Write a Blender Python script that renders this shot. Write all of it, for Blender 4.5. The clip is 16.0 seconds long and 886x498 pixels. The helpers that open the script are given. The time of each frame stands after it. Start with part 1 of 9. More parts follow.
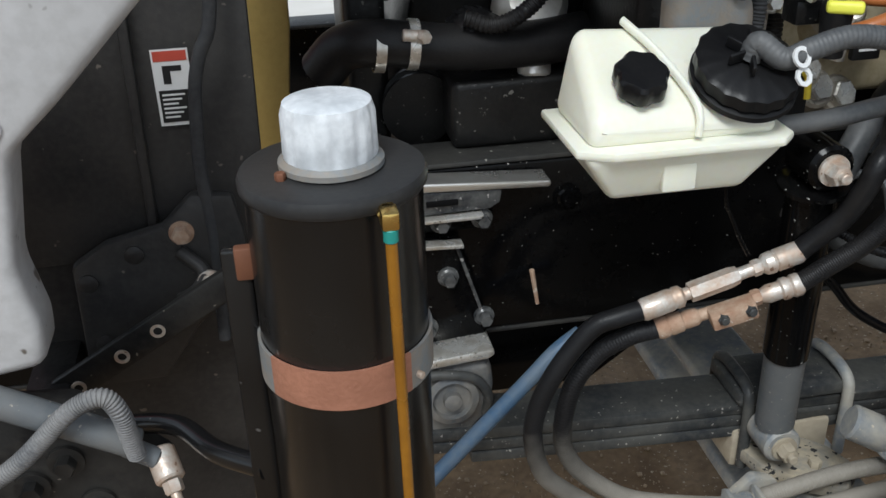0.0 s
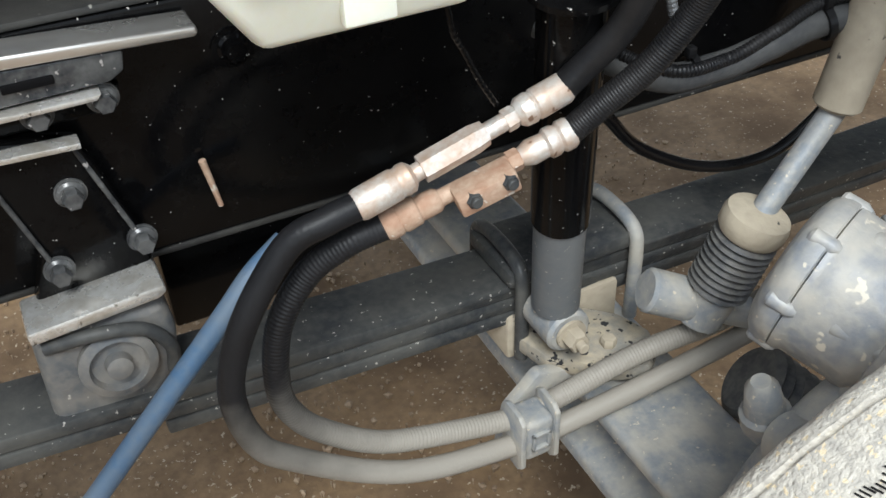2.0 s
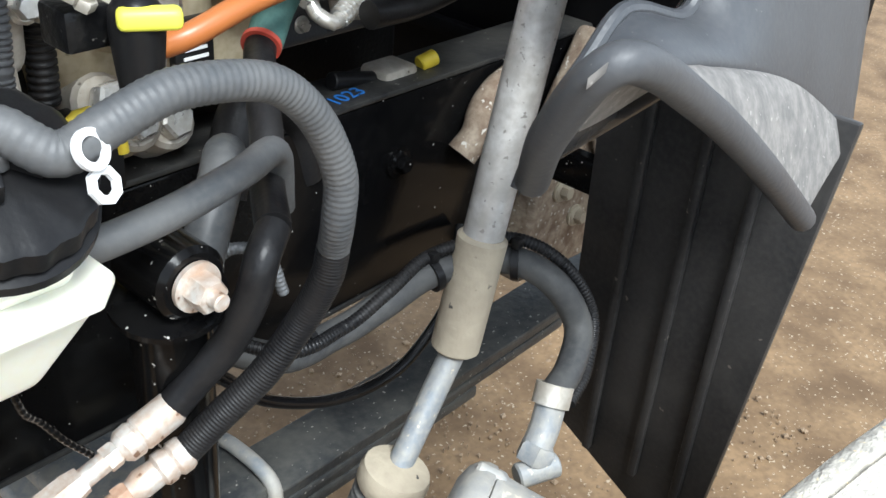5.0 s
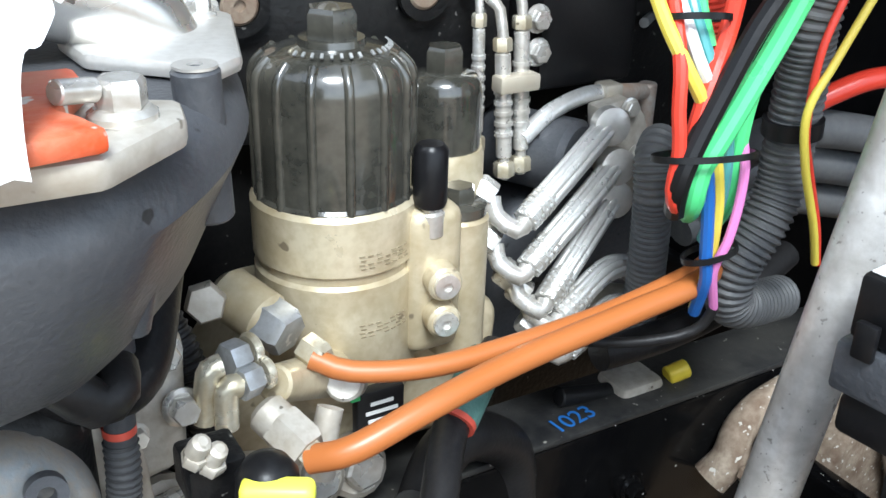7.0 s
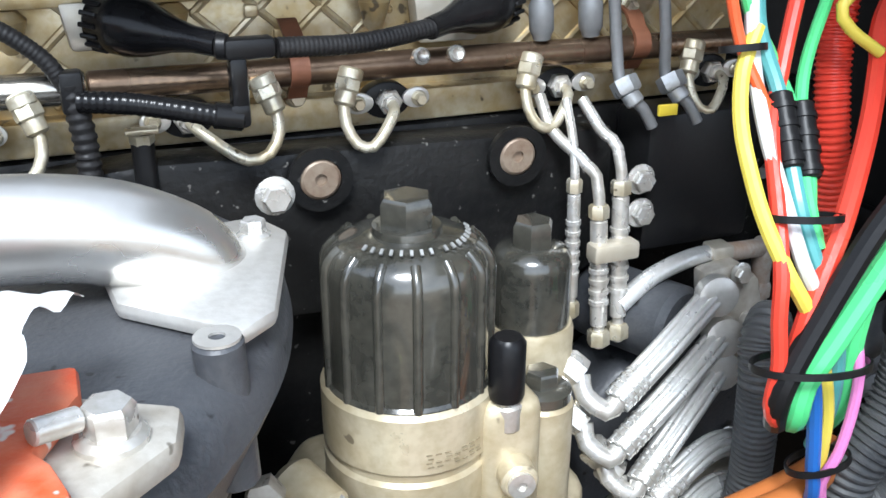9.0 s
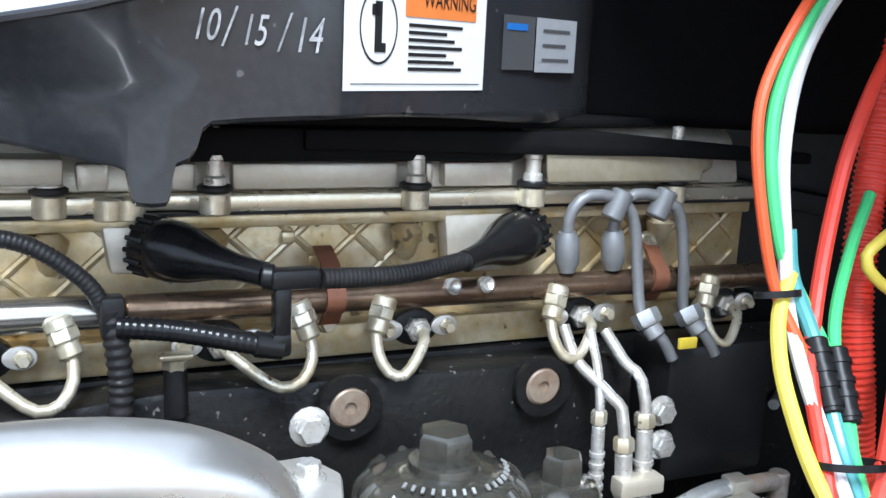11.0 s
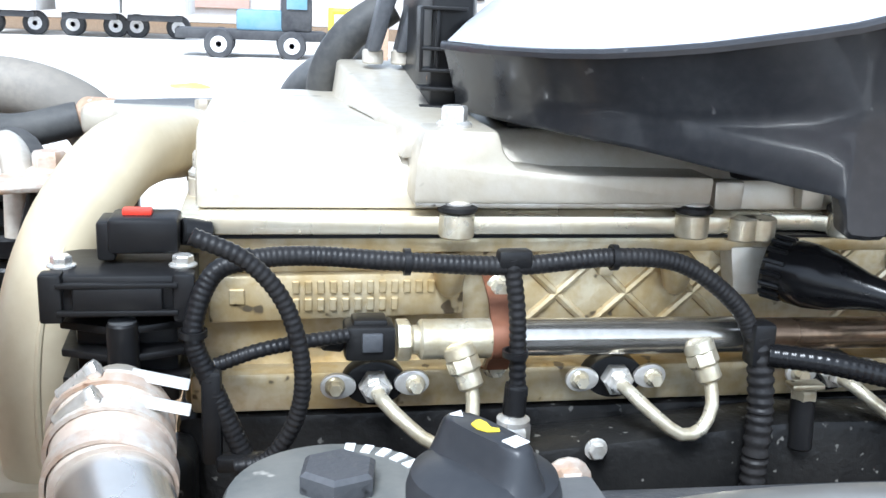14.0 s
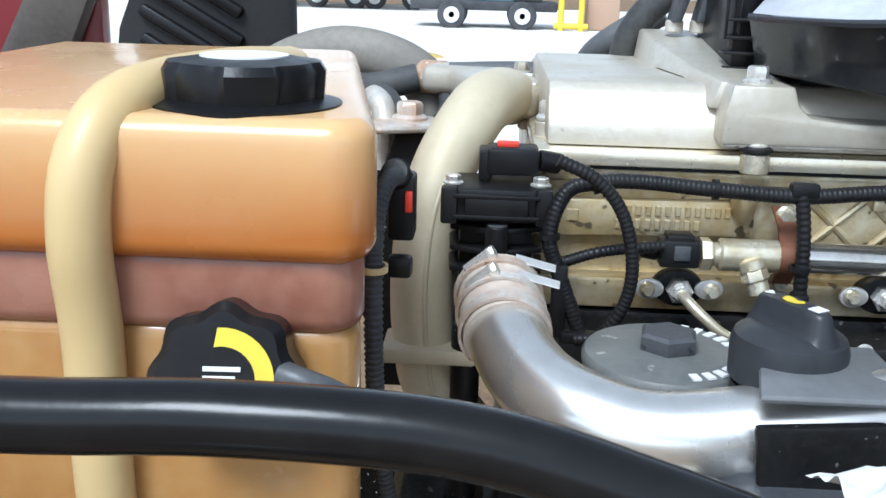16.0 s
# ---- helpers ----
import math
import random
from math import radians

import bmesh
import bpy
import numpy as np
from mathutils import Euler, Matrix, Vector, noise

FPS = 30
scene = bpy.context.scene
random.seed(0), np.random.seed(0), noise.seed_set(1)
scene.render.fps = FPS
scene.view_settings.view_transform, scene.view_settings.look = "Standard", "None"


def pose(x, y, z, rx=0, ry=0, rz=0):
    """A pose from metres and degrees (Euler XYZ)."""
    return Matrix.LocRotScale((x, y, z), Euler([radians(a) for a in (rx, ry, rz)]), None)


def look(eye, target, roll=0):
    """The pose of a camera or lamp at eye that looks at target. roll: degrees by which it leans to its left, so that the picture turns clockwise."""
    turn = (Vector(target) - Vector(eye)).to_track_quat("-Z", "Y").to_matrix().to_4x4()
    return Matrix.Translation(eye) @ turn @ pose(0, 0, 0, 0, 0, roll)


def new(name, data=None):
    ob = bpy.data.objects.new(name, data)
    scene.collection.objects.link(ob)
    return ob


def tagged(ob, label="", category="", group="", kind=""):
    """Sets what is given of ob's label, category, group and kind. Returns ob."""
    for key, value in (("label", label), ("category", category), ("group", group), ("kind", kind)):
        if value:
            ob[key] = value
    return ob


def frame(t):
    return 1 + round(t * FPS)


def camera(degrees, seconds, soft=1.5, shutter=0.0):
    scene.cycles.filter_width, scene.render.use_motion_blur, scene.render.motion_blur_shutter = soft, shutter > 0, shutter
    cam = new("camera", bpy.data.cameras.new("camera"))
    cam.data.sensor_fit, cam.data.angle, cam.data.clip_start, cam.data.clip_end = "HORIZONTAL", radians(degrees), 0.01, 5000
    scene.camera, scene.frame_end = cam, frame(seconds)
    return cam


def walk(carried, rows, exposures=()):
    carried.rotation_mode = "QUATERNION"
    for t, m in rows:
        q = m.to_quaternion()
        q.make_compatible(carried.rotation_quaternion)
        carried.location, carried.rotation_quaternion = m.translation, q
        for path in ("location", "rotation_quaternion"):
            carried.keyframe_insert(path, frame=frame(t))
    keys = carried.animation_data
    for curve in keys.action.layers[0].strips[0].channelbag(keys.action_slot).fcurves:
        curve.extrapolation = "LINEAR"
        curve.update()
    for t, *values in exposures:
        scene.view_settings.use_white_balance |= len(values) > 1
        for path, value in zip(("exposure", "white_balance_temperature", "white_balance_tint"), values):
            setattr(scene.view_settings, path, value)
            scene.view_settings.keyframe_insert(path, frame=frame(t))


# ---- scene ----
cam = camera(49.0, 16.0)
PATH = [
    (0, (-0.333, -1.415, 1.599), (-0.033, 0.333, 0.674), -1.7),
    (0.5, (-0.301, -1.321, 1.545), (0.02, 0.374, 0.532), -2.3),
    (1, (-0.263, -1.244, 1.499), (0.151, 0.393, 0.427), -2.3),
    (1.5, (-0.193, -1.145, 1.454), (0.352, 0.399, 0.306), -1.9),
    (2, (-0.131, -1.064, 1.429), (0.541, 0.369, 0.207), -2.4),
    (2.5, (-0.103, -1.021, 1.42), (0.726, 0.308, 0.176), -2.2),
    (3, (-0.098, -0.993, 1.423), (0.904, 0.229, 0.197), -1.8),
    (3.5, (-0.107, -0.996, 1.43), (1.052, 0.139, 0.259), -1.2),
    (3.7, (-0.107, -1.0, 1.436), (1.099, 0.105, 0.285), -0.9),
    (5.8, (0.064, -0.876, 1.607), (1.385, 0.309, 0.684), 7.2),
    (6, (0.086, -0.862, 1.628), (1.344, 0.392, 0.709), 6.2),
    (6.5, (0.139, -0.828, 1.665), (1.226, 0.596, 0.778), 4.0),
    (7, (0.173, -0.812, 1.671), (1.102, 0.74, 0.818), 1.8),
    (7.5, (0.203, -0.8, 1.685), (0.944, 0.865, 0.861), -0.5),
    (8, (0.219, -0.785, 1.706), (0.87, 0.926, 0.9), -0.8),
    (8.5, (0.238, -0.768, 1.734), (0.889, 0.948, 0.939), -0.2),
    (9, (0.254, -0.76, 1.757), (0.931, 0.953, 0.979), 0.2),
    (9.2, (0.257, -0.758, 1.763), (0.956, 0.953, 1.0), 0.6),
    (11.3, (0.176, -0.72, 1.782), (0.979, 1.076, 1.421), 2.8),
    (11.5, (0.16, -0.716, 1.779), (0.947, 1.089, 1.426), 2.7),
    (12, (0.117, -0.7, 1.778), (0.859, 1.123, 1.423), 2.4),
    (12.5, (0.067, -0.672, 1.777), (0.747, 1.174, 1.413), 2.4),
    (13, (0.023, -0.649, 1.78), (0.634, 1.216, 1.395), 2.5),
    (13.5, (-0.021, -0.625, 1.793), (0.471, 1.262, 1.352), 2.6),
    (14, (-0.062, -0.61, 1.802), (0.299, 1.296, 1.316), 2.4),
    (14.5, (-0.091, -0.608, 1.819), (0.075, 1.309, 1.274), 1.2),
    (15, (-0.112, -0.637, 1.83), (-0.146, 1.277, 1.252), 0.1),
    (15.5, (-0.132, -0.705, 1.828), (-0.283, 1.202, 1.245), 0.0),
    (16, (-0.154, -0.785, 1.809), (-0.235, 1.134, 1.251), 1.6),
]
EXPOSURES = [(0, 0.15, 5950, 6), (0.5, 0.4, 5950, 6), (1.0, 0.6, 5950, 6), (2.0, 0.8, 5950, 6), (2.5, 0.9, 5950, 6), (3.7, 0.92, 5950, 6), (5.8, 1.6, 5750, 5), (6.5, 1.5, 5700, 5), (7.5, 1.42, 5700, 5), (9.2, 1.4, 5700, 7), (11.3, 1.45, 5450, 7), (13.0, 1.6, 5500, 7), (14.5, 1.5, 5450, 6), (15.0, 1.4, 5400, 5), (15.5, 1.15, 5400, 5), (16, 0.85, 5400, 5)]
walk(cam, [(t, look(eye, target, roll)) for t, eye, target, roll in PATH], EXPOSURES)

# ---- world and light: overcast daylight ----
world = bpy.data.worlds.new("sky")
scene.world = world
world.use_nodes = True
wn, wl = world.node_tree.nodes, world.node_tree.links
sky = wn.new("ShaderNodeTexSky")
sky.sky_type, sky.sun_disc = "NISHITA", False
sky.sun_elevation, sky.sun_rotation = radians(52), radians(200)
pale = wn.new("ShaderNodeHueSaturation")
pale.inputs["Saturation"].default_value = 0.25
wl.new(sky.outputs[0], pale.inputs["Color"])
wl.new(pale.outputs[0], wn["Background"].inputs["Color"])
wn["Background"].inputs["Strength"].default_value = 0.125
sun = new("sun", bpy.data.lights.new("sun", "SUN"))
sun.data.energy, sun.data.angle, sun.data.color = 2.1, radians(20), (1, 0.97, 0.92)
sun.matrix_world = look((-2.0, -4.6, 6.4), (0, 0, 0))


# ---- geometry helpers ----
class Geo:
    """Vertices and faces that are put together into one mesh."""

    def __init__(self):
        self.v, self.f = [], []

    def add(self, verts, faces):
        n = len(self.v)
        self.v += [tuple(p) for p in verts]
        self.f += [tuple(i + n for i in f) for f in faces]
        return self


def axis_at(p, d, spin=0.0):
    """A pose at p whose z axis points along d."""
    q = Vector(d).to_track_quat("Z", "Y")
    return Matrix.Translation(p) @ q.to_matrix().to_4x4() @ Matrix.Rotation(radians(spin), 4, "Z")


def lathe(g, m, profile, n=20):
    """Turns (radius, height) pairs round the z axis of m; closes the ends."""
    verts, faces = [], []
    for r, h in profile:
        for i in range(n):
            a = 2 * math.pi * i / n
            verts.append(m @ Vector((r * math.cos(a), r * math.sin(a), h)))
    for k in range(len(profile) - 1):
        for i in range(n):
            j = (i + 1) % n
            faces.append((k * n + i, k * n + j, (k + 1) * n + j, (k + 1) * n + i))
    faces.append(tuple(reversed(range(n))))
    faces.append(tuple(range((len(profile) - 1) * n, len(profile) * n)))
    return g.add(verts, faces)


def rod(g, a, b, r, r2=None, n=16, c=0.15):
    """A round bar from a to b with softened ends."""
    a, b = Vector(a), Vector(b)
    h, r2 = (b - a).length, r if r2 is None else r2
    e, e2 = min(c * r, h * 0.3), min(c * r2, h * 0.3)
    return lathe(g, axis_at(a, b - a), [(r - e, 0), (r, e), (r2, h - e2), (r2 - e2, h)], n)


def hexa(g, p, d, flat, h, n=6, spin=0.0):
    """A hexagon head or nut that stands on p along d, flat wide across its flats."""
    r = flat / 2 / math.cos(math.pi / n)
    return lathe(g, axis_at(p, d, spin), [(r * 0.97, 0), (r, h * 0.1), (r, h * 0.82), (r * 0.86, h)], n)


def bolt(g, p, d, flat, h=None):
    """A flanged hexagon bolt head."""
    h = h or flat * 0.7
    d = Vector(d).normalized()
    lathe(g, axis_at(p, d), [(flat * 0.78, 0), (flat * 0.78, h * 0.15), (flat * 0.62, h * 0.3)], 16)
    return hexa(g, Vector(p) + d * h * 0.28, d, flat, h * 0.75)


def spline(pts, step=0.008):
    """Points on a smooth line through pts, about step apart."""
    pts = [Vector(p) for p in pts]
    if len(pts) == 2:
        pts = [pts[0], (pts[0] + pts[1]) / 2, pts[1]]
    q = [2 * pts[0] - pts[1]] + pts + [2 * pts[-1] - pts[-2]]
    out = []
    for i in range(1, len(q) - 2):
        a, b, c, d = q[i - 1:i + 3]
        n = max(2, int((c - b).length / step))
        for k in range(n):
            t = k / n
            out.append(0.5 * (2 * b + (c - a) * t + (2 * a - 5 * b + 4 * c - d) * t * t + (3 * b - a - 3 * c + d) * t ** 3))
    return out + [pts[-1]]


def tube(g, pts, r, n=12, step=0.008, pitch=0.0, depth=0.12, r_end=None):
    """A hose or wire through pts; with a pitch it is corrugated."""
    line = spline(pts, pitch / 4 if pitch else step)
    t = (line[1] - line[0]).normalized()
    side = t.orthogonal().normalized()
    verts, faces = [], []
    m = len(line)
    for k, p in enumerate(line):
        t = (line[min(k + 1, m - 1)] - line[max(k - 1, 0)]).normalized()
        side = (side - t * side.dot(t)).normalized()
        up = t.cross(side)
        rr = r if r_end is None else r + (r_end - r) * k / (m - 1)
        if pitch:
            rr *= 1 + (depth / 2 if k % 4 in (0, 1) else -depth / 2)
        for i in range(n):
            a = 2 * math.pi * i / n
            verts.append(p + side * rr * math.cos(a) + up * rr * math.sin(a))
    for k in range(m - 1):
        for i in range(n):
            j = (i + 1) % n
            faces.append((k * n + i, k * n + j, (k + 1) * n + j, (k + 1) * n + i))
    faces.append(tuple(reversed(range(n))))
    faces.append(tuple(range((m - 1) * n, m * n)))
    return g.add(verts, faces)


def from_bm(g, bm, m=None):
    bm.verts.index_update()
    g.add([(m @ v.co if m else v.co.copy()) for v in bm.verts], [[v.index for v in f.verts] for f in bm.faces])
    bm.free()
    return g


def box(g, c, size, m=None, bevel=0.003, seg=2):
    """A box with rounded edges, centred on c."""
    bm = bmesh.new()
    bmesh.ops.create_cube(bm, size=1)
    for v in bm.verts:
        v.co = Vector(c) + Vector((v.co.x * size[0], v.co.y * size[1], v.co.z * size[2]))
    if bevel:
        bmesh.ops.bevel(bm, geom=list(bm.edges), offset=min(bevel, min(size) * 0.45), segments=seg, profile=0.5, affect="EDGES")
    return from_bm(g, bm, m)


def slab(g, outline, lo, hi, axis="y", bevel=0.003, seg=2, m=None):
    """An outline drawn across an axis, given thickness from lo to hi; edges rounded."""
    put = {"y": lambda a, b, h: (a, h, b), "z": lambda a, b, h: (a, b, h), "x": lambda a, b, h: (h, a, b)}[axis]
    bm = bmesh.new()
    low = [bm.verts.new(put(a, b, lo)) for a, b in outline]
    high = [bm.verts.new(put(a, b, hi)) for a, b in outline]
    n = len(outline)
    bm.faces.new(low)
    bm.faces.new(high)
    for i in range(n):
        bm.faces.new((low[i], low[(i + 1) % n], high[(i + 1) % n], high[i]))
    bmesh.ops.recalc_face_normals(bm, faces=list(bm.faces))
    if bevel:
        bmesh.ops.bevel(bm, geom=list(bm.edges), offset=bevel, segments=seg, profile=0.5, affect="EDGES", clamp_overlap=True)
    return from_bm(g, bm, m)


def ring(g, m, r0, r1, h, n=28):
    """A flat band round the z axis of m."""
    verts, faces = [], []
    for r, z in ((r0, 0), (r1, 0), (r1, h), (r0, h)):
        for i in range(n):
            a = 2 * math.pi * i / n
            verts.append(m @ Vector((r * math.cos(a), r * math.sin(a), z)))
    for k in range(4):
        for i in range(n):
            j, l = (i + 1) % n, (k + 1) % 4
            faces.append((k * n + i, k * n + j, l * n + j, l * n + i))
    return g.add(verts, faces)


def mesh_of(name, g, material, angle=35):
    me = bpy.data.meshes.new(name)
    me.from_pydata(g.v, [], g.f)
    bm = bmesh.new()
    bm.from_mesh(me)
    bmesh.ops.recalc_face_normals(bm, faces=list(bm.faces))
    bm.to_mesh(me)
    bm.free()
    me.shade_smooth()
    me.set_sharp_from_angle(angle=radians(angle))
    me.materials.append(material)
    return me


def thing(name, label, category, at=(0, 0, 0), group="", kind=""):
    ob = new(name)
    ob.empty_display_size = 0.02
    ob.location = at
    return tagged(ob, label, category, group, kind)


def part(name, g, material, parent, label="", angle=35):
    ob = new(name, mesh_of(name, g, material, angle))
    ob.parent = parent
    if parent.parent is None and parent.data is None:
        ob.matrix_parent_inverse = Matrix.Translation(-parent.location)
    return tagged(ob, label)


def single(name, g, material, label, category, group="", kind="", angle=35):
    return tagged(new(name, mesh_of(name, g, material, angle)), label, category, group, kind)


# ---- materials ----
def mat(name, colour, rough=0.5, metal=0.0, other=None, amount=0.35, big=7.0, fine=90.0, bump=0.15, spots=None, spot_size=60.0, spot_cut=0.66, coat=0.0, through_light=0.0, sheen_rough=0.2, spec=None):
    """A surface whose colour goes over into another in stains of two sizes, with fine relief, and spots of dirt if asked for."""
    m = bpy.data.materials.new(name)
    m.use_nodes = True
    nt = m.node_tree
    b = nt.nodes["Principled BSDF"]
    tc = nt.nodes.new("ShaderNodeTexCoord")

    def noise_at(scale, detail):
        n = nt.nodes.new("ShaderNodeTexNoise")
        n.inputs["Scale"].default_value, n.inputs["Detail"].default_value = scale, detail
        nt.links.new(tc.outputs["Object"], n.inputs["Vector"])
        return n

    def ramp(src, lo, hi):
        r = nt.nodes.new("ShaderNodeMapRange")
        r.inputs["From Min"].default_value, r.inputs["From Max"].default_value = lo, hi
        nt.links.new(src, r.inputs["Value"])
        return r.outputs["Result"]

    def mix(f, a, c):
        x = nt.nodes.new("ShaderNodeMix")
        x.data_type = "RGBA"
        nt.links.new(f, x.inputs["Factor"])
        for sock, v in ((x.inputs["A"], a), (x.inputs["B"], c)):
            if isinstance(v, tuple):
                sock.default_value = (*v, 1)
            else:
                nt.links.new(v, sock)
        return x.outputs["Result"]

    n1, n2 = noise_at(big, 5), noise_at(fine, 4)
    other = other or tuple(c * 0.6 for c in colour)
    f1 = nt.nodes.new("ShaderNodeMath")
    f1.operation = "MULTIPLY"
    nt.links.new(ramp(n1.outputs["Fac"], 0.38, 0.68), f1.inputs[0])
    f1.inputs[1].default_value = amount
    out = mix(f1.outputs[0], colour, other)
    fine_mix = nt.nodes.new("ShaderNodeMath")
    fine_mix.operation = "MULTIPLY"
    nt.links.new(ramp(n2.outputs["Fac"], 0.4, 0.7), fine_mix.inputs[0])
    fine_mix.inputs[1].default_value = amount * 0.6
    out = mix(fine_mix.outputs[0], out, other)
    if spots:
        n3 = noise_at(spot_size, 2)
        out = mix(ramp(n3.outputs["Fac"], spot_cut, spot_cut + 0.04), out, spots)
    nt.links.new(out, b.inputs["Base Color"])
    nt.links.new(ramp(n1.outputs["Fac"], 0.3, 0.7), (rr := nt.nodes.new("ShaderNodeMapRange")).inputs["Value"])
    rr.inputs["To Min"].default_value, rr.inputs["To Max"].default_value = max(0.03, rough - sheen_rough * rough), min(1, rough + sheen_rough * rough)
    nt.links.new(rr.outputs["Result"], b.inputs["Roughness"])
    b.inputs["Metallic"].default_value = metal
    b.inputs["Specular IOR Level"].default_value = spec if spec else 0.5 if max(colour) > 0.05 else 0.25
    b.inputs["Coat Weight"].default_value = coat
    if through_light:
        b.inputs["Subsurface Weight"].default_value = through_light
        b.inputs["Subsurface Radius"].default_value = (0.03, 0.02, 0.01)
        b.inputs["Subsurface Scale"].default_value = 1.0
    if bump:
        bp = nt.nodes.new("ShaderNodeBump")
        bp.inputs["Strength"].default_value, bp.inputs["Distance"].default_value = bump, 0.002
        nt.links.new(n2.outputs["Fac"], bp.inputs["Height"])
        nt.links.new(bp.outputs["Normal"], b.inputs["Normal"])
    return m


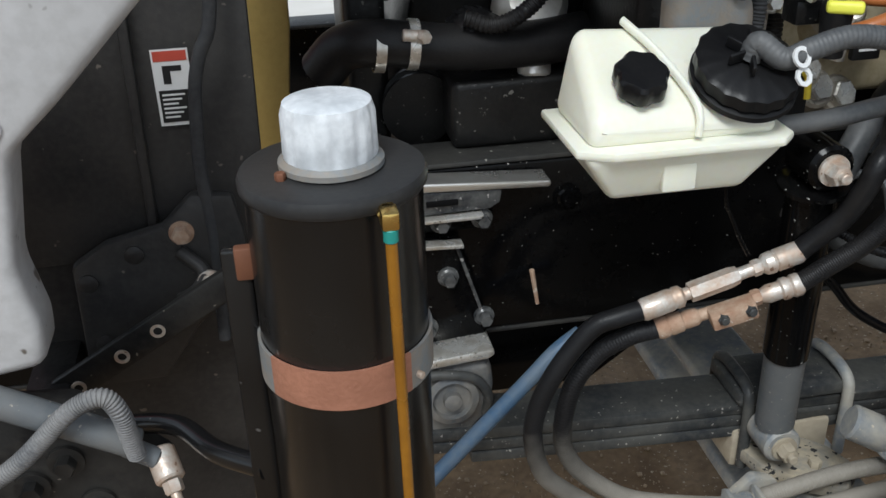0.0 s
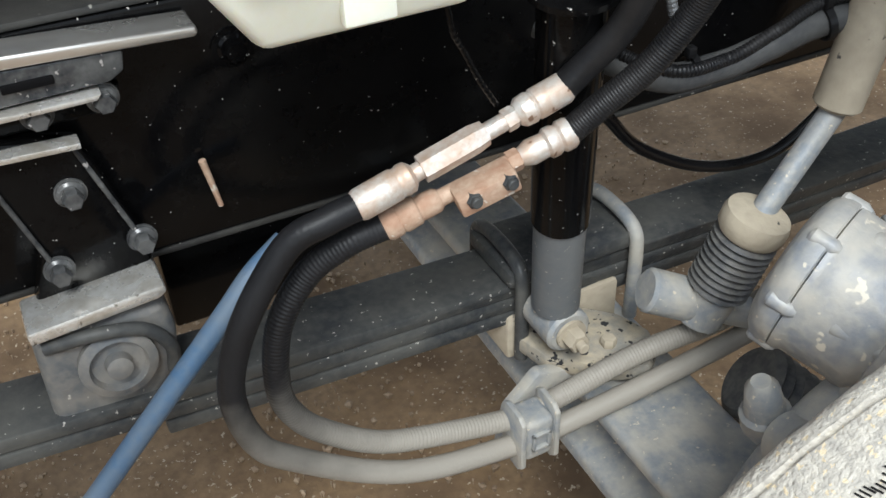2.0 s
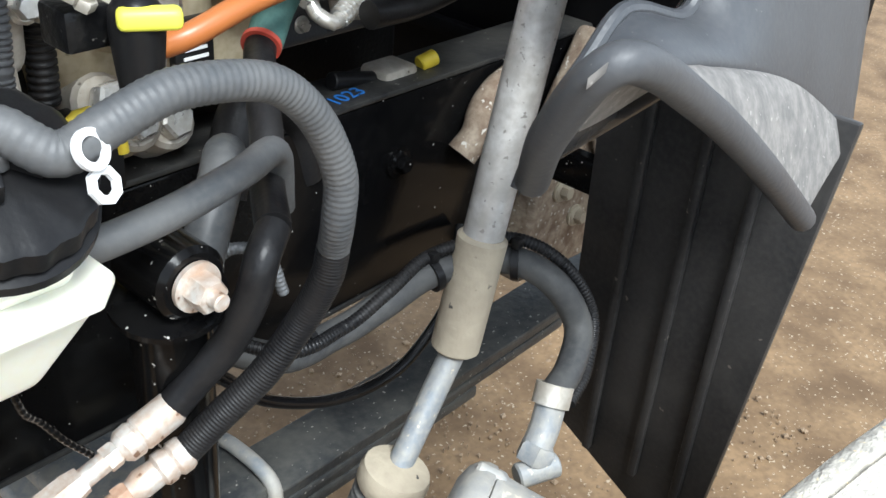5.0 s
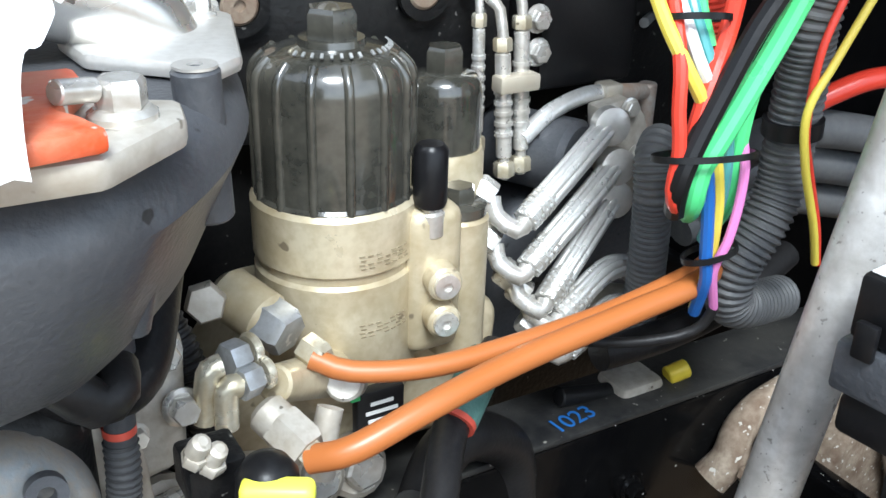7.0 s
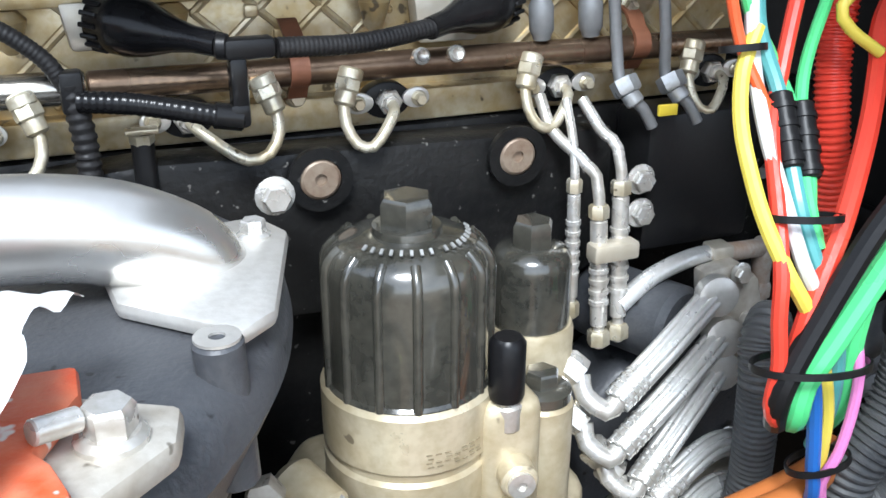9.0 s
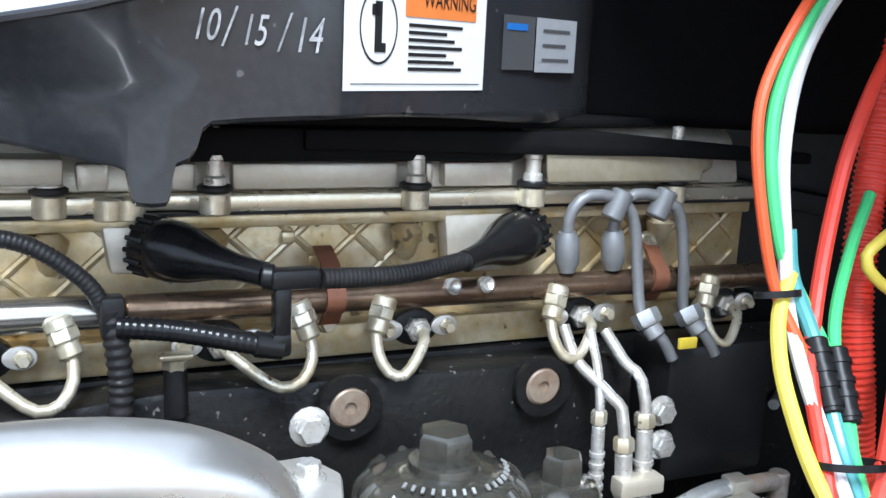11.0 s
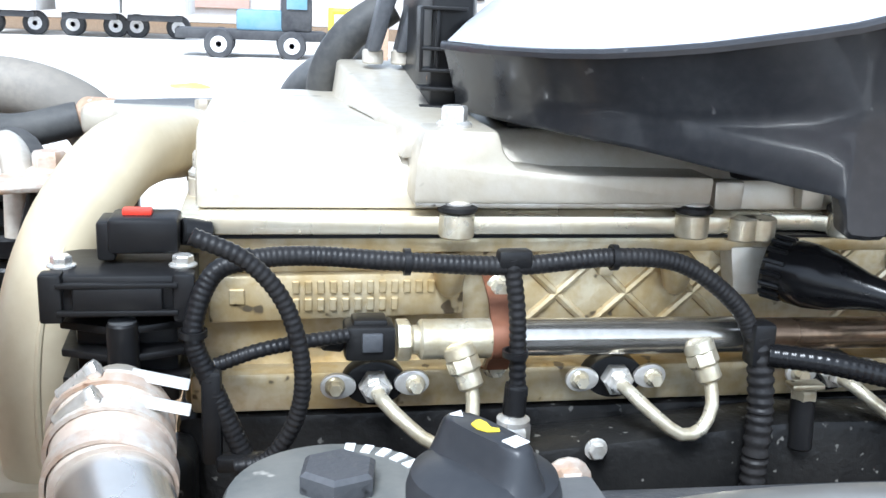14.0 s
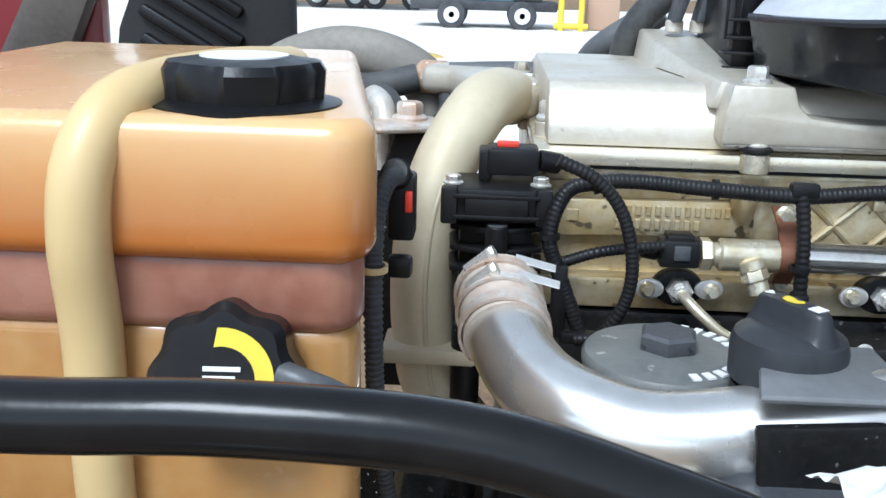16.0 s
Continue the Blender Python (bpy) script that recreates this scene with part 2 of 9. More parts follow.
M = {
    "ground": mat("dirt_ground", (0.25, 0.160, 0.080), 0.8, 0, (0.11, 0.067, 0.034), 0.9, 5.0, 55.0, 1.0, (0.42, 0.34, 0.24), 95.0, 0.66),
    "pebble": mat("brown_grit", (0.34, 0.25, 0.16), 0.85, 0, (0.17, 0.115, 0.07), 0.9, 3.0, 25.0, 0.3),
    "yard": mat("pale_concrete", (0.76, 0.73, 0.68), 0.9, 0, (0.62, 0.58, 0.52), 0.6, 0.4, 6.0, 0.3),
    "black_gloss": mat("black_frame_paint", (0.0022, 0.0022, 0.0026), 0.14, 0, (0.008, 0.0078, 0.0075), 0.5, 9.0, 120.0, 0.05, (0.45, 0.43, 0.40), 150.0, 0.715, spec=0.13),
    "black_plastic": mat("black_plastic", (0.007, 0.007, 0.008), 0.36, 0, (0.016, 0.0155, 0.015), 0.5, 10.0, 200.0, 0.1),
    "black_cast": mat("black_engine_casting", (0.006, 0.006, 0.0065), 0.36, 0, (0.016, 0.0155, 0.0145), 0.7, 12.0, 160.0, 0.4, (0.12, 0.115, 0.105), 110.0, 0.68),
    "rubber": mat("black_rubber_hose", (0.009, 0.009, 0.010), 0.42, 0, (0.028, 0.026, 0.025), 0.5, 14.0, 220.0, 0.2),
    "dusty_rubber": mat("dusty_rubber_hose", (0.30, 0.275, 0.235), 0.75, 0, (0.17, 0.16, 0.14), 0.7, 10.0, 150.0, 0.2),
    "grey_mark": mat("worn_grey_print", (0.36, 0.36, 0.35), 0.5, 0, (0.14, 0.14, 0.135), 0.8, 60.0, 200.0),
    "hose_gloss": mat("glossy_black_hose", (0.006, 0.006, 0.007), 0.22, 0, (0.016, 0.0155, 0.015), 0.5, 9.0, 90.0, 0.06),
    "wrap_grey": mat("grey_tape_wrap", (0.13, 0.13, 0.133), 0.6, 0, (0.28, 0.27, 0.26), 0.6, 30.0, 200.0, 0.2),
    "grey_rubber": mat("grey_worn_hose", (0.062, 0.066, 0.071), 0.5, 0, (0.14, 0.138, 0.134), 0.6, 14.0, 160.0, 0.15),
    "duct": mat("air_duct_plastic", (0.022, 0.023, 0.026), 0.24, 0, (0.04, 0.04, 0.042), 0.6, 6.0, 140.0, 0.08, (0.09, 0.09, 0.09), 70.0, 0.72, spec=0.4, coat=0.3),
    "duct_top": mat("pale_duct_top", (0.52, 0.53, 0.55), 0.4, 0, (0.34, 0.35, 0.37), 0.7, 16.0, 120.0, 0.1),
    # black rubber, its base darkened further for the shade of the cab
    "deep_black": mat("shade_black_duct_rubber", (0.002, 0.002, 0.0025), 0.7, 0, (0.005, 0.005, 0.005), 0.5, 6.0, 90.0, 0.2, spec=0.04),
    "flange_polish": mat("polished_cover_flange", (0.78, 0.73, 0.60), 0.28, 0.7, (0.55, 0.45, 0.26), 0.5, 12.0, 120.0, 0.1),
    "rail_polish": mat("polished_fuel_rail", (0.60, 0.58, 0.54), 0.16, 0.9, (0.30, 0.26, 0.20), 0.5, 9.0, 150.0, 0.06),
    "shield": mat("oily_heat_shield", (0.30, 0.27, 0.20), 0.4, 0.5, (0.20, 0.165, 0.10), 0.7, 14.0, 120.0, 0.15),
    "chalk": mat("worn_white_paint_pen", (0.42, 0.42, 0.42), 0.7, 0, (0.10, 0.10, 0.105), 0.9, 90.0, 300.0, 0.1),
    "label_grey": mat("grey_label_paper", (0.34, 0.35, 0.37), 0.5, 0, (0.24, 0.25, 0.26), 0.5),
    "cap_plastic": mat("grey_black_cap_plastic", (0.030, 0.032, 0.036), 0.34, 0, (0.045, 0.046, 0.05), 0.5, 20.0, 160.0, 0.06),
    "old_silicone": mat("worn_silicone_sleeve", (0.46, 0.36, 0.29), 0.6, 0, (0.60, 0.55, 0.48), 0.7, 30.0, 120.0, 0.3),
    "hose_dust": mat("dusty_brown_hose", (0.24, 0.215, 0.18), 0.75, 0, (0.14, 0.13, 0.115), 0.7, 10.0, 120.0, 0.3),
    "dark_hose": mat("dusty_dark_hose", (0.045, 0.046, 0.048), 0.55, 0, (0.10, 0.098, 0.092), 0.7, 16.0, 140.0, 0.2),
    "tube_grey": mat("dusty_breather_rubber", (0.085, 0.088, 0.092), 0.6, 0, (0.15, 0.148, 0.14), 0.6, 14.0, 140.0, 0.2),
    "cond_grey": mat("dusty_black_conduit", (0.035, 0.036, 0.040), 0.5, 0, (0.08, 0.08, 0.08), 0.6, 20.0, 180.0, 0.15),
    "seal_brown": mat("dusty_hood_seal", (0.055, 0.045, 0.038), 0.7, 0, (0.12, 0.10, 0.085), 0.7, 8.0, 90.0, 0.3),
    "liner": mat("black_hood_liner", (0.014, 0.014, 0.015), 0.55, 0, (0.03, 0.029, 0.028), 0.6, 8.0, 120.0, 0.2),
    "orange_red": mat("orange_red_cable", (0.72, 0.11, 0.03), 0.35, 0, (0.5, 0.07, 0.02), 0.3),
    "grey_cast": mat("dark_grey_casting", (0.048, 0.052, 0.060), 0.42, 0, (0.09, 0.09, 0.094), 0.6, 9.0, 260.0, 0.3, (0.015, 0.015, 0.016), 75.0, 0.69),
    "alu": mat("bare_aluminium", (0.74, 0.72, 0.68), 0.38, 0.6, (0.50, 0.47, 0.42), 0.5, 14.0, 180.0, 0.2),
    "alu_pipe": mat("brushed_pipe", (0.78, 0.77, 0.74), 0.28, 0.85, (0.52, 0.47, 0.40), 0.35, 7.0, 60.0, 0.05),
    "alu_dull": mat("dull_aluminium", (0.62, 0.59, 0.53), 0.48, 0.4, (0.34, 0.29, 0.22), 0.75, 22.0, 130.0, 0.3, (0.16, 0.14, 0.11), 80.0, 0.69),
    "head": mat("oily_aluminium_head", (0.62, 0.55, 0.39), 0.36, 0.5, (0.40, 0.27, 0.09), 0.85, 18.0, 120.0, 0.3, (0.14, 0.11, 0.07), 60.0, 0.66),
    "cover": mat("valve_cover_aluminium", (0.59, 0.555, 0.485), 0.42, 0.45, (0.46, 0.40, 0.29), 0.65, 10.0, 130.0, 0.2, (0.30, 0.26, 0.19), 45.0, 0.72),
    "tan": mat("tan_filter_housing", (0.60, 0.53, 0.38), 0.34, 0.3, (0.36, 0.285, 0.16), 0.7, 22.0, 120.0, 0.2, (0.22, 0.18, 0.12), 55.0, 0.70),
    "filter_cap": mat("black_filter_cap", (0.026, 0.026, 0.022), 0.2, 0, (0.085, 0.08, 0.064), 0.6, 22.0, 130.0, 0.05, coat=0.8, spec=0.7),
    "line_steel": mat("bluish_plated_steel", (0.46, 0.475, 0.49), 0.34, 0.5, (0.27, 0.265, 0.25), 0.75, 45.0, 200.0, 0.2, (0.62, 0.61, 0.58), 70.0, 0.68),
    "print_brown": mat("faded_brown_print", (0.20, 0.165, 0.10), 0.5, 0, (0.34, 0.28, 0.18), 0.8, 60.0, 200.0),
    "plug_brown": mat("browned_steel_plug", (0.30, 0.24, 0.18), 0.5, 0.3, (0.18, 0.11, 0.07), 0.7, 40.0, 160.0, 0.2),
    "rail_brown": mat("oxidised_rail", (0.25, 0.175, 0.115), 0.28, 0.8, (0.10, 0.065, 0.045), 0.8, 14.0, 150.0, 0.15),
    "steel": mat("plated_steel", (0.76, 0.75, 0.72), 0.28, 0.6, (0.40, 0.36, 0.29), 0.65, 40.0, 200.0, 0.15, (0.16, 0.14, 0.11), 110.0, 0.70),
    "gold_steel": mat("yellow_plated_steel", (0.72, 0.68, 0.56), 0.3, 0.6, (0.42, 0.33, 0.17), 0.65, 40.0, 200.0, 0.15, (0.16, 0.13, 0.08), 110.0, 0.69),
    "braid": mat("braided_steel_sleeve", (0.84, 0.84, 0.82), 0.30, 0.6, (0.56, 0.55, 0.52), 0.6, 40.0, 300.0, 0.12),
    "line_grey": mat("grey_coated_line", (0.22, 0.225, 0.23), 0.4, 0.3, (0.12, 0.12, 0.12), 0.4, 20.0, 150.0, 0.1),
    "rust": mat("rusty_fitting", (0.50, 0.37, 0.27), 0.7, 0.1, (0.33, 0.17, 0.10), 0.75, 40.0, 180.0, 0.5, (0.60, 0.54, 0.46), 90.0, 0.66),
    "rust_cast": mat("corroded_casting", (0.34, 0.28, 0.21), 0.8, 0.1, (0.14, 0.09, 0.06), 0.8, 45.0, 160.0, 0.8, (0.55, 0.52, 0.46), 120.0, 0.64),
    "worn_steel": mat("worn_plated_fitting", (0.68, 0.65, 0.60), 0.42, 0.4, (0.48, 0.31, 0.20), 0.75, 45.0, 200.0, 0.3, (0.24, 0.14, 0.09), 90.0, 0.70),
    "band_rust": mat("rusty_band", (0.42, 0.19, 0.12), 0.6, 0.1, (0.28, 0.12, 0.07), 0.7, 25.0, 260.0, 0.4),
    "band_grey": mat("grey_worn_band", (0.24, 0.26, 0.27), 0.6, 0.3, (0.34, 0.27, 0.2), 0.7, 30.0, 200.0, 0.3),
    "tank": mat("satin_black_tank", (0.005, 0.005, 0.0055), 0.24, 0, (0.016, 0.0155, 0.015), 0.5, 9.0, 300.0, 0.04, (0.10, 0.095, 0.09), 90.0, 0.74, spec=0.5),
    "tank_lid": mat("dusty_tank_lid", (0.026, 0.026, 0.027), 0.42, 0, (0.05, 0.048, 0.046), 0.5, 9.0, 200.0, 0.06),
    "white_cap": mat("chalky_white_cap", (0.80, 0.82, 0.84), 0.6, 0, (0.42, 0.44, 0.46), 0.7, 34.0, 120.0, 0.3),
    "brass": mat("brass", (0.72, 0.50, 0.16), 0.3, 1.0, (0.4, 0.26, 0.08), 0.4, 40.0, 200.0, 0.1),
    "amber": mat("amber_sight_tube", (0.30, 0.13, 0.012), 0.28, 0, (0.18, 0.075, 0.008), 0.6, 12.0, 80.0, 0.05),
    "teal": mat("teal_tape", (0.03, 0.28, 0.24), 0.45, 0),
    "white_tank": mat("milky_reservoir_plastic", (0.88, 0.87, 0.76), 0.3, 0, (0.84, 0.80, 0.60), 0.4, 6.0, 140.0, 0.05, through_light=0.15),
    "amber_low": mat("pale_amber_plastic", (0.36, 0.175, 0.05), 0.25, 0, (0.46, 0.27, 0.10), 0.7, 7.0, 60.0, 0.06, through_light=0.15, coat=0.4),
    "coolant": mat("coolant_behind_plastic", (0.24, 0.095, 0.06), 0.24, 0, (0.38, 0.19, 0.13), 0.8, 14.0, 60.0, 0.04, through_light=0.1),
    "cream": mat("cream_strap", (0.60, 0.44, 0.21), 0.4, 0, (0.60, 0.43, 0.20), 0.4, 10.0, 90.0, 0.1),
    "fender": mat("grey_fender_plastic", (0.60, 0.59, 0.59), 0.5, 0, (0.34, 0.33, 0.32), 0.6, 5.0, 70.0, 0.25, (0.14, 0.12, 0.10), 40.0, 0.70),
    "panel": mat("dark_radiator_panel", (0.026, 0.0255, 0.026), 0.36, 0, (0.062, 0.058, 0.054), 0.7, 9.0, 120.0, 0.3, (0.16, 0.14, 0.12), 70.0, 0.72),
    "tan_plate": mat("tan_shroud_plate", (0.56, 0.40, 0.13), 0.5, 0, (0.42, 0.28, 0.08), 0.5, 6.0, 90.0, 0.15),
    "beige": mat("beige_coolant_pipe", (0.60, 0.53, 0.38), 0.5, 0.1, (0.46, 0.38, 0.24), 0.5, 7.0, 90.0, 0.15),
    "mud_black": mat("mud_flecked_black", (0.034, 0.037, 0.041), 0.45, 0, (0.115, 0.112, 0.10), 0.7, 11.0, 90.0, 0.5, (0.42, 0.40, 0.36), 140.0, 0.70),
    "rail_dust": mat("dusty_rail_top", (0.016, 0.0165, 0.018), 0.4, 0, (0.055, 0.053, 0.048), 0.8, 9.0, 80.0, 0.4, (0.26, 0.25, 0.22), 110.0, 0.70),
    "mud_dark": mat("mud_flecked_dark_steel", (0.013, 0.013, 0.014), 0.42, 0, (0.045, 0.042, 0.037), 0.7, 12.0, 110.0, 0.4, (0.20, 0.18, 0.15), 130.0, 0.72),
    "mud_grey": mat("muddy_grey_casting", (0.23, 0.25, 0.27), 0.6, 0.1, (0.44, 0.41, 0.35), 0.9, 22.0, 90.0, 0.6, (0.54, 0.48, 0.38), 130.0, 0.68),
    "mud_mottled": mat("mottled_mud_crust", (0.42, 0.36, 0.26), 0.85, 0, (0.20, 0.20, 0.19), 0.8, 30.0, 90.0, 0.8, (0.02, 0.02, 0.022), 95.0, 0.60),
    "mud": mat("dried_mud", (0.46, 0.40, 0.30), 0.9, 0, (0.31, 0.265, 0.20), 0.7, 12.0, 80.0, 0.8, (0.06, 0.055, 0.05), 70.0, 0.70),
    "gear_grey": mat("grey_gear_casting", (0.25, 0.265, 0.285), 0.5, 0.05, (0.46, 0.43, 0.37), 0.9, 26.0, 80.0, 0.6, (0.62, 0.57, 0.47), 60.0, 0.66),
    "bellows": mat("dusty_ribbed_rubber", (0.055, 0.057, 0.06), 0.55, 0, (0.19, 0.18, 0.16), 0.7, 30.0, 120.0, 0.2),
    "channel": mat("scuffed_black_channel", (0.03, 0.032, 0.036), 0.24, 0.2, (0.17, 0.17, 0.165), 0.8, 26.0, 110.0, 0.2, (0.42, 0.40, 0.38), 120.0, 0.68),
    "foot_dust": mat("dusty_foot_casting", (0.10, 0.11, 0.12), 0.5, 0.1, (0.24, 0.22, 0.19), 0.8, 24.0, 110.0, 0.5, (0.45, 0.42, 0.36), 90.0, 0.68),
    "worn_cap": mat("worn_grey_cap", (0.105, 0.112, 0.11), 0.45, 0, (0.19, 0.187, 0.172), 0.6, 26.0, 140.0, 0.15, (0.34, 0.33, 0.30), 60.0, 0.70),
    "shock_grey": mat("muddy_shock_tube", (0.10, 0.115, 0.13), 0.45, 0, (0.17, 0.17, 0.165), 0.7, 12.0, 90.0, 0.2, (0.36, 0.33, 0.28), 150.0, 0.68),
    "shaft": mat("galvanised_shaft", (0.66, 0.65, 0.63), 0.42, 0.3, (0.38, 0.36, 0.33), 0.8, 30.0, 130.0, 0.3, (0.30, 0.285, 0.265), 140.0, 0.66),
    "fender_pale": mat("pale_mottled_fender", (0.24, 0.225, 0.21), 0.7, 0, (0.13, 0.125, 0.12), 0.8, 40.0, 160.0, 0.4, (0.38, 0.36, 0.33), 120.0, 0.68),
    "fender_grey": mat("dusty_inner_fender", (0.055, 0.058, 0.064), 0.48, 0, (0.09, 0.09, 0.092), 0.6, 5.0, 160.0, 0.2, (0.16, 0.16, 0.155), 260.0, 0.72),
    "tyre": mat("dusty_tyre", (0.70, 0.655, 0.56), 0.95, 0, (0.40, 0.375, 0.335), 0.75, 110.0, 260.0, 1.0, (0.78, 0.66, 0.45), 150.0, 0.62),
    "blue_hose": mat("dusty_blue_hose", (0.06, 0.12, 0.21), 0.55, 0, (0.14, 0.17, 0.2), 0.7, 14.0, 90.0, 0.15),
    "orange": mat("orange_fuel_hose", (0.42, 0.135, 0.035), 0.38, 0, (0.40, 0.14, 0.04), 0.4, 10.0, 90.0, 0.06),
    "red": mat("red_cable", (0.70, 0.055, 0.03), 0.32, 0, (0.5, 0.03, 0.02), 0.3),
    "green": mat("green_cable", (0.12, 0.62, 0.22), 0.32, 0, (0.08, 0.45, 0.14), 0.3),
    "yellow": mat("yellow_cable", (0.76, 0.62, 0.09), 0.35, 0, (0.6, 0.46, 0.05), 0.3),
    "blue": mat("blue_cable", (0.03, 0.14, 0.48), 0.35, 0, (0.02, 0.09, 0.3), 0.3),
    "teal_wire": mat("teal_cable", (0.10, 0.33, 0.33), 0.35, 0, (0.06, 0.22, 0.22), 0.3),
    "white_wire": mat("white_cable", (0.66, 0.66, 0.66), 0.35, 0, (0.48, 0.48, 0.48), 0.3),
    "pink": mat("pink_cable", (0.68, 0.22, 0.50), 0.35, 0, (0.5, 0.14, 0.36), 0.3),
    "white": mat("white_label_paper", (0.78, 0.78, 0.77), 0.45, 0, (0.66, 0.66, 0.65), 0.3),
    "ink": mat("black_ink", (0.02, 0.02, 0.02), 0.5, 0),
    "label_red": mat("red_print", (0.55, 0.08, 0.05), 0.45, 0),
    "label_orange": mat("orange_print", (0.75, 0.22, 0.05), 0.45, 0),
    "label_yellow": mat("yellow_print", (0.78, 0.60, 0.05), 0.4, 0),
    "hi_yellow": mat("fluorescent_yellow_plastic", (0.92, 0.90, 0.10), 0.4, 0, (0.8, 0.78, 0.08), 0.3),
    "gasket": mat("orange_sealant", (0.62, 0.085, 0.02), 0.5, 0, (0.70, 0.3, 0.18), 0.6, 30.0, 90.0, 0.8, (0.80, 0.77, 0.73), 70.0, 0.62),
    "paper": mat("white_wrap", (0.80, 0.80, 0.78), 0.8, 0, (0.66, 0.66, 0.64), 0.4, 24.0, 90.0, 0.5),
    "copper": mat("brown_clamp", (0.24, 0.10, 0.055), 0.45, 0.3, (0.14, 0.06, 0.035), 0.5, 20.0, 120.0, 0.15),
    "maroon": mat("maroon_hood_paint", (0.20, 0.012, 0.02), 0.3, 0, (0.15, 0.01, 0.016), 0.4, coat=0.6),
    # cab wall black, also used for the strips of shade below the duct
    "soft_black": mat("dark_wall_and_shade", (0.004, 0.004, 0.005), 0.6, 0, (0.012, 0.0115, 0.011), 0.5, 5.0, 60.0, 0.2, spec=0.06),
    "sleeve": mat("green_fabric_sleeve", (0.045, 0.12, 0.105), 0.7, 0, (0.10, 0.20, 0.175), 0.6, 50.0, 240.0, 0.5),
    "blue_ink": mat("blue_marker", (0.03, 0.16, 0.5), 0.5, 0),
    "far_blue": mat("far_blue_paint", (0.12, 0.25, 0.34), 0.5, 0, (0.2, 0.3, 0.36), 0.5, 2.0, 9.0),
    "far_white": mat("far_white_paint", (0.7, 0.7, 0.7), 0.5, 0, (0.5, 0.45, 0.42), 0.4, 1.0, 9.0),
    "far_brick": mat("far_reddish_wall", (0.5, 0.33, 0.27), 0.8, 0, (0.62, 0.5, 0.44), 0.5, 0.3, 4.0),
    "far_dark": mat("far_dark_metal", (0.04, 0.04, 0.045), 0.6, 0, (0.1, 0.1, 0.1), 0.5, 2.0, 9.0),
}


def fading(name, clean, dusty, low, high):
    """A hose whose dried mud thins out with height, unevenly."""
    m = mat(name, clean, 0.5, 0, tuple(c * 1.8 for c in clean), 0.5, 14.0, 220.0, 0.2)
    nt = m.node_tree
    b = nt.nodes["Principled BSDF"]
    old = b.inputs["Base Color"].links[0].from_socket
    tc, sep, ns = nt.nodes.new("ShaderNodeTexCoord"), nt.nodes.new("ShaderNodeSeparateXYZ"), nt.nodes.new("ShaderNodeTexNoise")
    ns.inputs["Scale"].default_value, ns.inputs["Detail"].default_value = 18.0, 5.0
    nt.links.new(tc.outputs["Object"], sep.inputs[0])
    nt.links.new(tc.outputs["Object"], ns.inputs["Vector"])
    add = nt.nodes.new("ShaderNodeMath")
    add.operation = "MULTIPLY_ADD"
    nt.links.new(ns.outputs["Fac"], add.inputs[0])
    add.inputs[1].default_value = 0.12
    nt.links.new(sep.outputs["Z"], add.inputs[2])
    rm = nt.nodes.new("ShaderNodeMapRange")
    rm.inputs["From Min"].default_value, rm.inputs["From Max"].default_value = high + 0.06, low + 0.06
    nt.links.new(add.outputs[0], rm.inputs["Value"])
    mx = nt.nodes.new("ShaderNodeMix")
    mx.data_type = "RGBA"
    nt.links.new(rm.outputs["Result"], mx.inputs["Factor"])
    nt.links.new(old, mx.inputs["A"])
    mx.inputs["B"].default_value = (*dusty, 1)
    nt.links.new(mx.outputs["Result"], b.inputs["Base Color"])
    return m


def deeper_below(name, low_colour, high_colour, low, high, like):
    """Old tank plastic whose colour deepens towards the bottom, unevenly."""
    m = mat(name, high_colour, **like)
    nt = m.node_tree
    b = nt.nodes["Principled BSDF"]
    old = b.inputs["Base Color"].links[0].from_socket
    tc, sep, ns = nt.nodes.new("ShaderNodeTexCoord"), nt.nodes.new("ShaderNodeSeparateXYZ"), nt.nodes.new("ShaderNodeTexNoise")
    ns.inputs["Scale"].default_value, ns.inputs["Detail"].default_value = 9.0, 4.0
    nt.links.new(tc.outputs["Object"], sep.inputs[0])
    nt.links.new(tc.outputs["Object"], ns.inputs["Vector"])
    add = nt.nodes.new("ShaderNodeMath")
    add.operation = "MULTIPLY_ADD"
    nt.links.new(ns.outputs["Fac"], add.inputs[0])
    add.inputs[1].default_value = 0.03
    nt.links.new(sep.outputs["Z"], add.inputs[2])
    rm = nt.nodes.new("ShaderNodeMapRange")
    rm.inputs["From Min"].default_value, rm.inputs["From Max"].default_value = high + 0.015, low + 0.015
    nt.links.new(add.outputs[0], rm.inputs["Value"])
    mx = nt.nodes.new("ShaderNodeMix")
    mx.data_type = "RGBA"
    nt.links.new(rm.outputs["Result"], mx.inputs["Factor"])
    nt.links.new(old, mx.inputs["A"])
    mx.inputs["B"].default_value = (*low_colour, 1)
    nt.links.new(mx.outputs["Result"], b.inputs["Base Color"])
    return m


M["amber_tank"] = deeper_below("amber_surge_tank_plastic", (0.45, 0.15, 0.028), (0.65, 0.40, 0.175), 1.688, 1.738, dict(rough=0.26, other=(0.60, 0.37, 0.18), amount=0.7, big=16.0, fine=60.0, bump=0.05, through_light=0.2, coat=0.3))
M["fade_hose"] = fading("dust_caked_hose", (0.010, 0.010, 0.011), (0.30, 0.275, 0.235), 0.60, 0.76)

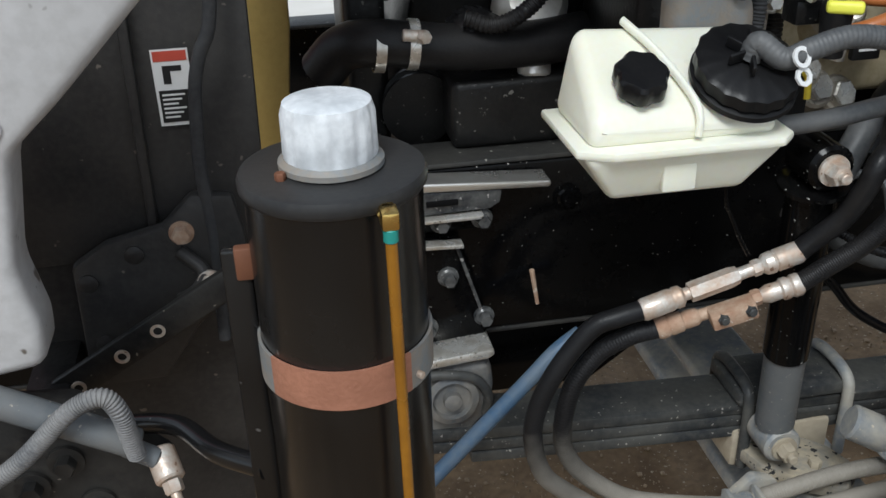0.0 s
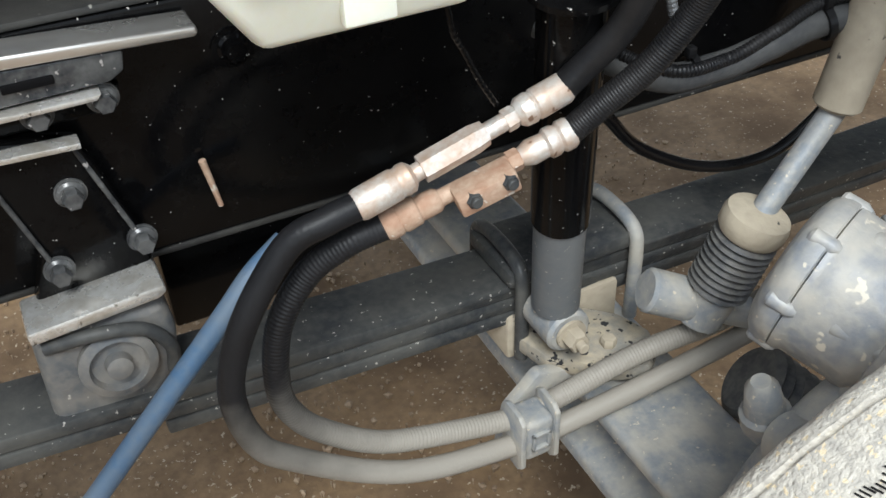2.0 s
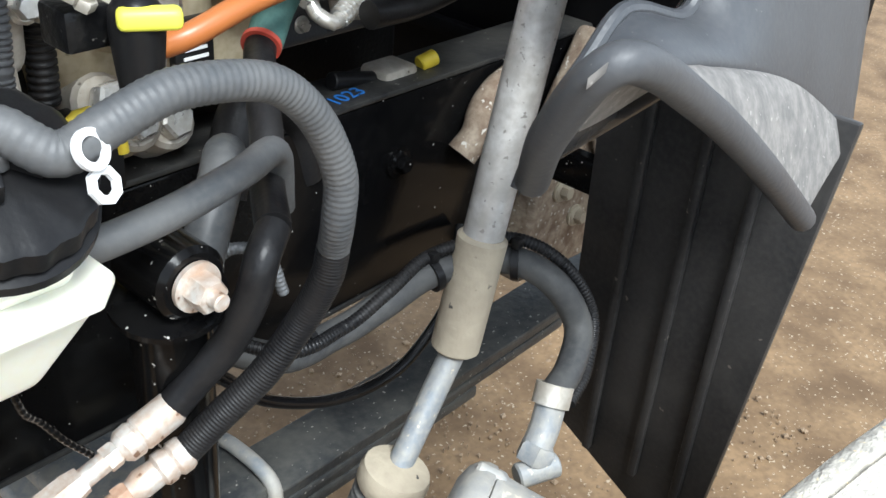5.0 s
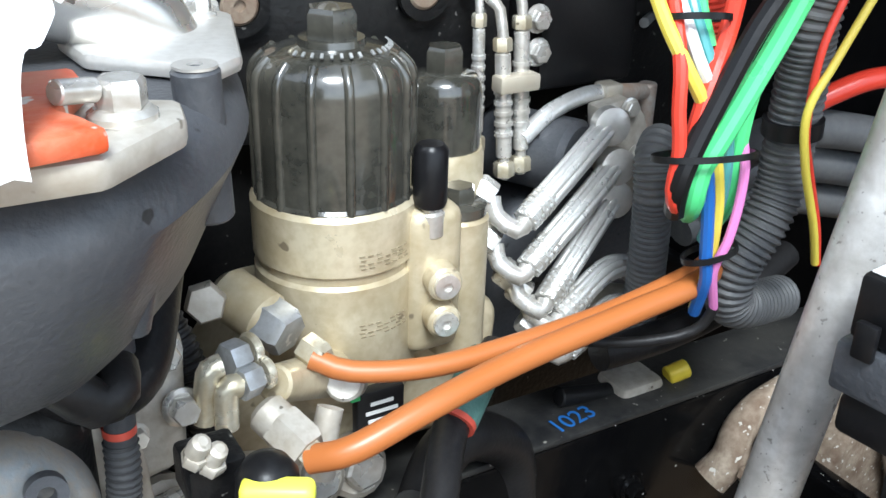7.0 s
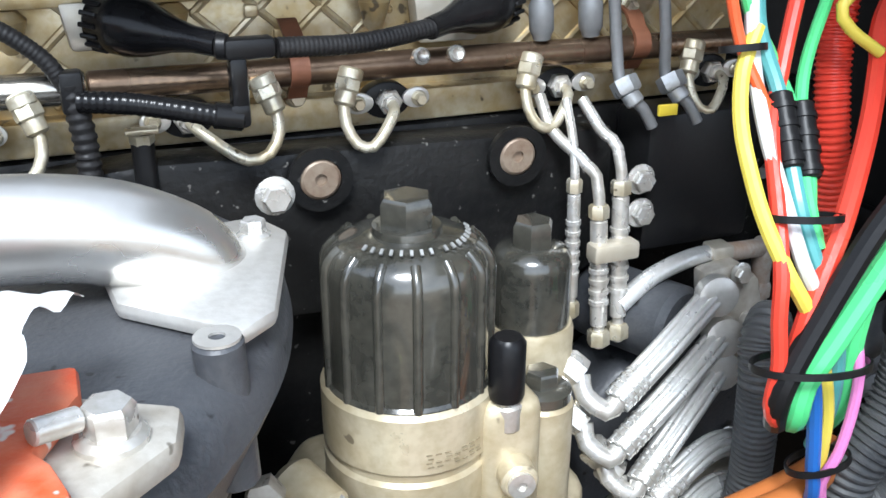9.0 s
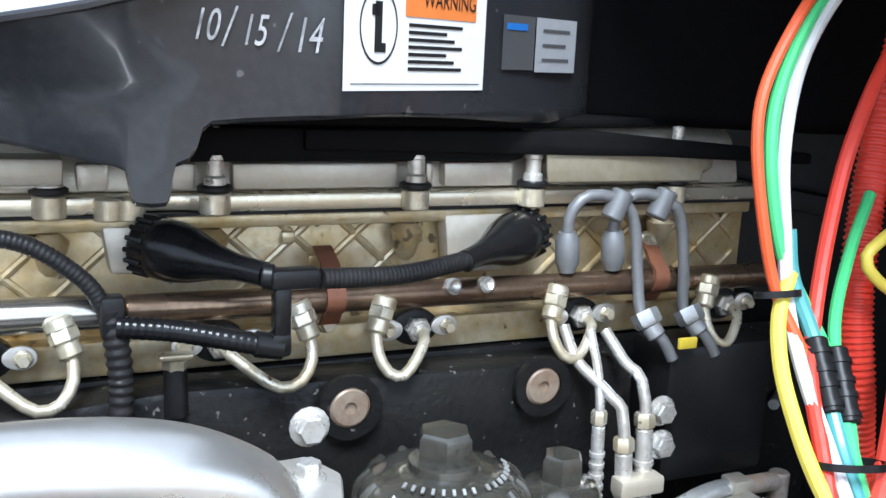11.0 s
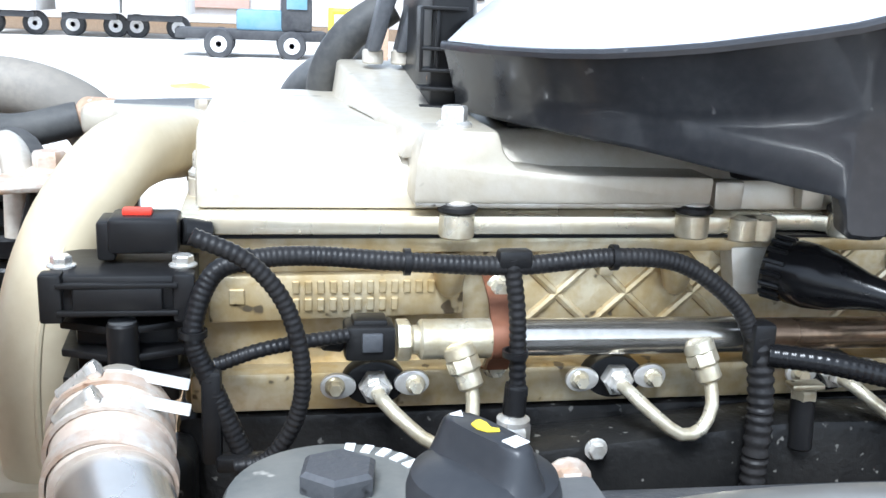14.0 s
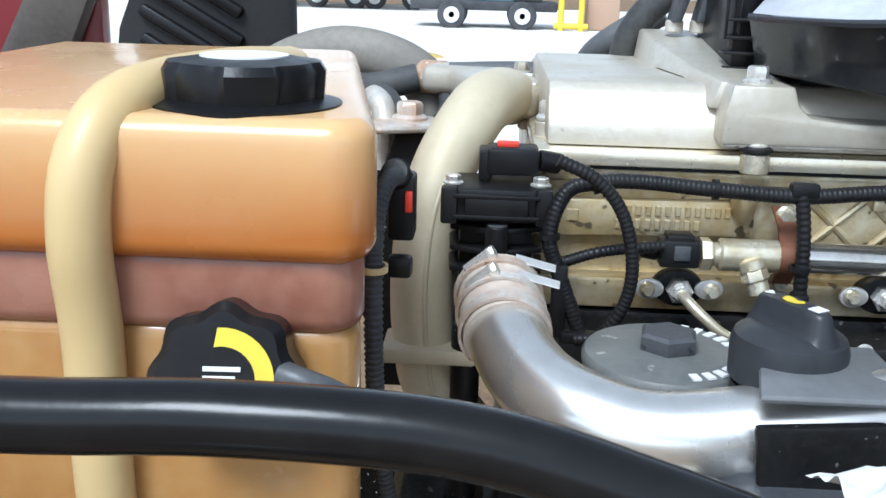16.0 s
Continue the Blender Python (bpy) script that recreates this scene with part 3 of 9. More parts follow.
# ---- the setting ----
g = Geo()
rings_at = [0, 0.6, 1.2, 2.5, 5, 10, 20, 45, 100, 300, 900, 2500]
verts, faces, N = [(0.4, 0.2, 0)], [], 48
for r in rings_at[1:]:
    for i in range(N):
        a = 2 * math.pi * i / N
        p = (0.4 + r * math.cos(a), 0.2 + r * math.sin(a))
        z = 0.03 * noise.noise((p[0] * 1.7, p[1] * 1.7, 0)) if r < 30 else 0
        verts.append((*p, z))
for i in range(N):
    faces.append((0, 1 + i, 1 + (i + 1) % N))
for k in range(len(rings_at) - 2):
    for i in range(N):
        a, b = 1 + k * N, 1 + (k + 1) * N
        faces.append((a + i, b + i, b + (i + 1) % N, a + (i + 1) % N))
g.add(verts, faces)
single("ground", g, M["ground"], "brown damp gravelly dirt yard ground", "ground", kind="structure")

g = Geo()
slab(g, [(-60, 4.5), (60, 4.5), (60, 45), (-60, 45)], 0.03, 0.06, "z", 0)
single("yard_pavement", g, M["yard"], "pale concrete yard reaching to the far vehicles", "pavement", kind="structure")

rng = random.Random(7)
verts, faces = [], []
for k in range(5200):
    x, y = rng.uniform(-1.0, 2.0), rng.uniform(-0.9, 1.2)
    r = 0.0022 + 0.007 * rng.random() ** 4
    a, n = rng.uniform(0, 6.28), len(verts)
    z = 0.03 * noise.noise((x * 1.7, y * 1.7, 0)) + 0.012
    for q in range(4):
        f = r * rng.uniform(0.7, 1.3)
        verts.append((x + f * math.cos(a + q * 1.571), y + f * math.sin(a + q * 1.571), z - 0.012 + 0.2 * r))
    verts.append((x, y, z - 0.012 + r * rng.uniform(0.6, 1.1)))
    verts.append((x, y, z - 0.03))
    for q in range(4):
        faces += [(n + q, n + (q + 1) % 4, n + 4), (n + (q + 1) % 4, n + q, n + 5)]
g = Geo().add(verts, faces)
single("gravel", g, M["pebble"], "loose brown grit and small stones on the dirt", "gravel", kind="stuff", angle=10)

# cab wall behind the engine
cab = thing("cab_firewall", "black firewall of the truck cab behind the engine", "firewall", (1.25, 0.2, 0.7), kind="structure")
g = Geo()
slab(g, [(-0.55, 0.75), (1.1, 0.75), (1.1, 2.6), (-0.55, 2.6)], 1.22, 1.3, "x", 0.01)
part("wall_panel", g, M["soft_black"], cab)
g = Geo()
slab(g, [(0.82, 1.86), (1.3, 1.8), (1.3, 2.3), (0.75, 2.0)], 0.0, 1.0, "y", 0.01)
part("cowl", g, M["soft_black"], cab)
# added slab, out of view, that blocks the sky over the rear of the engine
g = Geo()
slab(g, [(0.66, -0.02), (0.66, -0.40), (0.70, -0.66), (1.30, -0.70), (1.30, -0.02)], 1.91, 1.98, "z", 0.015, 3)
part("unseen_shade_slab", g, M["soft_black"], cab)
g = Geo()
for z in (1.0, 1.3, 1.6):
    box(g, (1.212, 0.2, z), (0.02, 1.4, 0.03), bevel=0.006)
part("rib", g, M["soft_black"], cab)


# ---- frame, axle and wheel ----
def frame_rail(name, y0, sign):
    rail = thing(name, "glossy black steel truck frame rail with bolts", "frame rail", (0.4, y0, 0.76), kind="structure")
    g = Geo()
    y1 = y0 + sign * 0.085
    a, b = sorted((y0, y0 + sign * 0.009))
    slab(g, [(-0.9, 0.80), (2.2, 0.80), (2.2, 1.07), (-0.9, 1.07)], a, b, "y", 0.004)
    part("web", g, M["black_gloss"], rail)
    for z0, z1 in ((1.0705, 1.079), (0.791, 0.7995)):
        g = Geo()
        lo, hi = sorted((y0, y1))
        slab(g, [(-0.9, lo), (2.2, lo), (2.2, hi), (-0.9, hi)], z0, z1, "z", 0.003)
        part("flange", g, M["rail_dust"], rail)
    return rail


rail = frame_rail("frame_rail", -0.18, 1)
frame_rail("frame_rail", 0.72, -1)
for x, z in ((0.063, 1.01), (0.18, 1.005), (0.47, 0.96), (0.80, 0.98)):
    g = Geo()
    ring(g, axis_at((x, -0.18, z), (0, -1, 0)), 0.008, 0.021, 0.004)
    bolt(g, (x, -0.183, z), (0, -1, 0), 0.02, 0.016)
    part("bolt", g, M["black_gloss"], rail)


def leaf_spring(y):
    sp = thing("leaf_spring", "mud-flecked black leaf spring pack", "leaf spring", (0.4, y, 0.6))
    for k in range(3):
        g = Geo()
        ends = 0.95 - 0.22 * k
        top, n = [], 24
        for i in range(n + 1):
            x = 0.41 - ends + 2 * ends * i / n
            top.append((x, 0.648 - 0.022 * k - 0.035 * (x - 0.41) + 0.03 * ((x - 0.41) / 0.95) ** 2))
        low = [(x, z - 0.02) for x, z in reversed(top)]
        slab(g, top + low, y - 0.045, y + 0.045, "y", 0.003)
        part("leaf", g, M["mud_black"], sp)
    return sp


leaf_spring(-0.215)

shock = thing("shock_absorber", "black over grey shock absorber with mud flecks, rusty top stud", "shock absorber", (0.38, -0.33, 0.60))
SA, SB = Vector((0.314, -0.40, 1.130)), Vector((0.368, -0.314, 0.63))
g = Geo()
rod(g, SA.lerp(SB, 0.06), SA.lerp(SB, 0.655), 0.0325, n=28, c=0.1)
part("dust_tube", g, M["black_gloss"], shock)
g = Geo()
rod(g, SA.lerp(SB, 0.64), SA.lerp(SB, 0.95), 0.0295, n=28, c=0.15)
part("body", g, M["shock_grey"], shock, "grey lower shock tube with mud")
g = Geo()
lathe(g, axis_at(SA.lerp(SB, 0.06), SB - SA), [(0.033, -0.004), (0.046, 0.0), (0.046, 0.006), (0.034, 0.01)], 28)
part("collar", g, M["black_gloss"], shock)
for p, name in ((SA, "upper_eye"), (SB, "lower_eye")):
    g = Geo()
    rod(g, p + Vector((0, 0.03, 0)), p + Vector((0, -0.035, 0)), 0.03, n=20)
    eye = part(name, g, M["black_gloss"] if p is SA else M["mud_grey"], shock)
    g = Geo()
    ring(g, axis_at(p + Vector((0, -0.036, 0)), (0, -1, 0)), 0.005, 0.020, 0.004)
    hexa(g, p + Vector((0, -0.04, 0)), (0, -1, 0), 0.025, 0.018)
    rod(g, p + Vector((0, -0.056, 0)), p + Vector((0, -0.068, 0)), 0.007)
    part("stud_nut", g, M["worn_steel"] if p is SA else M["mud"], eye, "weathered nut on a stud")

seat = thing("axle_seat", "mud-caked spring plate with bent u-bolts over the axle", "axle seat", (0.42, -0.3, 0.5))
g = Geo()
slab(g, [(0.335, -0.27), (0.43, -0.255), (0.475, -0.30), (0.492, -0.345), (0.485, -0.375), (0.455, -0.40), (0.40, -0.375), (0.35, -0.325)], 0.553, 0.580, "z", 0.006)
part("plate", g, M["mud_mottled"], seat, "pale mud crust flecked with black")
g = Geo()
slab(g, [(0.33, -0.27), (0.53, -0.27), (0.53, -0.16), (0.33, -0.16)], 0.652, 0.676, "z", 0.006)
part("spacer", g, M["mud_black"], seat)
g = Geo()
slab(g, [(0.33, -0.265), (0.50, -0.265), (0.50, -0.16), (0.33, -0.16)], 0.53, 0.602, "z", 0.006)
part("spring_base", g, M["mud"], seat)
for x in (0.345, 0.515):
    g = Geo()
    tube(g, [(x, -0.275, 0.54), (x, -0.275, 0.65), (x, -0.268, 0.678), (x, -0.245, 0.688), (x, -0.215, 0.69), (x, -0.185, 0.688), (x, -0.162, 0.678), (x, -0.155, 0.65), (x, -0.155, 0.54)], 0.0095)
    part("u_bolt", g, M["mud_grey"] if x > 0.4 else M["mud_black"], seat)
for x, y in ((0.40, -0.30), (0.43, -0.345), (0.375, -0.305)):
    g = Geo()
    hexa(g, (x, y, 0.58), (0, 0, 1), 0.018, 0.012, spin=x * 900)
    part("nut", g, M["mud"], seat)
g = Geo()
slab(g, [(0.27, 0.44), (0.30, 0.44), (0.36, 0.50), (0.40, 0.555), (0.33, 0.575), (0.285, 0.53)], -0.345, -0.325, "y", 0.006)
part("bracket", g, M["mud_grey"], seat)

axle = thing("front_axle", "muddy grey forged front axle beam", "axle", (0.5, 0.2, 0.42))
g = Geo()
slab(g, [(0.38, 0.40), (0.52, 0.40), (0.52, 0.43), (0.465, 0.445), (0.465, 0.50), (0.52, 0.515), (0.52, 0.54), (0.38, 0.54), (0.38, 0.515), (0.435, 0.50), (0.435, 0.445), (0.38, 0.43)], -0.62, 1.1, "y", 0.010, 3)
part("beam", g, M["mud_grey"], axle)
for y in (-0.64, 1.12):
    g = Geo()
    rod(g, (0.45, y, 0.36), (0.45, y, 0.58), 0.05, n=24)
    part("king_pin_eye", g, M["mud_grey"], axle)

WM = Matrix.Translation((0.622, -0.987, 0.545)) @ Matrix.Rotation(radians(-13.5), 4, "Z") @ Matrix.Rotation(radians(90), 4, "X")
# tread blocks run round between zigzag grooves; the shoulder lip stands proud
prof = [(0.30, -0.10), (0.34, -0.125), (0.43, -0.142), (0.510, -0.140), (0.530, -0.135), (0.538, -0.137), (0.547, -0.133), (0.551, -0.124), (0.552, -0.1165), (0.547, -0.1145), (0.5465, -0.1125), (0.552, -0.110)]
for u in (-0.0485, 0.0, 0.0485):
    prof += [(0.556, u - 0.012), (0.554, u - 0.0085), (0.543, u - 0.006), (0.543, u + 0.006), (0.554, u + 0.0085), (0.556, u + 0.012)]
prof += [(0.552, 0.112), (0.549, 0.128), (0.52, 0.138), (0.43, 0.142), (0.34, 0.125), (0.30, 0.10)]
n = 640
zig = (0, 0.5, 0.85, 1, 0.85, 0.5, 0, -0.5, -0.85, -1, -0.85, -0.5, 0, 0.5, 0.5, 0)
verts = []
for r, h in prof:
    for i in range(n):
        a = 2 * math.pi * i / n
        q = (r * math.cos(a), r * math.sin(a), h + (0.006 * zig[i % 16] if 0.54 < r and abs(h) < 0.08 else 0))
        lump = 0.0016 * noise.noise((q[0] * 70, q[1] * 70, q[2] * 70)) if r > 0.5 else 0
        verts.append(WM @ Vector((q[0] * (1 + lump / r), q[1] * (1 + lump / r), q[2])))
faces = [(k * n + i, k * n + (i + 1) % n, (k + 1) * n + (i + 1) % n, (k + 1) * n + i) for k in range(len(prof) - 1) for i in range(n)]
wheel = part("wheel", Geo().add(verts, faces), M["tyre"], axle, "dust-caked front tyre with zigzag grooves", angle=50)
g = Geo()
for i in range(300):
    a = radians(60 + i * 0.36)
    for h, s2 in ((-0.0635, 1), (-0.0335, -1), (-0.015, 1), (0.015, -1)):
        mm = WM @ Matrix.Rotation(a, 4, "Z") @ Matrix.Translation((0.5552, 0, h + 0.006 * zig[int(a / (2 * math.pi / n)) % 16])) @ Matrix.Rotation(radians(25 * s2), 4, "X")
        g.add([mm @ Vector(p) for p in ((0.0015, -0.0007, -0.0045), (0.0015, 0.0007, -0.0045), (0.0015, 0.0007, 0.0045), (0.0015, -0.0007, 0.0045))], [(0, 1, 2, 3)])
tagged(part("tread_cut", g, M["rubber"], wheel), "dark fine cuts along the tread grooves", kind="stuff")
g = Geo()
lathe(g, WM, [(0.30, -0.11), (0.28, -0.10), (0.27, 0.02), (0.12, 0.05), (0.10, 0.08)], 40)
part("rim", g, M["mud_grey"], wheel)

# ---- engine ----
engine = thing("engine_block", "black cast iron diesel engine block with side covers", "engine", (0.4, 0.25, 0.85))
g = Geo()
slab(g, [(-0.14, 0.86), (0.98, 0.86), (0.98, 1.22), (0.97, 1.30), (0.97, 1.533), (-0.12, 1.533), (-0.12, 1.30), (-0.14, 1.2)], 0.0, 0.42, "y", 0.008)
part("block", g, M["black_cast"], engine)
g = Geo()
slab(g, [(0.10, 1.40), (0.66, 1.38), (0.70, 1.40), (0.70, 1.525), (0.30, 1.535), (0.10, 1.52)], -0.045, 0.0, "y", 0.008)
part("side_cover", g, M["black_cast"], engine)
for x in (0.43, 0.60):
    g = Geo()
    ring(g, axis_at((x, -0.05, 1.511), (0, -1, 0)), 0.017, 0.026, 0.006)
    part("plug_rim", g, M["black_cast"], engine)
    g = Geo()
    lathe(g, axis_at((x, -0.046, 1.511), (0, -1, 0)), [(0.0165, 0), (0.0165, 0.008), (0.014, 0.010), (0.005, 0.010), (0.005, 0.007)], 20)
    part("plug", g, M["plug_brown"], engine, "round brownish steel plug")
g = Geo()
box(g, (0.785, -0.03, 1.47), (0.12, 0.06, 0.13), bevel=0.008)
part("rear_cover", g, M["black_plastic"], engine)

head = thing("cylinder_head", "oil-stained aluminium cylinder head with diamond ribbing", "cylinder head", (0.4, 0.2, 1.535))
g = Geo()
slab(g, [(-0.115, 1.534), (0.86, 1.534), (0.86, 1.654), (-0.115, 1.654)], 0.020, 0.40, "y", 0.003)
part("casting", g, M["head"], head)
# crossing ribs stand proud of the casting between its pads
for x0, x1 in ((0.112, 0.262), (0.352, 0.515), (0.625, 0.85)):
    g = Geo()
    for k in range(-3, 16):
        for s in (1, -1):
            a = x0 - 0.02 + 0.0255 * 2 * k
            lo, hi = (a, 1.566), (a + 0.094, 1.652)
            if s < 0:
                lo, hi = (a + 0.094, 1.566), (a, 1.652)
            u0 = max(0.0, min(1.0, ((x0 if s > 0 else x1) - lo[0]) / (hi[0] - lo[0])))
            u1 = max(0.0, min(1.0, ((x1 if s > 0 else x0) - lo[0]) / (hi[0] - lo[0])))
            if u1 - u0 < 0.08:
                continue
            p = [Vector((lo[0] + (hi[0] - lo[0]) * u, 0.0202, lo[1] + (hi[1] - lo[1]) * u)) for u in (u0, u1)]
            rod(g, p[0], p[1], 0.0034, n=8, c=0.4)
    part("rib", g, M["head"], head)
g = Geo()
slab(g, [(-0.115, 1.644), (0.85, 1.644), (0.85, 1.6545), (-0.115, 1.6545)], 0.000, 0.0195, "y", 0.002)
part("upper_flange", g, M["head"], head)
g = Geo()
box(g, (0.37, 0.012, 1.548), (0.96, 0.022, 0.028), bevel=0.004)
part("lower_rail", g, M["head"], head)
for x in (0.06, 0.222, 0.336, 0.496, 0.603, 0.75):
    g = Geo()
    rod(g, (x, 0.008, 1.612), (x, 0.006, 1.6435), 0.008, 0.0135, n=16, c=0.5)
    part("boss", g, M["head"], head)
for x0, x1, z0, z1 in ((0.262, 0.300, 1.612, 1.648), (0.532, 0.585, 1.600, 1.650)):
    g = Geo()
    slab(g, [(x0, z0), (x1, z0), (x1 + 0.006, z1), (x0 - 0.006, z1)], -0.002, 0.019, "y", 0.004)
    part("pad", g, M["cover"], head, "machined pad behind a rubber boot")
for x, z in ((0.398, 1.632), (0.173, 1.628), (0.42, 1.612)):
    g = Geo()
    box(g, (x, 0.017, z), (0.011, 0.008, 0.010), bevel=0.002)
    part("cast_lug", g, M["head"], head)

cover = thing("valve_cover", "pale aluminium valve cover with polished bolted flange", "valve cover", (0.4, 0.2, 1.655))
g = Geo()
slab(g, [(-0.115, -0.008), (0.23, -0.008), (0.243, -0.008), (0.255, -0.004), (0.262, 0.004), (0.318, 0.004), (0.326, -0.004), (0.34, -0.008), (0.85, -0.008), (0.85, 0.38), (-0.115, 0.38)], 1.6575, 1.6705, "z", 0.0025)
part("flange", g, M["flange_polish"], cover, "polished cover flange")
g = Geo()
slab(g, [(-0.113, -0.005), (0.845, -0.005), (0.845, 0.36), (-0.113, 0.36)], 1.655, 1.657, "z", 0)
part("gasket", g, M["black_plastic"], cover, "thin dark gasket line")
g = Geo()
slab(g, [(0.008, 1.671), (0.012, 1.690), (0.022, 1.712), (0.034, 1.722), (0.30, 1.722), (0.36, 1.71), (0.37, 1.671)], -0.105, 0.84, "x", 0.004)
part("dome", g, M["cover"], cover)
for x0, x1 in ((0.240, 0.263), (0.305, 0.324), (0.350, 0.484), (0.508, 0.516), (0.524, 0.590)):
    g = Geo()
    slab(g, [(x0 + 0.001, 1.673), (x1 - 0.001, 1.673), (x1, 1.6935), (x0, 1.6935)], -0.001, 0.012, "y", 0.003)
    part("wall_panel", g, M["cover"], cover)
for x, top in ((0.06, 0), (0.222, 0), (0.262, 0), (0.276, 0), (0.336, 1.722), (0.496, 1.711), (0.603, 1.702), (0.75, 1.726)):
    low = 0.004 if x in (0.262, 0.276) else 0
    g = Geo()
    lathe(g, Matrix.Translation((x, -0.009 + 2 * low, 0)), [(0.0105, 1.6568 - low), (0.0115, 1.658 - low), (0.0115, 1.672 - low), (0.0105, 1.673 - low)], 24)
    b = part("boss", g, M["gold_steel"], cover, "bright golden bolt sleeve")
    if low:
        continue
    g = Geo()
    lathe(g, Matrix.Translation((x, -0.009, 0)), [(0.012, 1.6735), (0.0132, 1.675), (0.0132, 1.6775), (0.011, 1.679)], 24)
    part("washer", g, M["rubber"], b, "black rubber washer")
    if top:
        g = Geo()
        lathe(g, Matrix.Translation((x, -0.009, 0)), [(0.0085, 1.679), (0.0085, 1.684), (0.0068, 1.686), (0.0068, 1.697), (0.0080, 1.698), (0.0080, 1.701), (0.005, 1.702)], 20)
        if top > 1.703:
            rod(g, (x, -0.009, 1.701), (x, -0.009, top), 0.0052)
        part("stud_bolt", g, M["steel"], b)
    else:
        g = Geo()
        bolt(g, (x, -0.009, 1.679), (0, 0, 1), 0.013, 0.008)
        part("bolt", g, M["steel"], b)
g = Geo()
slab(g, [(0.616, 1.679), (0.780, 1.682), (0.792, 1.688), (0.792, 1.703), (0.785, 1.707), (0.613, 1.707)], -0.012, 0.012, "y", 0.004)
part("rear_panel", g, M["shield"], cover, "dull grey-brown rear panel")
# black slabs that give the band of shade between valve cover and duct
lead = thing("under_duct_shade", "black strips standing in for the shade under the air duct", "tray", (0.45, 0.1, 1.705))
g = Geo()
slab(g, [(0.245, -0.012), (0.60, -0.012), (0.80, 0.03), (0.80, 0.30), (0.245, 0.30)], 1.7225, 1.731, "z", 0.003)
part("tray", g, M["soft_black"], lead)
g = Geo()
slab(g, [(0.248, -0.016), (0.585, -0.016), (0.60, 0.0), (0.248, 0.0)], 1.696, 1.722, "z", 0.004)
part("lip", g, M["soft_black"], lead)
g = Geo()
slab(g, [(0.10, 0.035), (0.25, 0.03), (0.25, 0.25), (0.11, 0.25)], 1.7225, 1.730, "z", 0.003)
part("front_shade_strip", g, M["soft_black"], lead)

bracket = thing("duct_bracket", "pale cast aluminium bracket carrying the air duct", "bracket", (0.1, 0.1, 1.675))
g = Geo()
slab(g, [(0.030, 1.680), (0.231, 1.680), (0.232, 1.699), (0.125, 1.700), (0.098, 1.703), (0.088, 1.712), (0.083, 1.727), (0.036, 1.727), (0.031, 1.705)], -0.017, 0.03, "y", 0.003)
part("foot", g, M["cover"], bracket)
g = Geo()
slab(g, [(0.032, 1.6775), (0.229, 1.6775), (0.229, 1.6805), (0.032, 1.6805)], -0.014, 0.03, "y", 0.001)
part("foot_edge", g, M["alu_dull"], bracket)
verts = []
for x0, x1, y, z0, z1 in ((0.024, 0.086, 0.010, 1.704, 1.7265), (0.012, 0.083, 0.075, 1.7225, 1.731), (0.002, 0.070, 0.15, 1.7225, 1.740), (-0.006, 0.060, 0.235, 1.700, 1.750), (-0.006, 0.058, 0.275, 1.690, 1.752)):
    verts += [(x0, y, z0), (x1, y, z0), (x1 - 0.004, y, z1), (x0 + 0.008, y, z1)]
faces = [(0, 1, 2, 3), (19, 18, 17, 16)]
for k in range(4):
    for i in range(4):
        faces.append((4 * k + i, 4 * k + (i + 1) % 4, 4 * k + 4 + (i + 1) % 4, 4 * k + 4 + i))
bm = bmesh.new()
bv = [bm.verts.new(v) for v in verts]
for q in faces:
    bm.faces.new([bv[i] for i in q])
bmesh.ops.recalc_face_normals(bm, faces=list(bm.faces))
bmesh.ops.bevel(bm, geom=list(bm.edges), offset=0.003, segments=2, profile=0.5, affect="EDGES")
part("arm", from_bm(Geo(), bm), M["cover"], bracket)
g = Geo()
bolt(g, (0.058, 0.003, 1.727), (0, 0, 1), 0.015, 0.013)
part("bolt", g, M["steel"], bracket)

duct = thing("air_intake_duct", "black moulded plastic air intake duct with a warning label", "air duct", (0.5, 0.0, 1.74))
PLAN_X = (0.07, 0.076, 0.09, 0.118, 0.15, 0.20, 0.26, 0.32, 0.36, 0.376, 0.388, 0.522, 0.64, 0.703)
PLAN_Y = (0.064, 0.03, -0.002, -0.036, -0.062, -0.090, -0.118, -0.138, -0.1465, -0.1465, -0.142, -0.069, 0.0, 0.07)
CREST_X = (0.07, 0.12, 0.17, 0.235, 0.285, 0.45, 0.70)
CREST_Z = (1.779, 1.780, 1.787, 1.800, 1.815, 1.868, 1.93)


def duct_at(x, off):
    """A point on the duct's plan at station x, moved outwards by off."""
    p = Vector((x, float(np.interp(x, PLAN_X, PLAN_Y)), 0))
    s = Vector((min(max(x, 0.17), 0.60), 0.24, 0))
    d = (p - s).normalized()
    return p + d * off, s


def duct_lean(x):
    return float(np.interp(x, (0.07, 0.25, 0.36), (0.032, 0.032, 0.0)))


def duct_face(x, z, low=1.735, lift=0.0):
    """A place on the duct's front face at station x and height z."""
    c = float(np.interp(x, CREST_X, CREST_Z))
    k = max(0.0, (z - low) / (c - low))
    p, s = duct_at(x, duct_lean(x) * k + lift)
    return Vector((p.x, p.y, z))


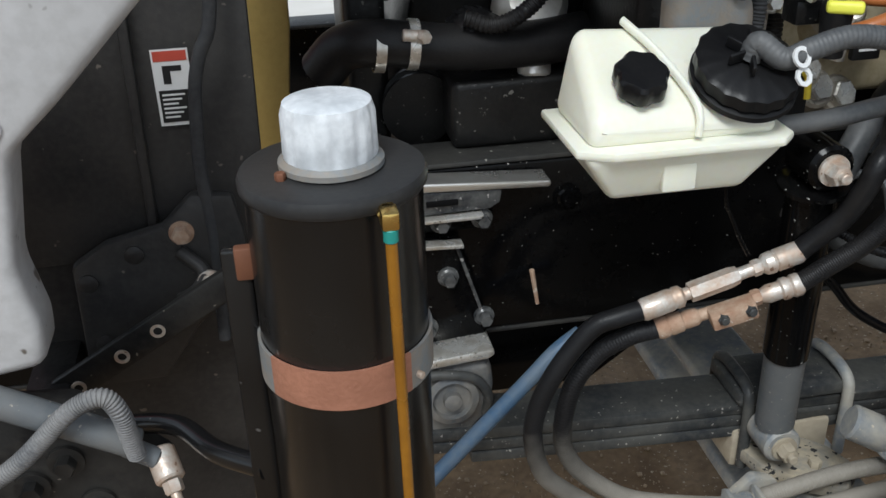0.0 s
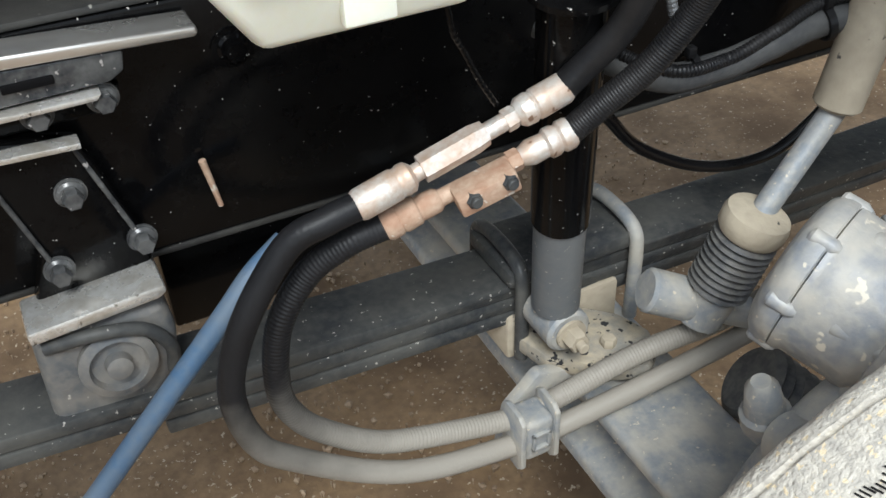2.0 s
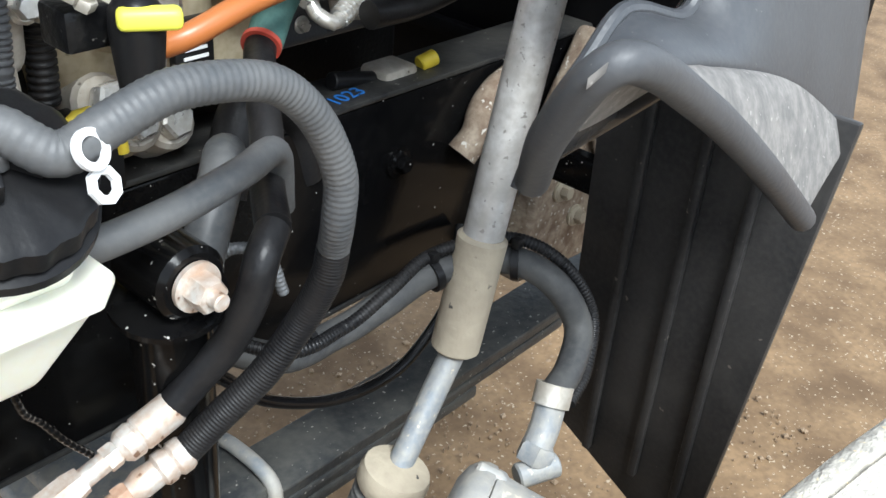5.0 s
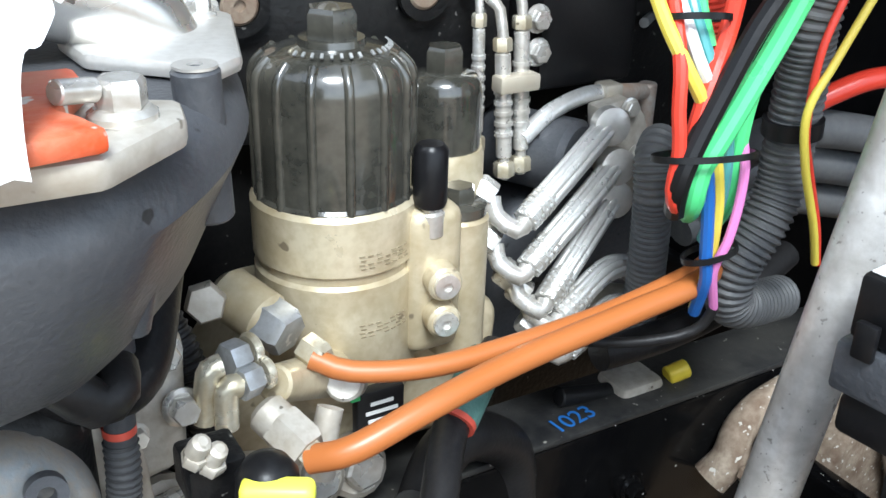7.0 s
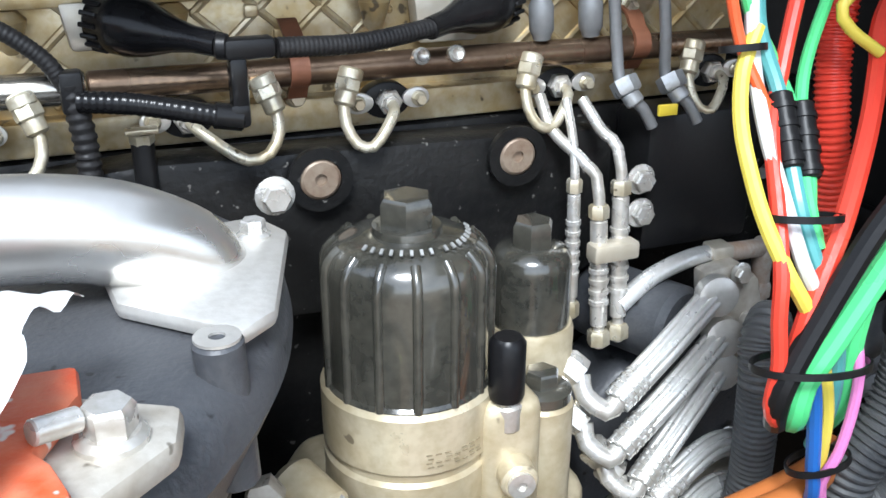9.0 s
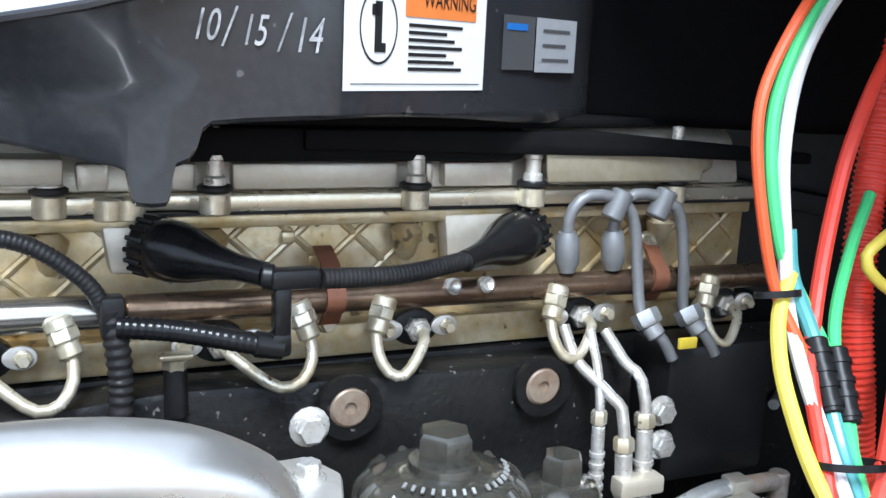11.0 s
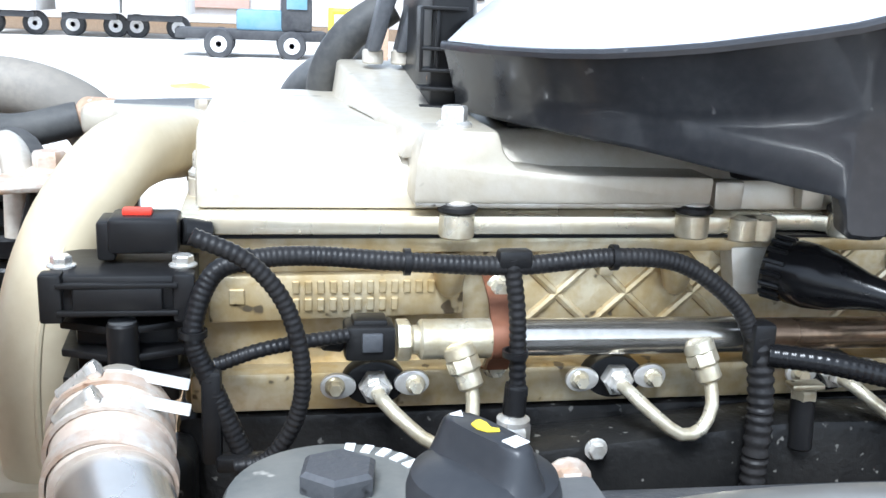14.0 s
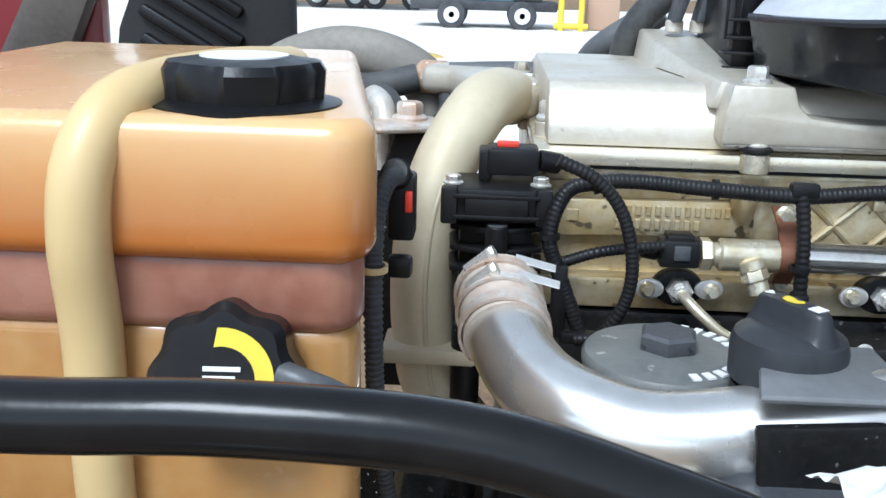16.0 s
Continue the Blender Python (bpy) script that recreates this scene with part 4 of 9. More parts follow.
EDGE = [(0.07, 1.732), (0.076, 1.732), (0.082, 1.7315), (0.088, 1.731), (0.098, 1.730), (0.11, 1.729), (0.13, 1.7265), (0.152, 1.724), (0.175, 1.720), (0.196, 1.716), (0.22, 1.712), (0.24, 1.708), (0.256, 1.7055), (0.2615, 1.703), (0.2635, 1.694), (0.2650, 1.684), (0.2675, 1.6815), (0.276, 1.681), (0.284, 1.682), (0.2865, 1.686), (0.288, 1.698), (0.290, 1.7065), (0.297, 1.7095), (0.3015, 1.717), (0.305, 1.728), (0.310, 1.7325), (0.33, 1.735), (0.36, 1.737), (0.376, 1.7375), (0.39, 1.738), (0.44, 1.738), (0.5, 1.735), (0.58, 1.729), (0.64, 1.727), (0.68, 1.726), (0.70, 1.726)]
verts, faces, pad_v, pad_f = [], [], [], []
for x, b in EDGE:
    c, d = float(np.interp(x, CREST_X, CREST_Z)), duct_lean(x)
    rows = [(None, 1.742), (-0.030, max(b + 0.006, 1.734)), (-0.014, b + 0.002), (-0.003, b), (0.0, b + 0.003)]
    rows += [(d * k, 1.740 + (c - 1.740) * k) for k in (0.0, 0.25, 0.5, 0.75, 0.90)]
    rows += [(d + 0.0035, c - 0.005), (d + 0.004, c - 0.002), (d + 0.002, c), (d - 0.003, c + 0.0005), (d - 0.007, c - 0.003), (None, c - 0.012)]
    for off, z in rows:
        p, s = duct_at(x, off or 0.0)
        if off is None:
            p = s
        verts.append((p.x, p.y, z))
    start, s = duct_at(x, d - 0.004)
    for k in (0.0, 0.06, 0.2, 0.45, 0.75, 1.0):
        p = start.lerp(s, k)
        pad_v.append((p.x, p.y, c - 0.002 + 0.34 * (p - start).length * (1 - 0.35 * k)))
n, m = len(rows), len(EDGE)
for i in range(m - 1):
    for k in range(n):
        faces.append((i * n + k, i * n + (k + 1) % n, (i + 1) * n + (k + 1) % n, (i + 1) * n + k))
    for k in range(5):
        pad_f.append((i * 6 + k, i * 6 + k + 1, i * 6 + 7 + k, i * 6 + 6 + k))
faces += [tuple(range(n)), tuple(reversed(range((m - 1) * n, m * n)))]
part("shell", Geo().add(verts, faces), M["duct"], duct, angle=42)
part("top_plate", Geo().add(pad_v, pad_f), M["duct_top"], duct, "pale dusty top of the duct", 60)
g = Geo()
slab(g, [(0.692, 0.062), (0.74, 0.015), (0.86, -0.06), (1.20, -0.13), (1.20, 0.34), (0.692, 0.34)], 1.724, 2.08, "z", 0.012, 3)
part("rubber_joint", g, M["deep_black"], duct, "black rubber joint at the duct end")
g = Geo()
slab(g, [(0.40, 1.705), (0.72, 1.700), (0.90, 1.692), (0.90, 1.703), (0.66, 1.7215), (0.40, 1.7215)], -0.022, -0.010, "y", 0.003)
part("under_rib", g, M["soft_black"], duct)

fr = thing("fuel_rail", "polished steel common fuel rail with golden end fitting", "fuel rail", (0.4, -0.02, 1.588))
RZ, RY = 1.5925, -0.024
g = Geo()
rod(g, (0.094, RY, RZ), (0.268, RY, RZ - 0.001), 0.0125, n=28)
part("rail_tube", g, M["rail_polish"], fr)
g = Geo()
rod(g, (0.269, RY, RZ - 0.001), (0.86, RY, RZ - 0.005), 0.0112, n=28)
part("rail_tube", g, M["rail_brown"], fr, "brown oxidised rail length")
g = Geo()
rod(g, (0.035, RY, RZ), (0.0935, RY, RZ), 0.0132, n=28)
part("rail_tube", g, M["gold_steel"], fr, "golden plated rail end")
g = Geo()
hexa(g, (0.021, RY, RZ), (1, 0, 0), 0.024, 0.009)
rod(g, (0.030, RY, RZ), (0.037, RY, RZ), 0.0095, n=20)
part("end_fitting", g, M["gold_steel"], fr)
for x, up in ((0.0895, 1), (0.423, 0), (0.726, 1)):
    g = Geo()
    arc = [(RY - 0.0145 * math.cos(radians(a)), RZ + 0.0145 * math.sin(radians(a))) for a in range(-75, 76, 15)]
    line = [(0.0, RZ - 0.030), (RY + 0.004, RZ - 0.024)] + arc + [(RY + 0.004, RZ + 0.024), (0.002, RZ + 0.034)]
    back = [(y + 0.005, z) for y, z in reversed(line)]
    slab(g, line + back, x - 0.0075, x + 0.0075, "x", 0)
    cl = part("clamp", g, M["copper"], fr, "rusty brown rail clamp")
    for z in ((RZ + 0.029, RZ - 0.027) if up else (RZ - 0.027,)):
        g = Geo()
        bolt(g, (x + 0.002, -0.004, z), (0, -1, 0), 0.011, 0.010)
        part("bolt", g, M["gold_steel"], cl)
for x in (0.521, 0.551):
    g = Geo()
    lathe(g, axis_at((x, RY - 0.008, RZ + 0.004), (0, -1, 0.25)), [(0.007, 0), (0.007, 0.006), (0.005, 0.008), (0.002, 0.006)], 16)
    part("rail_plug", g, M["steel"], fr)


def injector_line(x, xr):
    """A flange at x and a bent steel pipe to the rail at xr."""
    ob = thing("injector_line", "bent steel injector pipe with black flange and nuts", "fuel line", (x, -0.02, 1.55), "fuel lines of the engine")
    g = Geo()
    lobe = []
    for i in range(28):
        a = 2 * math.pi * i / 28
        r = 0.0170 + 0.004 * abs(math.cos(a)) ** 3
        lobe.append((x + r * math.cos(a), 1.5585 + r * 0.92 * math.sin(a)))
    slab(g, lobe, -0.014, 0.001, "y", 0.003)
    part("flange", g, M["black_plastic"], ob)
    for s in (-1, 1):
        g = Geo()
        tear = [(x + s * 0.0255 + 0.0105 * math.cos(a) * (1.25 if math.cos(a) * s < 0 else 1.0), 1.559 + s * 0.0006 + 0.0088 * math.sin(a)) for a in [2 * math.pi * i / 20 for i in range(20)]]
        slab(g, tear, -0.0175, -0.0135, "y", 0.001)
        ear = part("ear", g, M["alu"], ob)
        g = Geo()
        bolt(g, (x + s * 0.0265, -0.0175, 1.559), (0, -1, 0), 0.0085, 0.008)
        part("bolt", g, M["gold_steel"], ear)
    g = Geo()
    hexa(g, (x, -0.014, 1.5585), (0, -1, 0), 0.019, 0.010)
    hexa(g, (x, -0.023, 1.5585), (0, -1, 0), 0.013, 0.006, spin=20)
    part("nut", g, M["steel"], ob)
    lean = 0.35 if xr > x else -0.35
    top = Vector((xr - 0.008 * (1 if xr > x else -1), -0.034, 1.5860))
    d = Vector((lean, -0.30, -1)).normalized()
    g = Geo()
    rod(g, top - d * 0.006, top + d * 0.004, 0.0105)
    hexa(g, top + d * 0.003, d, 0.0185, 0.010)
    lathe(g, axis_at(top + d * 0.013, d), [(0.0085, 0), (0.0085, 0.009), (0.0065, 0.011)], 16)
    part("nut", g, M["gold_steel"], ob)
    e = top + d * 0.023
    w = e.x - x
    g = Geo()
    tube(g, [(x, -0.026, 1.558), (x + 0.06 * w, -0.040, 1.556), (x + 0.30 * w, -0.050, 1.544), (x + 0.58 * w, -0.055, 1.533), (x + 0.85 * w, -0.053, 1.536), (x + 1.0 * w, -0.047, 1.550), e], 0.0046)
    part("pipe", g, M["gold_steel"], ob)


for x, xr in ((0.009, 0.069), (0.175, 0.233), (0.338, 0.402), (0.499, 0.454), (0.656, 0.611), (0.815, 0.772)):
    injector_line(x, xr)

# ---- filters ----
FX, FY = 0.467, -0.150
filt = thing("fuel_filter", "large fuel filter with ribbed black cap on a tan housing", "fuel filter", (FX, FY, 1.22))
FM = Matrix.Translation((FX, FY, 0.008))
g = Geo()
lathe(g, FM, [(0.06, 1.20), (0.066, 1.215), (0.066, 1.315), (0.063, 1.318), (0.063, 1.324), (0.0665, 1.327), (0.067, 1.372), (0.064, 1.376)], 48)
part("housing", g, M["tan"], filt, "tan cast filter housing")
g = Geo()
lathe(g, FM, [(0.0615, 1.372), (0.0612, 1.462), (0.0600, 1.471), (0.0565, 1.479), (0.050, 1.4845), (0.042, 1.488), (0.02, 1.492)], 56)
fcap = part("cap", g, M["filter_cap"], filt, angle=60)
for i in range(14):
    a = 2 * math.pi * i / 14
    c, s = math.cos(a), math.sin(a)
    g = Geo()
    tube(g, [(FX + 0.0612 * c, FY + 0.0612 * s, 1.384), (FX + 0.0612 * c, FY + 0.0612 * s, 1.43), (FX + 0.0612 * c, FY + 0.0612 * s, 1.472), (FX + 0.058 * c, FY + 0.058 * s, 1.484), (FX + 0.050 * c, FY + 0.050 * s, 1.492)], 0.0038, 10)
    part("rib", g, M["filter_cap"], fcap, angle=60)
g = Geo()
lathe(g, FM, [(0.0612, 1.371), (0.0636, 1.372), (0.0636, 1.377), (0.0612, 1.380)], 48)
part("foot_ring", g, M["filter_cap"], fcap)
g = Geo()
lathe(g, FM, [(0.026, 1.491), (0.025, 1.496)], 24)
hexa(g, (FX, FY, 1.502), (0, 0, 1), 0.036, 0.024, spin=10)
part("hex_nut", g, M["filter_cap"], fcap)
for k in range(16):
    a = radians(-150 + k * 9 + (6 if k > 7 else 0))
    mm = Matrix.Translation((FX + 0.044 * math.cos(a), FY + 0.044 * math.sin(a), 1.4995)) @ Matrix.Rotation(a, 4, "Z") @ Matrix.Rotation(radians(35), 4, "Y")
    part("raised_mark", box(Geo(), (0, 0, 0), (0.0045, 0.0022, 0.0014), mm, bevel=0), M["grey_mark"], fcap)

filt2 = thing("fuel_filter", "small fuel filter with black cap and hexagon nut", "fuel filter", (0.59, -0.11, 1.22))
F2 = Matrix.Translation((0.586, -0.115, 0))
g = Geo()
lathe(g, F2, [(0.036, 1.22), (0.037, 1.23), (0.037, 1.385), (0.035, 1.39)], 36)
part("housing", g, M["tan"], filt2, "tan cast filter housing")
g = Geo()
lathe(g, F2, [(0.033, 1.386), (0.033, 1.440), (0.0318, 1.448), (0.028, 1.454), (0.018, 1.457)], 40)
c2 = part("cap", g, M["filter_cap"], filt2, angle=60)
g = Geo()
hexa(g, (0.586, -0.115, 1.456), (0, 0, 1), 0.030, 0.022)
part("hex_nut", g, M["filter_cap"], c2)

# ---- wiring on the cylinder head ----
def conduit(name, label, pts, r, material="rubber", pitch=0.0, category="wiring", n=12):
    g = Geo()
    tube(g, pts, r, n, 0.008, pitch)
    return single(name, g, M[material], label, category)


def tie(g, p, d, r, w=0.004):
    """A cable tie round a line at p."""
    ring(g, axis_at(Vector(p) - Vector(d).normalized() * w / 2, d), r, r + 0.0016, w, 18)
    return g


har = thing("wiring_harness", "black corrugated wiring conduit clipped along the cylinder head", "wiring", (0.1, -0.04, 1.53))
g = Geo()
tube(g, [(-0.074, -0.06, 1.532), (-0.093, -0.06, 1.58), (-0.103, -0.06, 1.612), (-0.092, -0.055, 1.645), (-0.07, -0.05, 1.653), (-0.036, -0.045, 1.654), (0.023, -0.045, 1.650), (0.09, -0.045, 1.647), (0.155, -0.045, 1.652), (0.202, -0.045, 1.647), (0.24, -0.048, 1.621), (0.257, -0.05, 1.593)], 0.0061, 12, 0.008, 0.0036, 0.05)
part("conduit", g, M["rubber"], har)
g = Geo()
tube(g, [(0.257, -0.052, 1.60), (0.262, -0.055, 1.56), (0.262, -0.058, 1.52), (0.262, -0.06, 1.44)], 0.0085, 14, 0.008, 0.0072, 0.13)
part("drop_conduit", g, M["rubber"], har)
g = Geo()
tube(g, [(-0.101, -0.085, 1.676), (-0.072, -0.085, 1.662), (-0.051, -0.082, 1.636), (-0.041, -0.08, 1.598), (-0.044, -0.075, 1.564), (-0.06, -0.07, 1.536), (-0.08, -0.07, 1.531)], 0.0050, 12, 0.008, 0.004, 0.09)
part("loop_conduit", g, M["rubber"], har)
g = Geo()
tube(g, [(-0.091, -0.055, 1.59), (-0.06, -0.052, 1.599), (-0.012, -0.04, 1.602)], 0.0045, 10, 0.008, 0.004, 0.1)
part("branch", g, M["rubber"], har)
g = Geo()
tube(g, [(0.088, -0.047, 1.652), (0.094, -0.047, 1.614), (0.097, -0.047, 1.562)], 0.0055, 10, 0.008, 0.005, 0.1)
part("branch", g, M["rubber"], har)
for p, sz in (((-0.093, -0.06, 1.56), (0.012, 0.012, 0.06)), ((-0.076, -0.065, 1.532), (0.03, 0.012, 0.010)), ((0.258, -0.052, 1.595), (0.016, 0.016, 0.03)), ((0.09, -0.046, 1.652), (0.022, 0.012, 0.012))):
    g = Geo()
    box(g, p, sz, bevel=0.003)
    part("junction", g, M["black_plastic"], har)
for p, d in (((0.023, -0.045, 1.650), (1, 0, 0)), ((0.155, -0.045, 1.652), (1, 0, 0)), ((-0.07, -0.05, 1.652), (1, 0.1, 0.3)), ((-0.103, -0.06, 1.612), (0, 0, 1)), ((0.094, -0.047, 1.59), (0, 0, 1))):
    part("cable_tie", tie(Geo(), p, d, 0.0068), M["black_plastic"], har)

sens = thing("rail_pressure_sensor", "black plastic sensor plug on the fuel rail end", "sensor", (0.0, -0.03, 1.59))
g = Geo()
box(g, (0.003, -0.026, 1.5945), (0.032, 0.024, 0.023), bevel=0.003)
box(g, (0.003, -0.026, 1.6065), (0.022, 0.018, 0.006), bevel=0.002)
rod(g, (-0.014, -0.026, 1.592), (-0.026, -0.030, 1.595), 0.006)
part("plug", g, M["black_plastic"], sens)
g = Geo()
box(g, (0.004, -0.0385, 1.596), (0.013, 0.004, 0.012), bevel=0.001)
part("clip", g, M["grey_cast"], sens)

boots = thing("injector_harness", "two black rubber boots joined by a black wiring tee", "wiring", (0.4, -0.05, 1.6))
for a, b, n in (((0.283, -0.006, 1.636), (0.357, -0.078, 1.6255), 1), ((0.607, -0.004, 1.634), (0.520, -0.058, 1.623), 0)):
    L = (Vector(b) - Vector(a)).length
    g = Geo()
    lathe(g, axis_at(a, Vector(b) - Vector(a)), [(0.0175, 0), (0.0205, 0.003), (0.0215, 0.016), (0.0225, 0.018), (0.0225, 0.030), (0.0195, 0.045), (0.0125, 0.066), (0.0095, 0.082), (0.0088, L)], 28)
    bt = part("boot", g, M["hose_gloss"], boots)
    ax = axis_at(a, Vector(b) - Vector(a))
    for k in range(16):
        part("grip_rib", box(Geo(), (0.0215, 0, 0.008), (0.003, 0.0035, 0.014), ax @ Matrix.Rotation(math.pi * k / 8, 4, "Z"), bevel=0.0008, seg=1), M["black_plastic"], bt)
g = Geo()
tube(g, [(0.522, -0.057, 1.6235), (0.46, -0.074, 1.619), (0.395, -0.085, 1.622)], 0.0074, 12, 0.008, 0.0036, 0.035)
part("conduit", g, M["rubber"], boots)
g = Geo()
box(g, (0.376, -0.085, 1.6235), (0.036, 0.016, 0.015), bevel=0.004)
rod(g, (0.354, -0.082, 1.6255), (0.362, -0.085, 1.625), 0.0092)
part("tee_top", g, M["black_plastic"], boots)
g = Geo()
box(g, (0.367, -0.085, 1.598), (0.013, 0.014, 0.042), bevel=0.004)
part("tee_stem", g, M["hose_gloss"], boots)
g = Geo()
rod(g, (0.369, -0.085, 1.574), (0.348, -0.084, 1.578), 0.0095)
box(g, (0.366, -0.085, 1.577), (0.015, 0.016, 0.018), bevel=0.004)
part("tee_foot", g, M["hose_gloss"], boots)
g = Geo()
tube(g, [(0.350, -0.084, 1.5775), (0.325, -0.08, 1.583), (0.295, -0.072, 1.588), (0.262, -0.058, 1.589)], 0.0078, 14, 0.008, 0.005, 0.05)
part("conduit", g, M["hose_gloss"], boots)

cyls = thing("temperature_sensor", "black sensor body with a golden cap on the block", "sensor", (0.3, -0.045, 1.53))
g = Geo()
rod(g, (0.301, -0.046, 1.515), (0.301, -0.043, 1.552), 0.0085)
part("body", g, M["black_plastic"], cyls)
g = Geo()
hexa(g, (0.301, -0.043, 1.551), (0, 0, 1), 0.016, 0.007)
box(g, (0.301, -0.043, 1.5605), (0.024, 0.012, 0.004), bevel=0.001)
part("clip", g, M["gold_steel"], cyls)
nut = thing("lower_sensor", "large pale hexagon sensor with black lead", "sensor", (0.1, -0.05, 1.53))
g = Geo()
hexa(g, (0.0945, -0.050, 1.530), (0, 0, 1), 0.021, 0.014)
lathe(g, Matrix.Translation((0.0945, -0.05, 1.544)), [(0.0108, 0), (0.0108, 0.003), (0.006, 0.006)], 18)
part("body", g, M["steel"], nut)
g = Geo()
rod(g, (0.0945, -0.05, 1.549), (0.096, -0.048, 1.568), 0.0075)
box(g, (0.096, -0.048, 1.566), (0.013, 0.013, 0.008), bevel=0.002)
part("plug", g, M["black_plastic"], nut)

# bolts and small things on the block
for p, f, m in (((0.384, -0.10, 1.519), 0.019, "steel"), ((0.718, -0.062, 1.479), 0.018, "steel"), ((0.72, -0.062, 1.447), 0.018, "steel"), ((0.152, -0.05, 1.523), 0.010, "steel"), ((0.134, -0.048, 1.50), 0.022, "worn_steel")):
    g = Geo()
    bolt(g, p, (0, -1, 0), f, f * 0.6)
    single("block_bolt", g, M[m], "plated hexagon bolt on the black engine block", "bolt", "bolts on the engine block")
g = Geo()
box(g, (0.737, -0.066, 1.541), (0.019, 0.004, 0.010), bevel=0.001)
single("yellow_sticker", g, M["label_yellow"], "small yellow sticker on the black rear cover", "sticker")

for dx in (0.0, 0.0465):
    ob = thing("return_line", "grey bent fuel return pipe with sleeves and collar nut", "fuel line", (0.63 + dx, -0.03, 1.6), "return lines on the rail")
    y2 = -0.034 - 0.1 * dx
    g = Geo()
    tube(g, [(0.632 + dx, -0.027, 1.606), (0.6295 + dx, -0.028, 1.640), (0.633 + dx, -0.030, 1.658), (0.647 + dx, -0.031, 1.6685), (0.668 + dx, -0.033, 1.667), (0.685 + dx, y2, 1.658), (0.694 + dx, y2, 1.640), (0.699 + dx, y2 - 0.002, 1.60), (0.702 + dx, -0.041, 1.566), (0.707 + dx, -0.05, 1.553), (0.718 + dx, -0.056, 1.542), (0.727 + dx, -0.060, 1.525)], 0.0052)
    part("pipe", g, M["line_grey"], ob)
    g = Geo()
    lathe(g, axis_at((0.632 + dx, -0.027, 1.606), (-0.08, -0.02, 1)), [(0.0075, -0.004), (0.0085, 0.0), (0.0105, 0.004), (0.0105, 0.024), (0.0075, 0.031)], 16)
    part("collar_nut", g, M["line_grey"], ob)
    g = Geo()
    rod(g, (0.668 + dx, -0.034, 1.648), (0.679 + dx, -0.034, 1.672), 0.0098, n=16)
    part("sleeve", g, M["line_grey"], ob)
    g = Geo()
    hexa(g, (0.703 + dx, -0.044, 1.566), (0.25, -0.5, -0.8), 0.022, 0.014)
    rod(g, (0.706 + dx, -0.05, 1.556), (0.712 + dx, -0.055, 1.546), 0.0085)
    part("lower_nut", g, M["line_steel"], ob)
g = Geo()
slab(g, [(0.611, 1.678), (0.770, 1.677), (0.777, 1.686), (0.785, 1.687), (0.785, 1.708), (0.611, 1.7095)], -0.016, -0.012, "y", 0.002)
for k, (x, y, z) in enumerate(g.v):
    g.v[k] = (x, y - (0.006 if z < 1.68 else 0), z)
single("heat_shield_strip", g, M["shield"], "flat oily aluminium shield strip above the fuel rail", "shield")

# ---- fuel filter module fittings ----
mod = thing("filter_module", "tan cast filter manifold with bosses and plugs", "filter housing", (0.5, -0.2, 1.18))
g = Geo()
slab(g, [(0.36, 1.12), (0.62, 1.12), (0.63, 1.24), (0.56, 1.29), (0.40, 1.29), (0.35, 1.22)], -0.16, -0.06, "y", 0.015, 3)
part("base", g, M["tan"], mod)
g = Geo()
box(g, (0.53, -0.185, 1.31), (0.05, 0.05, 0.13), bevel=0.012, seg=3)
part("port_block", g, M["tan"], mod)
for z in (1.317, 1.283):
    g = Geo()
    rod(g, (0.532, -0.195, z), (0.527, -0.228, z), 0.0145, n=20)
    b = part("port_boss", g, M["tan"], mod)
    g = Geo()
    lathe(g, axis_at((0.527, -0.2275, z), (-0.15, -1, 0)), [(0.0105, 0), (0.0105, 0.004), (0.004, 0.0045), (0.004, 0.002)], 18)
    part("plug", g, M["steel"], b)
g = Geo()
rod(g, (0.57, -0.172, 1.22), (0.57, -0.172, 1.352), 0.026, n=24)
part("drain_tower", g, M["tan"], mod)
g = Geo()
lathe(g, Matrix.Translation((0.57, -0.172, 0)), [(0.024, 1.352), (0.024, 1.360), (0.018, 1.363)], 24)
hexa(g, (0.57, -0.172, 1.361), (0, 0, 1), 0.025, 0.014)
part("tower_cap", g, M["filter_cap"], mod)
g = Geo()
rod(g, (0.527, -0.20, 1.35), (0.5265, -0.20, 1.372), 0.012)
hexa(g, (0.5265, -0.20, 1.366), (0, 0, 1), 0.018, 0.012)
part("stub", g, M["steel"], mod)
g = Geo()
lathe(g, Matrix.Translation((0.526, -0.20, 1.376)), [(0.0125, 0), (0.0138, 0.004), (0.0138, 0.046), (0.011, 0.05), (0.010, 0.051)], 20)
part("electric_plug", g, M["black_plastic"], mod, "black round electric plug")
# labels with unreadable print
for z0, th in ((1.352, 0.045), (1.292, 0.045)):
    g = Geo()
    for row in range(4):
        zz = z0 - row * 0.0034
        for k in range(7):
            a = radians(-97 + k * 6 + (row % 2))
            if (k * 3 + row) % 5 == 4:
                continue
            r = 0.0676 if z0 > 1.33 else 0.0666
            c = Vector((FX + r * math.cos(a), FY + r * math.sin(a), zz))
            mm = Matrix.Translation(c) @ Matrix.Rotation(a, 4, "Z")
            box(g, (0, 0, 0), (0.0006, 0.0044, 0.0008), mm, bevel=0)
    part("printed_text", g, M["print_brown"], mod, "small unreadable dark print")

